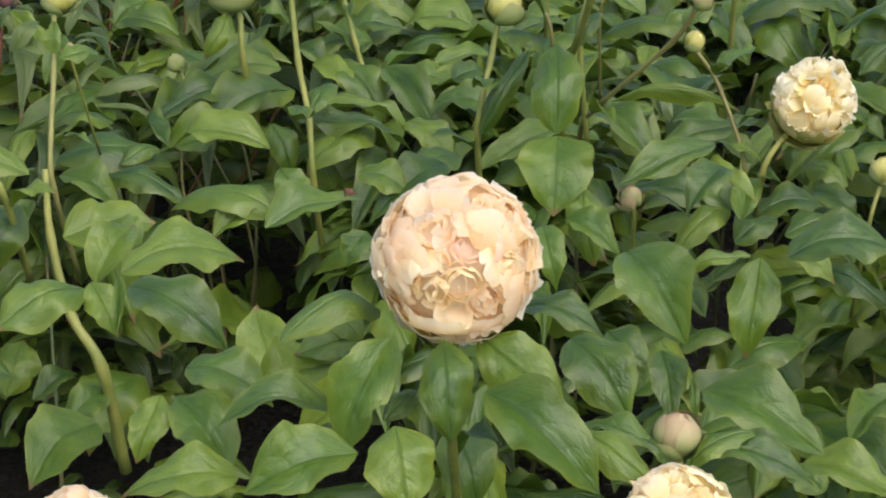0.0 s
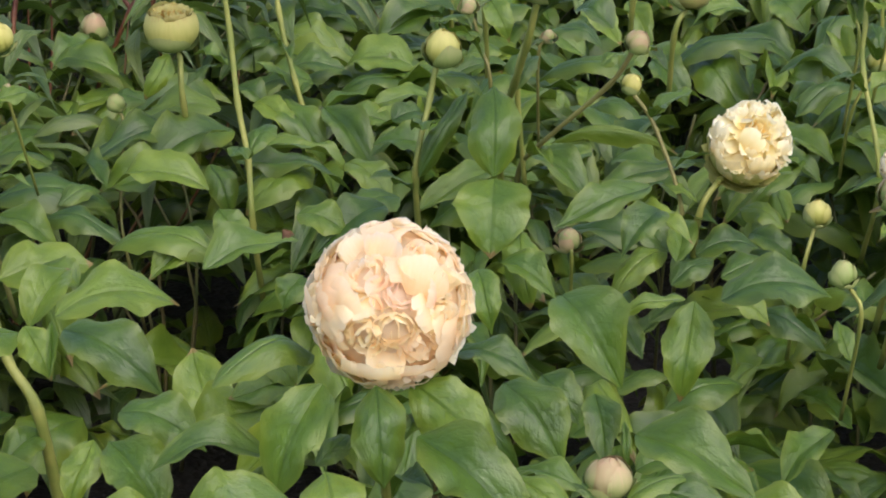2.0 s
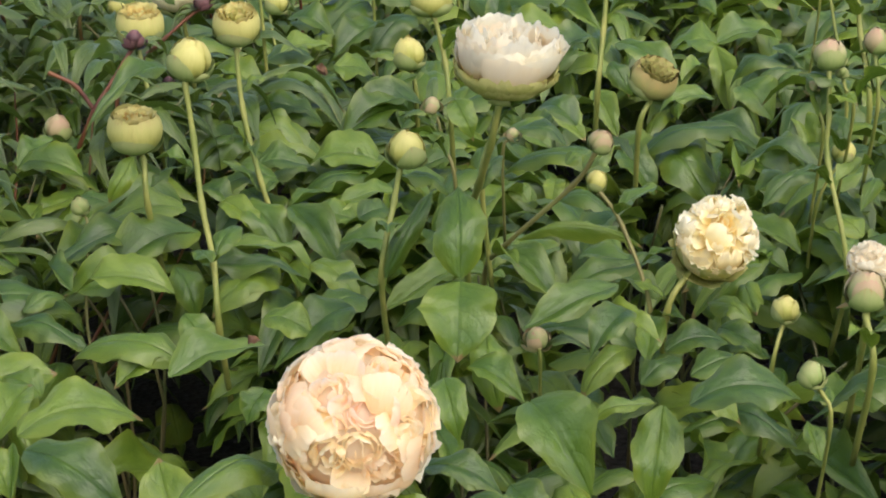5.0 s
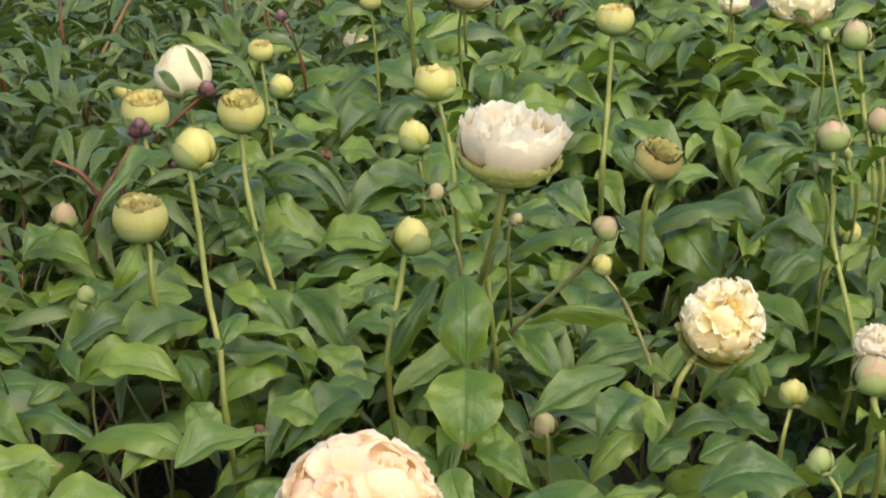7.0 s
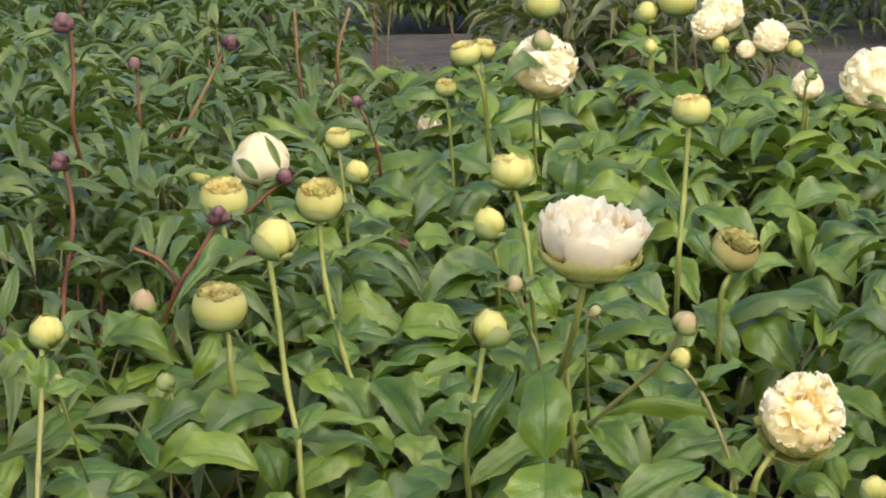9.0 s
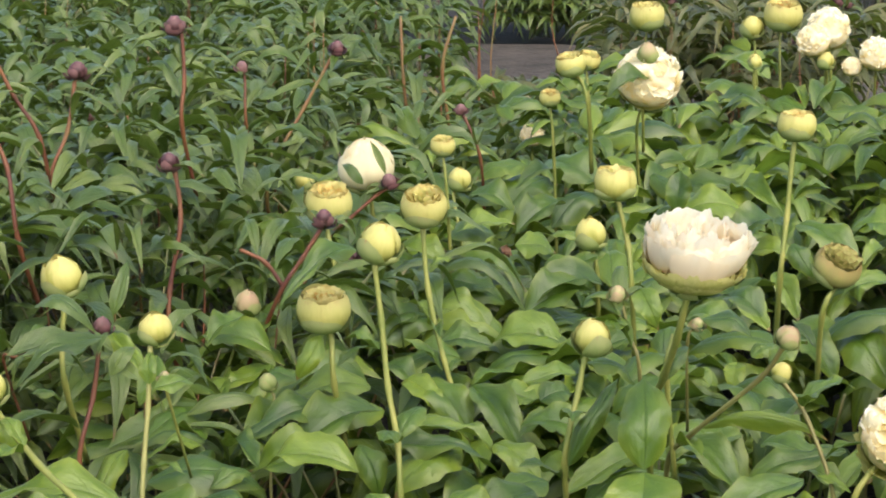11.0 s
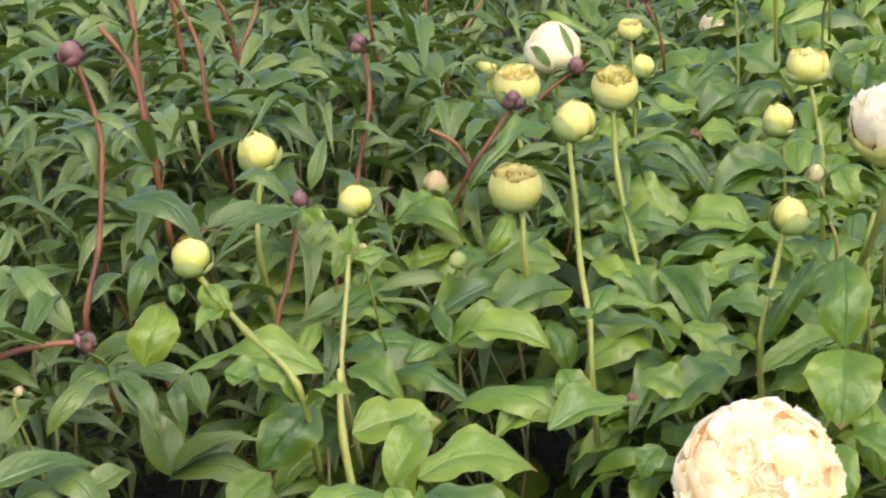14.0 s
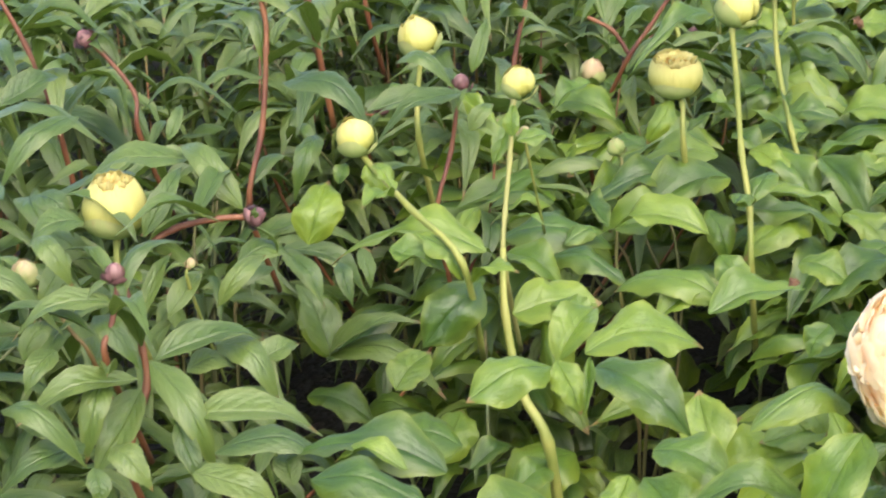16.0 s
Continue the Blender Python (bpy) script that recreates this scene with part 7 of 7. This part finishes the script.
slim_leaf(red_second, (-0.481, 1.928, 0.643), (-0.460, 1.953, 0.671), 0.019, (0.173, -0.795, 0.581), 11)
slim_leaf(red_second, (-0.452, 1.932, 0.637), (-0.484, 1.948, 0.649), 0.018, (0.101, -0.468, 0.878), 0)
slim_leaf(red_second, (-0.644, 1.797, 0.720), (-0.542, 1.768, 0.698), 0.039, (0.102, -0.336, 0.936), 1)
slim_leaf(red_second, (-0.613, 2.000, 0.638), (-0.543, 2.058, 0.652), 0.031, (0.088, -0.339, 0.937), 2)
slim_leaf(red_second, (-0.610, 1.794, 0.669), (-0.616, 1.733, 0.627), 0.024, (0.181, -0.571, 0.801), 3)
leaf(peony_side, (-0.716, 2.148, 0.270), (-0.625, 2.281, 0.322), 0.056, (0.121, -0.431, 0.894), 4)
leaf(peony_side, (-0.721, 2.166, 0.270), (-0.761, 2.228, 0.355), 0.056, (0.229, -0.731, 0.643), 6)
leaf(peony_side, (-0.400, 1.606, 0.592), (-0.445, 1.563, 0.542), 0.050, (0.192, -0.817, 0.544), 0)
leaf(peony_side, (-0.409, 1.673, 0.600), (-0.555, 1.654, 0.604), 0.053, (0.054, -0.207, 0.977), 1)
leaf(peony_side, (-0.344, 1.227, 0.584), (-0.467, 1.230, 0.596), 0.049, (0.086, -0.301, 0.950), 1)
leaf(peony_side, (-0.426, 1.157, 0.603), (-0.337, 1.155, 0.591), 0.044, (0.115, -0.405, 0.907), 0)
leaf(peony_side, (-0.366, 1.194, 0.597), (-0.422, 1.202, 0.601), 0.022, (0.055, -0.193, 0.980), 11)
leaf(peony_side, (-0.410, 1.568, 0.445), (-0.481, 1.565, 0.451), 0.051, (0.101, -0.417, 0.903), 0)
leaf(peony_side, (-0.710, 2.043, 0.270), (-0.620, 2.030, 0.252), 0.047, (0.125, -0.417, 0.900), 1)
leaf(peony_side, (-0.598, 1.714, 0.580), (-0.588, 1.760, 0.634), 0.047, (0.235, -0.756, 0.610), 0)
leaf(peony_side, (-0.408, 1.794, 0.678), (-0.410, 1.810, 0.707), 0.018, (0.173, -0.866, 0.469), 3)
leaf(peony_side, (-0.403, 1.794, 0.673), (-0.365, 1.814, 0.678), 0.024, (0.064, -0.341, 0.938), 4)
leaf(peony_side, (-0.544, 1.744, 0.657), (-0.520, 1.732, 0.632), 0.023, (0.213, -0.771, 0.600), 5)
leaf(peony_side, (-0.572, 1.741, 0.636), (-0.569, 1.759, 0.653), 0.016, (0.201, -0.680, 0.705), 6)
leaf(peony_side, (-0.519, 1.739, 0.420), (-0.494, 1.786, 0.447), 0.044, (0.139, -0.538, 0.831), 7)
leaf(peony_side, (-0.483, 1.597, 0.622), (-0.427, 1.586, 0.613), 0.039, (0.082, -0.324, 0.942), 8)
leaf(peony_inner, (-0.248, 2.139, 0.733), (-0.322, 2.040, 0.703), 0.03, (0.057, -0.348, 0.936), 1)
leaf(peony_inner, (-0.289, 2.131, 0.632), (-0.312, 2.100, 0.591), 0.027, (0.139, -0.831, 0.538), 10)
leaf(peony_inner, (-0.293, 2.445, 0.520), (-0.340, 2.411, 0.510), 0.041, (0.052, -0.341, 0.939), 11)
leaf(peony_inner, (-0.187, 2.488, 0.560), (-0.263, 2.434, 0.536), 0.047, (0.054, -0.476, 0.878), 0)
leaf(peony_inner, (-0.146, 2.338, 0.550), (-0.222, 2.316, 0.545), 0.051, (0.035, -0.343, 0.939), 1)
leaf(peony_inner, (-0.195, 2.545, 0.560), (-0.110, 2.504, 0.542), 0.049, (0.028, -0.348, 0.937), 2)
leaf(peony_inner, (-0.173, 2.367, 0.560), (-0.105, 2.368, 0.558), 0.052, (0.028, -0.345, 0.938), 3)
leaf(peony_inner, (-0.119, 2.593, 0.570), (-0.198, 2.610, 0.579), 0.062, (0.028, -0.351, 0.936), 4)
leaf(peony_inner, (-0.201, 2.860, 0.580), (-0.134, 2.892, 0.590), 0.052, (0.027, -0.356, 0.934), 5)
leaf(peony_inner, (-0.264, 2.671, 0.600), (-0.174, 2.639, 0.584), 0.044, (0.036, -0.352, 0.935), 6)
leaf(peony_inner, (-0.262, 2.782, 0.640), (-0.329, 2.749, 0.631), 0.037, (0.045, -0.356, 0.933), 7)
leaf(peony_inner, (-0.411, 2.324, 0.600), (-0.453, 2.275, 0.585), 0.033, (0.072, -0.341, 0.937), 8)
leaf(peony_inner, (-0.382, 2.334, 0.550), (-0.490, 2.350, 0.561), 0.058, (0.058, -0.276, 0.959), 9)
leaf(peony_inner, (-0.108, 3.322, 0.600), (-0.189, 3.295, 0.591), 0.060, (0.022, -0.362, 0.932), 10)
leaf(peony_inner, (-0.066, 3.327, 0.580), (-0.146, 3.256, 0.525), 0.084, (0.030, -0.631, 0.775), 0)
leaf(peony_inner, (0.017, 3.202, 0.580), (-0.056, 3.128, 0.538), 0.056, (0.011, -0.497, 0.868), 0)
leaf(peony_inner, (0.012, 3.298, 0.580), (-0.077, 3.351, 0.612), 0.081, (0.013, -0.503, 0.864), 1)
leaf(peony_inner, (-0.032, 3.115, 0.580), (-0.111, 3.044, 0.554), 0.052, (0.014, -0.358, 0.934), 2)
leaf(peony_inner, (-0.177, 2.827, 0.600), (-0.101, 2.852, 0.605), 0.049, (0.015, -0.225, 0.974), 3)
leaf(peony_inner, (-0.099, 2.818, 0.580), (-0.038, 2.812, 0.577), 0.062, (0.015, -0.355, 0.935), 4)
leaf(peony_inner, (-0.007, 2.775, 0.600), (-0.048, 2.792, 0.607), 0.022, (0.010, -0.357, 0.934), 5)
leaf(peony_inner, (0.029, 2.633, 0.570), (-0.086, 2.573, 0.549), 0.068, (0.011, -0.351, 0.936), 6)
leaf(peony_inner, (-0.021, 2.628, 0.580), (0.023, 2.673, 0.605), 0.036, (0.009, -0.489, 0.872), 7)
leaf(peony_inner, (-0.171, 2.733, 0.580), (-0.093, 2.708, 0.568), 0.046, (0.024, -0.353, 0.935), 8)
leaf(peony_inner, (-0.016, 2.396, 0.550), (-0.116, 2.401, 0.554), 0.065, (0.017, -0.346, 0.938), 9)
leaf(peony_inner, (-0.016, 2.379, 0.540), (-0.121, 2.350, 0.533), 0.046, (0.014, -0.280, 0.960), 10)
leaf(peony_inner, (-0.189, 3.168, 0.580), (-0.114, 3.130, 0.564), 0.055, (0.023, -0.359, 0.933), 11)
leaf(peony_back, (0.024, 3.803, 0.580), (0.053, 3.758, 0.527), 0.068, (0.003, -0.759, 0.651), 0)
leaf(peony_back, (0.152, 3.053, 0.580), (0.253, 3.069, 0.592), 0.071, (-0.025, -0.497, 0.868), 1)
leaf(peony_back, (0.142, 3.007, 0.590), (0.149, 3.036, 0.655), 0.040, (-0.029, -0.909, 0.416), 2)
leaf(peony_back, (0.190, 3.431, 0.580), (0.273, 3.458, 0.592), 0.068, (-0.019, -0.363, 0.932), 3)
leaf(peony_back, (0.221, 3.277, 0.580), (0.320, 3.326, 0.602), 0.061, (-0.024, -0.362, 0.932), 4)
leaf(peony_back, (0.091, 3.491, 0.580), (0.174, 3.502, 0.585), 0.068, (-0.009, -0.364, 0.931), 5)
leaf(peony_back, (0.228, 2.902, 0.570), (0.297, 2.967, 0.597), 0.055, (-0.026, -0.357, 0.934), 6)
leaf(peony_back, (0.378, 3.485, 0.580), (0.406, 3.428, 0.496), 0.055, (-0.083, -0.839, 0.537), 7)
leaf(peony_back, (0.445, 3.588, 0.560), (0.488, 3.525, 0.494), 0.063, (-0.088, -0.747, 0.659), 8)
leaf(peony_back, (0.426, 3.513, 0.600), (0.510, 3.454, 0.581), 0.053, (-0.044, -0.362, 0.931), 9)
leaf(peony_back, (0.641, 3.582, 0.580), (0.541, 3.583, 0.575), 0.068, (-0.055, -0.361, 0.931), 10)
leaf(peony_back, (0.641, 3.313, 0.580), (0.484, 3.275, 0.561), 0.081, (-0.045, -0.290, 0.956), 1)
leaf(peony_back, (0.647, 3.263, 0.580), (0.580, 3.215, 0.546), 0.041, (-0.086, -0.492, 0.866), 0)
leaf(peony_back, (0.491, 3.028, 0.570), (0.411, 3.035, 0.569), 0.072, (-0.047, -0.355, 0.934), 1)
leaf(peony_back, (0.483, 3.029, 0.570), (0.593, 3.047, 0.584), 0.069, (-0.057, -0.354, 0.933), 2)
leaf(peony_back, (0.484, 3.008, 0.570), (0.503, 2.958, 0.476), 0.044, (-0.132, -0.887, 0.442), 3)
leaf(peony_back, (0.333, 3.036, 0.570), (0.426, 2.938, 0.521), 0.057, (-0.054, -0.489, 0.870), 1)
leaf(peony_back, (0.312, 2.898, 0.570), (0.340, 2.861, 0.533), 0.034, (-0.071, -0.732, 0.677), 5)
leaf(peony_back, (0.409, 2.818, 0.560), (0.453, 2.866, 0.572), 0.026, (-0.030, -0.223, 0.974), 6)
leaf(peony_mid, (0.030, 2.499, 0.520), (0.102, 2.525, 0.528), 0.040, (-0.002, -0.282, 0.959), 7)
leaf(peony_mid, (0.167, 2.052, 0.715), (0.207, 2.010, 0.685), 0.034, (-0.041, -0.609, 0.792), 3)
leaf(peony_mid, (0.067, 1.959, 0.740), (0.087, 1.928, 0.708), 0.028, (-0.010, -0.724, 0.690), 9)
leaf(peony_mid, (0.130, 1.901, 0.725), (0.178, 1.886, 0.721), 0.033, (-0.016, -0.283, 0.959), 10)
leaf(peony_mid, (0.192, 1.947, 0.717), (0.153, 1.978, 0.732), 0.036, (-0.030, -0.483, 0.875), 11)
leaf(peony_mid, (0.174, 1.842, 0.706), (0.203, 1.859, 0.714), 0.021, (-0.026, -0.345, 0.938), 0)
leaf(peony_mid, (0.353, 2.576, 0.530), (0.413, 2.492, 0.474), 0.069, (-0.079, -0.596, 0.799), 0)
leaf(peony_mid, (0.293, 2.549, 0.530), (0.337, 2.489, 0.488), 0.048, (-0.063, -0.598, 0.799), 2)
leaf(peony_mid, (0.279, 2.803, 0.550), (0.312, 2.745, 0.493), 0.038, (-0.064, -0.724, 0.687), 3)
leaf(peony_mid, (-0.045, 2.225, 0.530), (-0.099, 2.241, 0.540), 0.045, (0.026, -0.468, 0.883), 4)
leaf(peony_right, (0.606, 2.884, 0.570), (0.501, 2.870, 0.558), 0.066, (-0.062, -0.351, 0.934), 5)
leaf(peony_right, (0.490, 2.786, 0.560), (0.530, 2.734, 0.525), 0.065, (-0.102, -0.608, 0.787), 6)
leaf(peony_right, (0.549, 2.876, 0.600), (0.588, 2.816, 0.580), 0.029, (-0.064, -0.352, 0.934), 7)
leaf(peony_right, (0.419, 2.594, 0.560), (0.486, 2.531, 0.531), 0.048, (-0.075, -0.476, 0.876), 3)
leaf(peony_right, (0.434, 2.648, 0.570), (0.349, 2.628, 0.563), 0.036, (-0.029, -0.221, 0.975), 9)
leaf(peony_right, (0.466, 2.570, 0.550), (0.311, 2.539, 0.535), 0.053, (-0.037, -0.282, 0.959), 10)
leaf(peony_right, (0.513, 2.305, 0.570), (0.425, 2.343, 0.575), 0.046, (-0.039, -0.216, 0.976), 11)
leaf(peony_right, (0.511, 2.293, 0.570), (0.434, 2.241, 0.546), 0.036, (-0.063, -0.339, 0.939), 0)
leaf(peony_right, (0.507, 2.258, 0.580), (0.569, 2.200, 0.564), 0.044, (-0.074, -0.337, 0.939), 1)
leaf(peony_right, (0.569, 2.525, 0.580), (0.616, 2.489, 0.561), 0.049, (-0.130, -0.598, 0.791), 2)
leaf(peony_right, (0.529, 2.572, 0.580), (0.558, 2.500, 0.512), 0.033, (-0.139, -0.709, 0.691), 3)
leaf(peony_right, (0.522, 2.320, 0.580), (0.604, 2.333, 0.587), 0.039, (-0.048, -0.215, 0.975), 4)
leaf(peony_right, (0.518, 2.070, 0.560), (0.481, 2.107, 0.575), 0.036, (-0.099, -0.458, 0.883), 5)
leaf(peony_far, (0.034, 3.031, 0.768), (0.102, 3.079, 0.796), 0.036, (-0.004, -0.514, 0.858), 6)
leaf(peony_far, (-0.015, 3.939, 0.580), (-0.118, 3.864, 0.552), 0.087, (0.010, -0.366, 0.931), 7)
leaf(peony_far, (0.006, 3.820, 0.580), (0.026, 3.786, 0.526), 0.042, (0.006, -0.850, 0.526), 8)
leaf(peony_far, (0.089, 4.074, 0.580), (0.183, 4.004, 0.553), 0.066, (-0.008, -0.367, 0.930), 9)
leaf(peony_far, (0.335, 4.072, 0.600), (0.231, 4.159, 0.625), 0.067, (-0.017, -0.299, 0.954), 10)
leaf(peony_far, (0.389, 4.355, 0.600), (0.274, 4.419, 0.618), 0.085, (-0.020, -0.300, 0.954), 11)
leaf(peony_far, (0.274, 4.030, 0.580), (0.193, 3.927, 0.538), 0.060, (-0.017, -0.366, 0.931), 0)
leaf(peony_far, (0.076, 3.935, 0.580), (0.143, 3.790, 0.496), 0.055, (-0.009, -0.505, 0.863), 1)
leaf(peony_far, (0.430, 3.728, 0.580), (0.557, 3.701, 0.577), 0.076, (-0.028, -0.228, 0.973), 2)
leaf(peony_far, (0.579, 4.053, 0.580), (0.632, 3.974, 0.521), 0.071, (-0.090, -0.638, 0.765), 3)
leaf(peony_far, (0.488, 4.021, 0.580), (0.569, 4.047, 0.594), 0.072, (-0.044, -0.365, 0.930), 4)
leaf(peony_far, (0.575, 3.688, 0.570), (0.677, 3.645, 0.555), 0.081, (-0.080, -0.498, 0.863), 5)
leaf(peony_far, (0.595, 3.913, 0.580), (0.696, 3.899, 0.581), 0.071, (-0.045, -0.294, 0.955), 6)
leaf(peony_far, (0.663, 3.813, 0.580), (0.733, 3.857, 0.602), 0.048, (-0.062, -0.362, 0.930), 7)
leaf(peony_far, (0.381, 4.210, 0.580), (0.426, 4.132, 0.517), 0.063, (-0.056, -0.644, 0.763), 8)
leaf(peony_far, (0.547, 4.231, 0.600), (0.475, 4.211, 0.589), 0.069, (-0.041, -0.367, 0.929), 9)
leaf(peony_far, (0.192, 3.454, 0.580), (0.274, 3.485, 0.594), 0.070, (-0.020, -0.362, 0.932), 10)
leaf(peony_inner, (-0.242, 2.207, 0.550), (-0.354, 2.160, 0.539), 0.049, (0.046, -0.337, 0.940), 1)
leaf(peony_inner, (-0.223, 2.153, 0.540), (-0.321, 2.084, 0.516), 0.056, (0.050, -0.397, 0.917), 2)
leaf(peony_inner, (-0.281, 2.147, 0.540), (-0.386, 2.073, 0.520), 0.047, (0.052, -0.333, 0.941), 1)
leaf(peony_inner, (-0.245, 2.059, 0.500), (-0.366, 2.052, 0.504), 0.062, (0.048, -0.329, 0.943), 2)
leaf(peony_inner, (-0.218, 2.508, 0.560), (-0.110, 2.478, 0.547), 0.054, (0.022, -0.347, 0.938), 1)
leaf(peony_inner, (-0.189, 2.477, 0.550), (-0.110, 2.417, 0.526), 0.051, (0.021, -0.345, 0.938), 4)
leaf(peony_inner, (-0.193, 2.624, 0.570), (-0.104, 2.604, 0.561), 0.064, (0.020, -0.350, 0.936), 5)
leaf(peony_inner, (-0.210, 2.508, 0.560), (-0.272, 2.439, 0.526), 0.050, (0.046, -0.476, 0.878), 6)
leaf(peony_inner, (-0.383, 2.353, 0.530), (-0.432, 2.272, 0.493), 0.052, (0.081, -0.462, 0.883), 7)
leaf(peony_inner, (-0.426, 2.373, 0.560), (-0.390, 2.425, 0.577), 0.039, (0.058, -0.343, 0.938), 8)
leaf(peony_inner, (-0.207, 2.267, 0.540), (-0.155, 2.221, 0.514), 0.036, (0.037, -0.466, 0.884), 9)
leaf(peony_inner, (-0.331, 2.220, 0.550), (-0.375, 2.235, 0.558), 0.041, (0.053, -0.338, 0.940), 10)
leaf(peony_inner, (-0.231, 2.302, 0.550), (-0.193, 2.272, 0.532), 0.033, (0.043, -0.469, 0.882), 11)
leaf(peony_mid, (-0.183, 2.269, 0.540), (-0.118, 2.207, 0.492), 0.048, (0.039, -0.587, 0.809), 1)
leaf(peony_mid, (-0.124, 2.253, 0.540), (-0.050, 2.166, 0.475), 0.048, (0.022, -0.585, 0.811), 3)
leaf(peony_mid, (0.017, 2.600, 0.570), (-0.079, 2.556, 0.554), 0.068, (0.004, -0.350, 0.937), 2)
leaf(peony_mid, (0.000, 2.281, 0.550), (-0.068, 2.256, 0.543), 0.041, (0.004, -0.279, 0.960), 3)
leaf(peony_mid, (-0.206, 2.054, 0.530), (-0.079, 2.046, 0.526), 0.034, (0.015, -0.213, 0.977), 4)
leaf(peony_mid, (-0.125, 2.063, 0.520), (-0.191, 2.018, 0.506), 0.053, (0.025, -0.332, 0.943), 5)
leaf(peony_mid, (0.008, 2.117, 0.530), (-0.060, 2.130, 0.537), 0.048, (0.005, -0.463, 0.886), 6)
leaf(peony_mid, (-0.096, 2.393, 0.550), (-0.032, 2.420, 0.559), 0.051, (0.009, -0.346, 0.938), 7)
leaf(peony_mid, (-0.004, 2.391, 0.550), (-0.068, 2.368, 0.542), 0.049, (0.005, -0.345, 0.939), 8)
leaf(peony_mid, (-0.041, 2.196, 0.540), (-0.003, 2.214, 0.549), 0.039, (0.004, -0.468, 0.884), 9)
leaf(peony_mid, (0.099, 2.302, 0.540), (0.045, 2.258, 0.516), 0.043, (-0.015, -0.469, 0.883), 10)
leaf(peony_mid, (0.195, 2.444, 0.560), (0.132, 2.478, 0.571), 0.052, (-0.023, -0.347, 0.937), 11)
leaf(peony_mid, (-0.024, 1.983, 0.520), (-0.077, 1.958, 0.508), 0.044, (0.011, -0.453, 0.891), 0)
leaf(peony_mid, (-0.128, 1.920, 0.520), (-0.074, 1.903, 0.510), 0.043, (0.023, -0.450, 0.893), 1)
slim_leaf(red_third, (-0.262, 2.557, 0.735), (-0.284, 2.574, 0.779), 0.010, (0.115, -0.907, 0.404), 2)
slim_leaf(red_third, (-0.291, 2.550, 0.722), (-0.322, 2.564, 0.750), 0.015, (0.118, -0.837, 0.534), 3)
dry_leaf(peony_inner, (-0.086, 2.373, 0.669), (-0.099, 2.381, 0.682), 0.010, (0.050, -0.826, 0.562), 4)
dry_leaf(peony_inner, (-0.097, 2.374, 0.675), (-0.083, 2.372, 0.673), 0.010, (0.037, -0.618, 0.785), 5)
dry_leaf(peony_mid, (-0.131, 1.777, 0.544), (-0.119, 1.783, 0.548), 0.010, (0.050, -0.574, 0.817), 6)
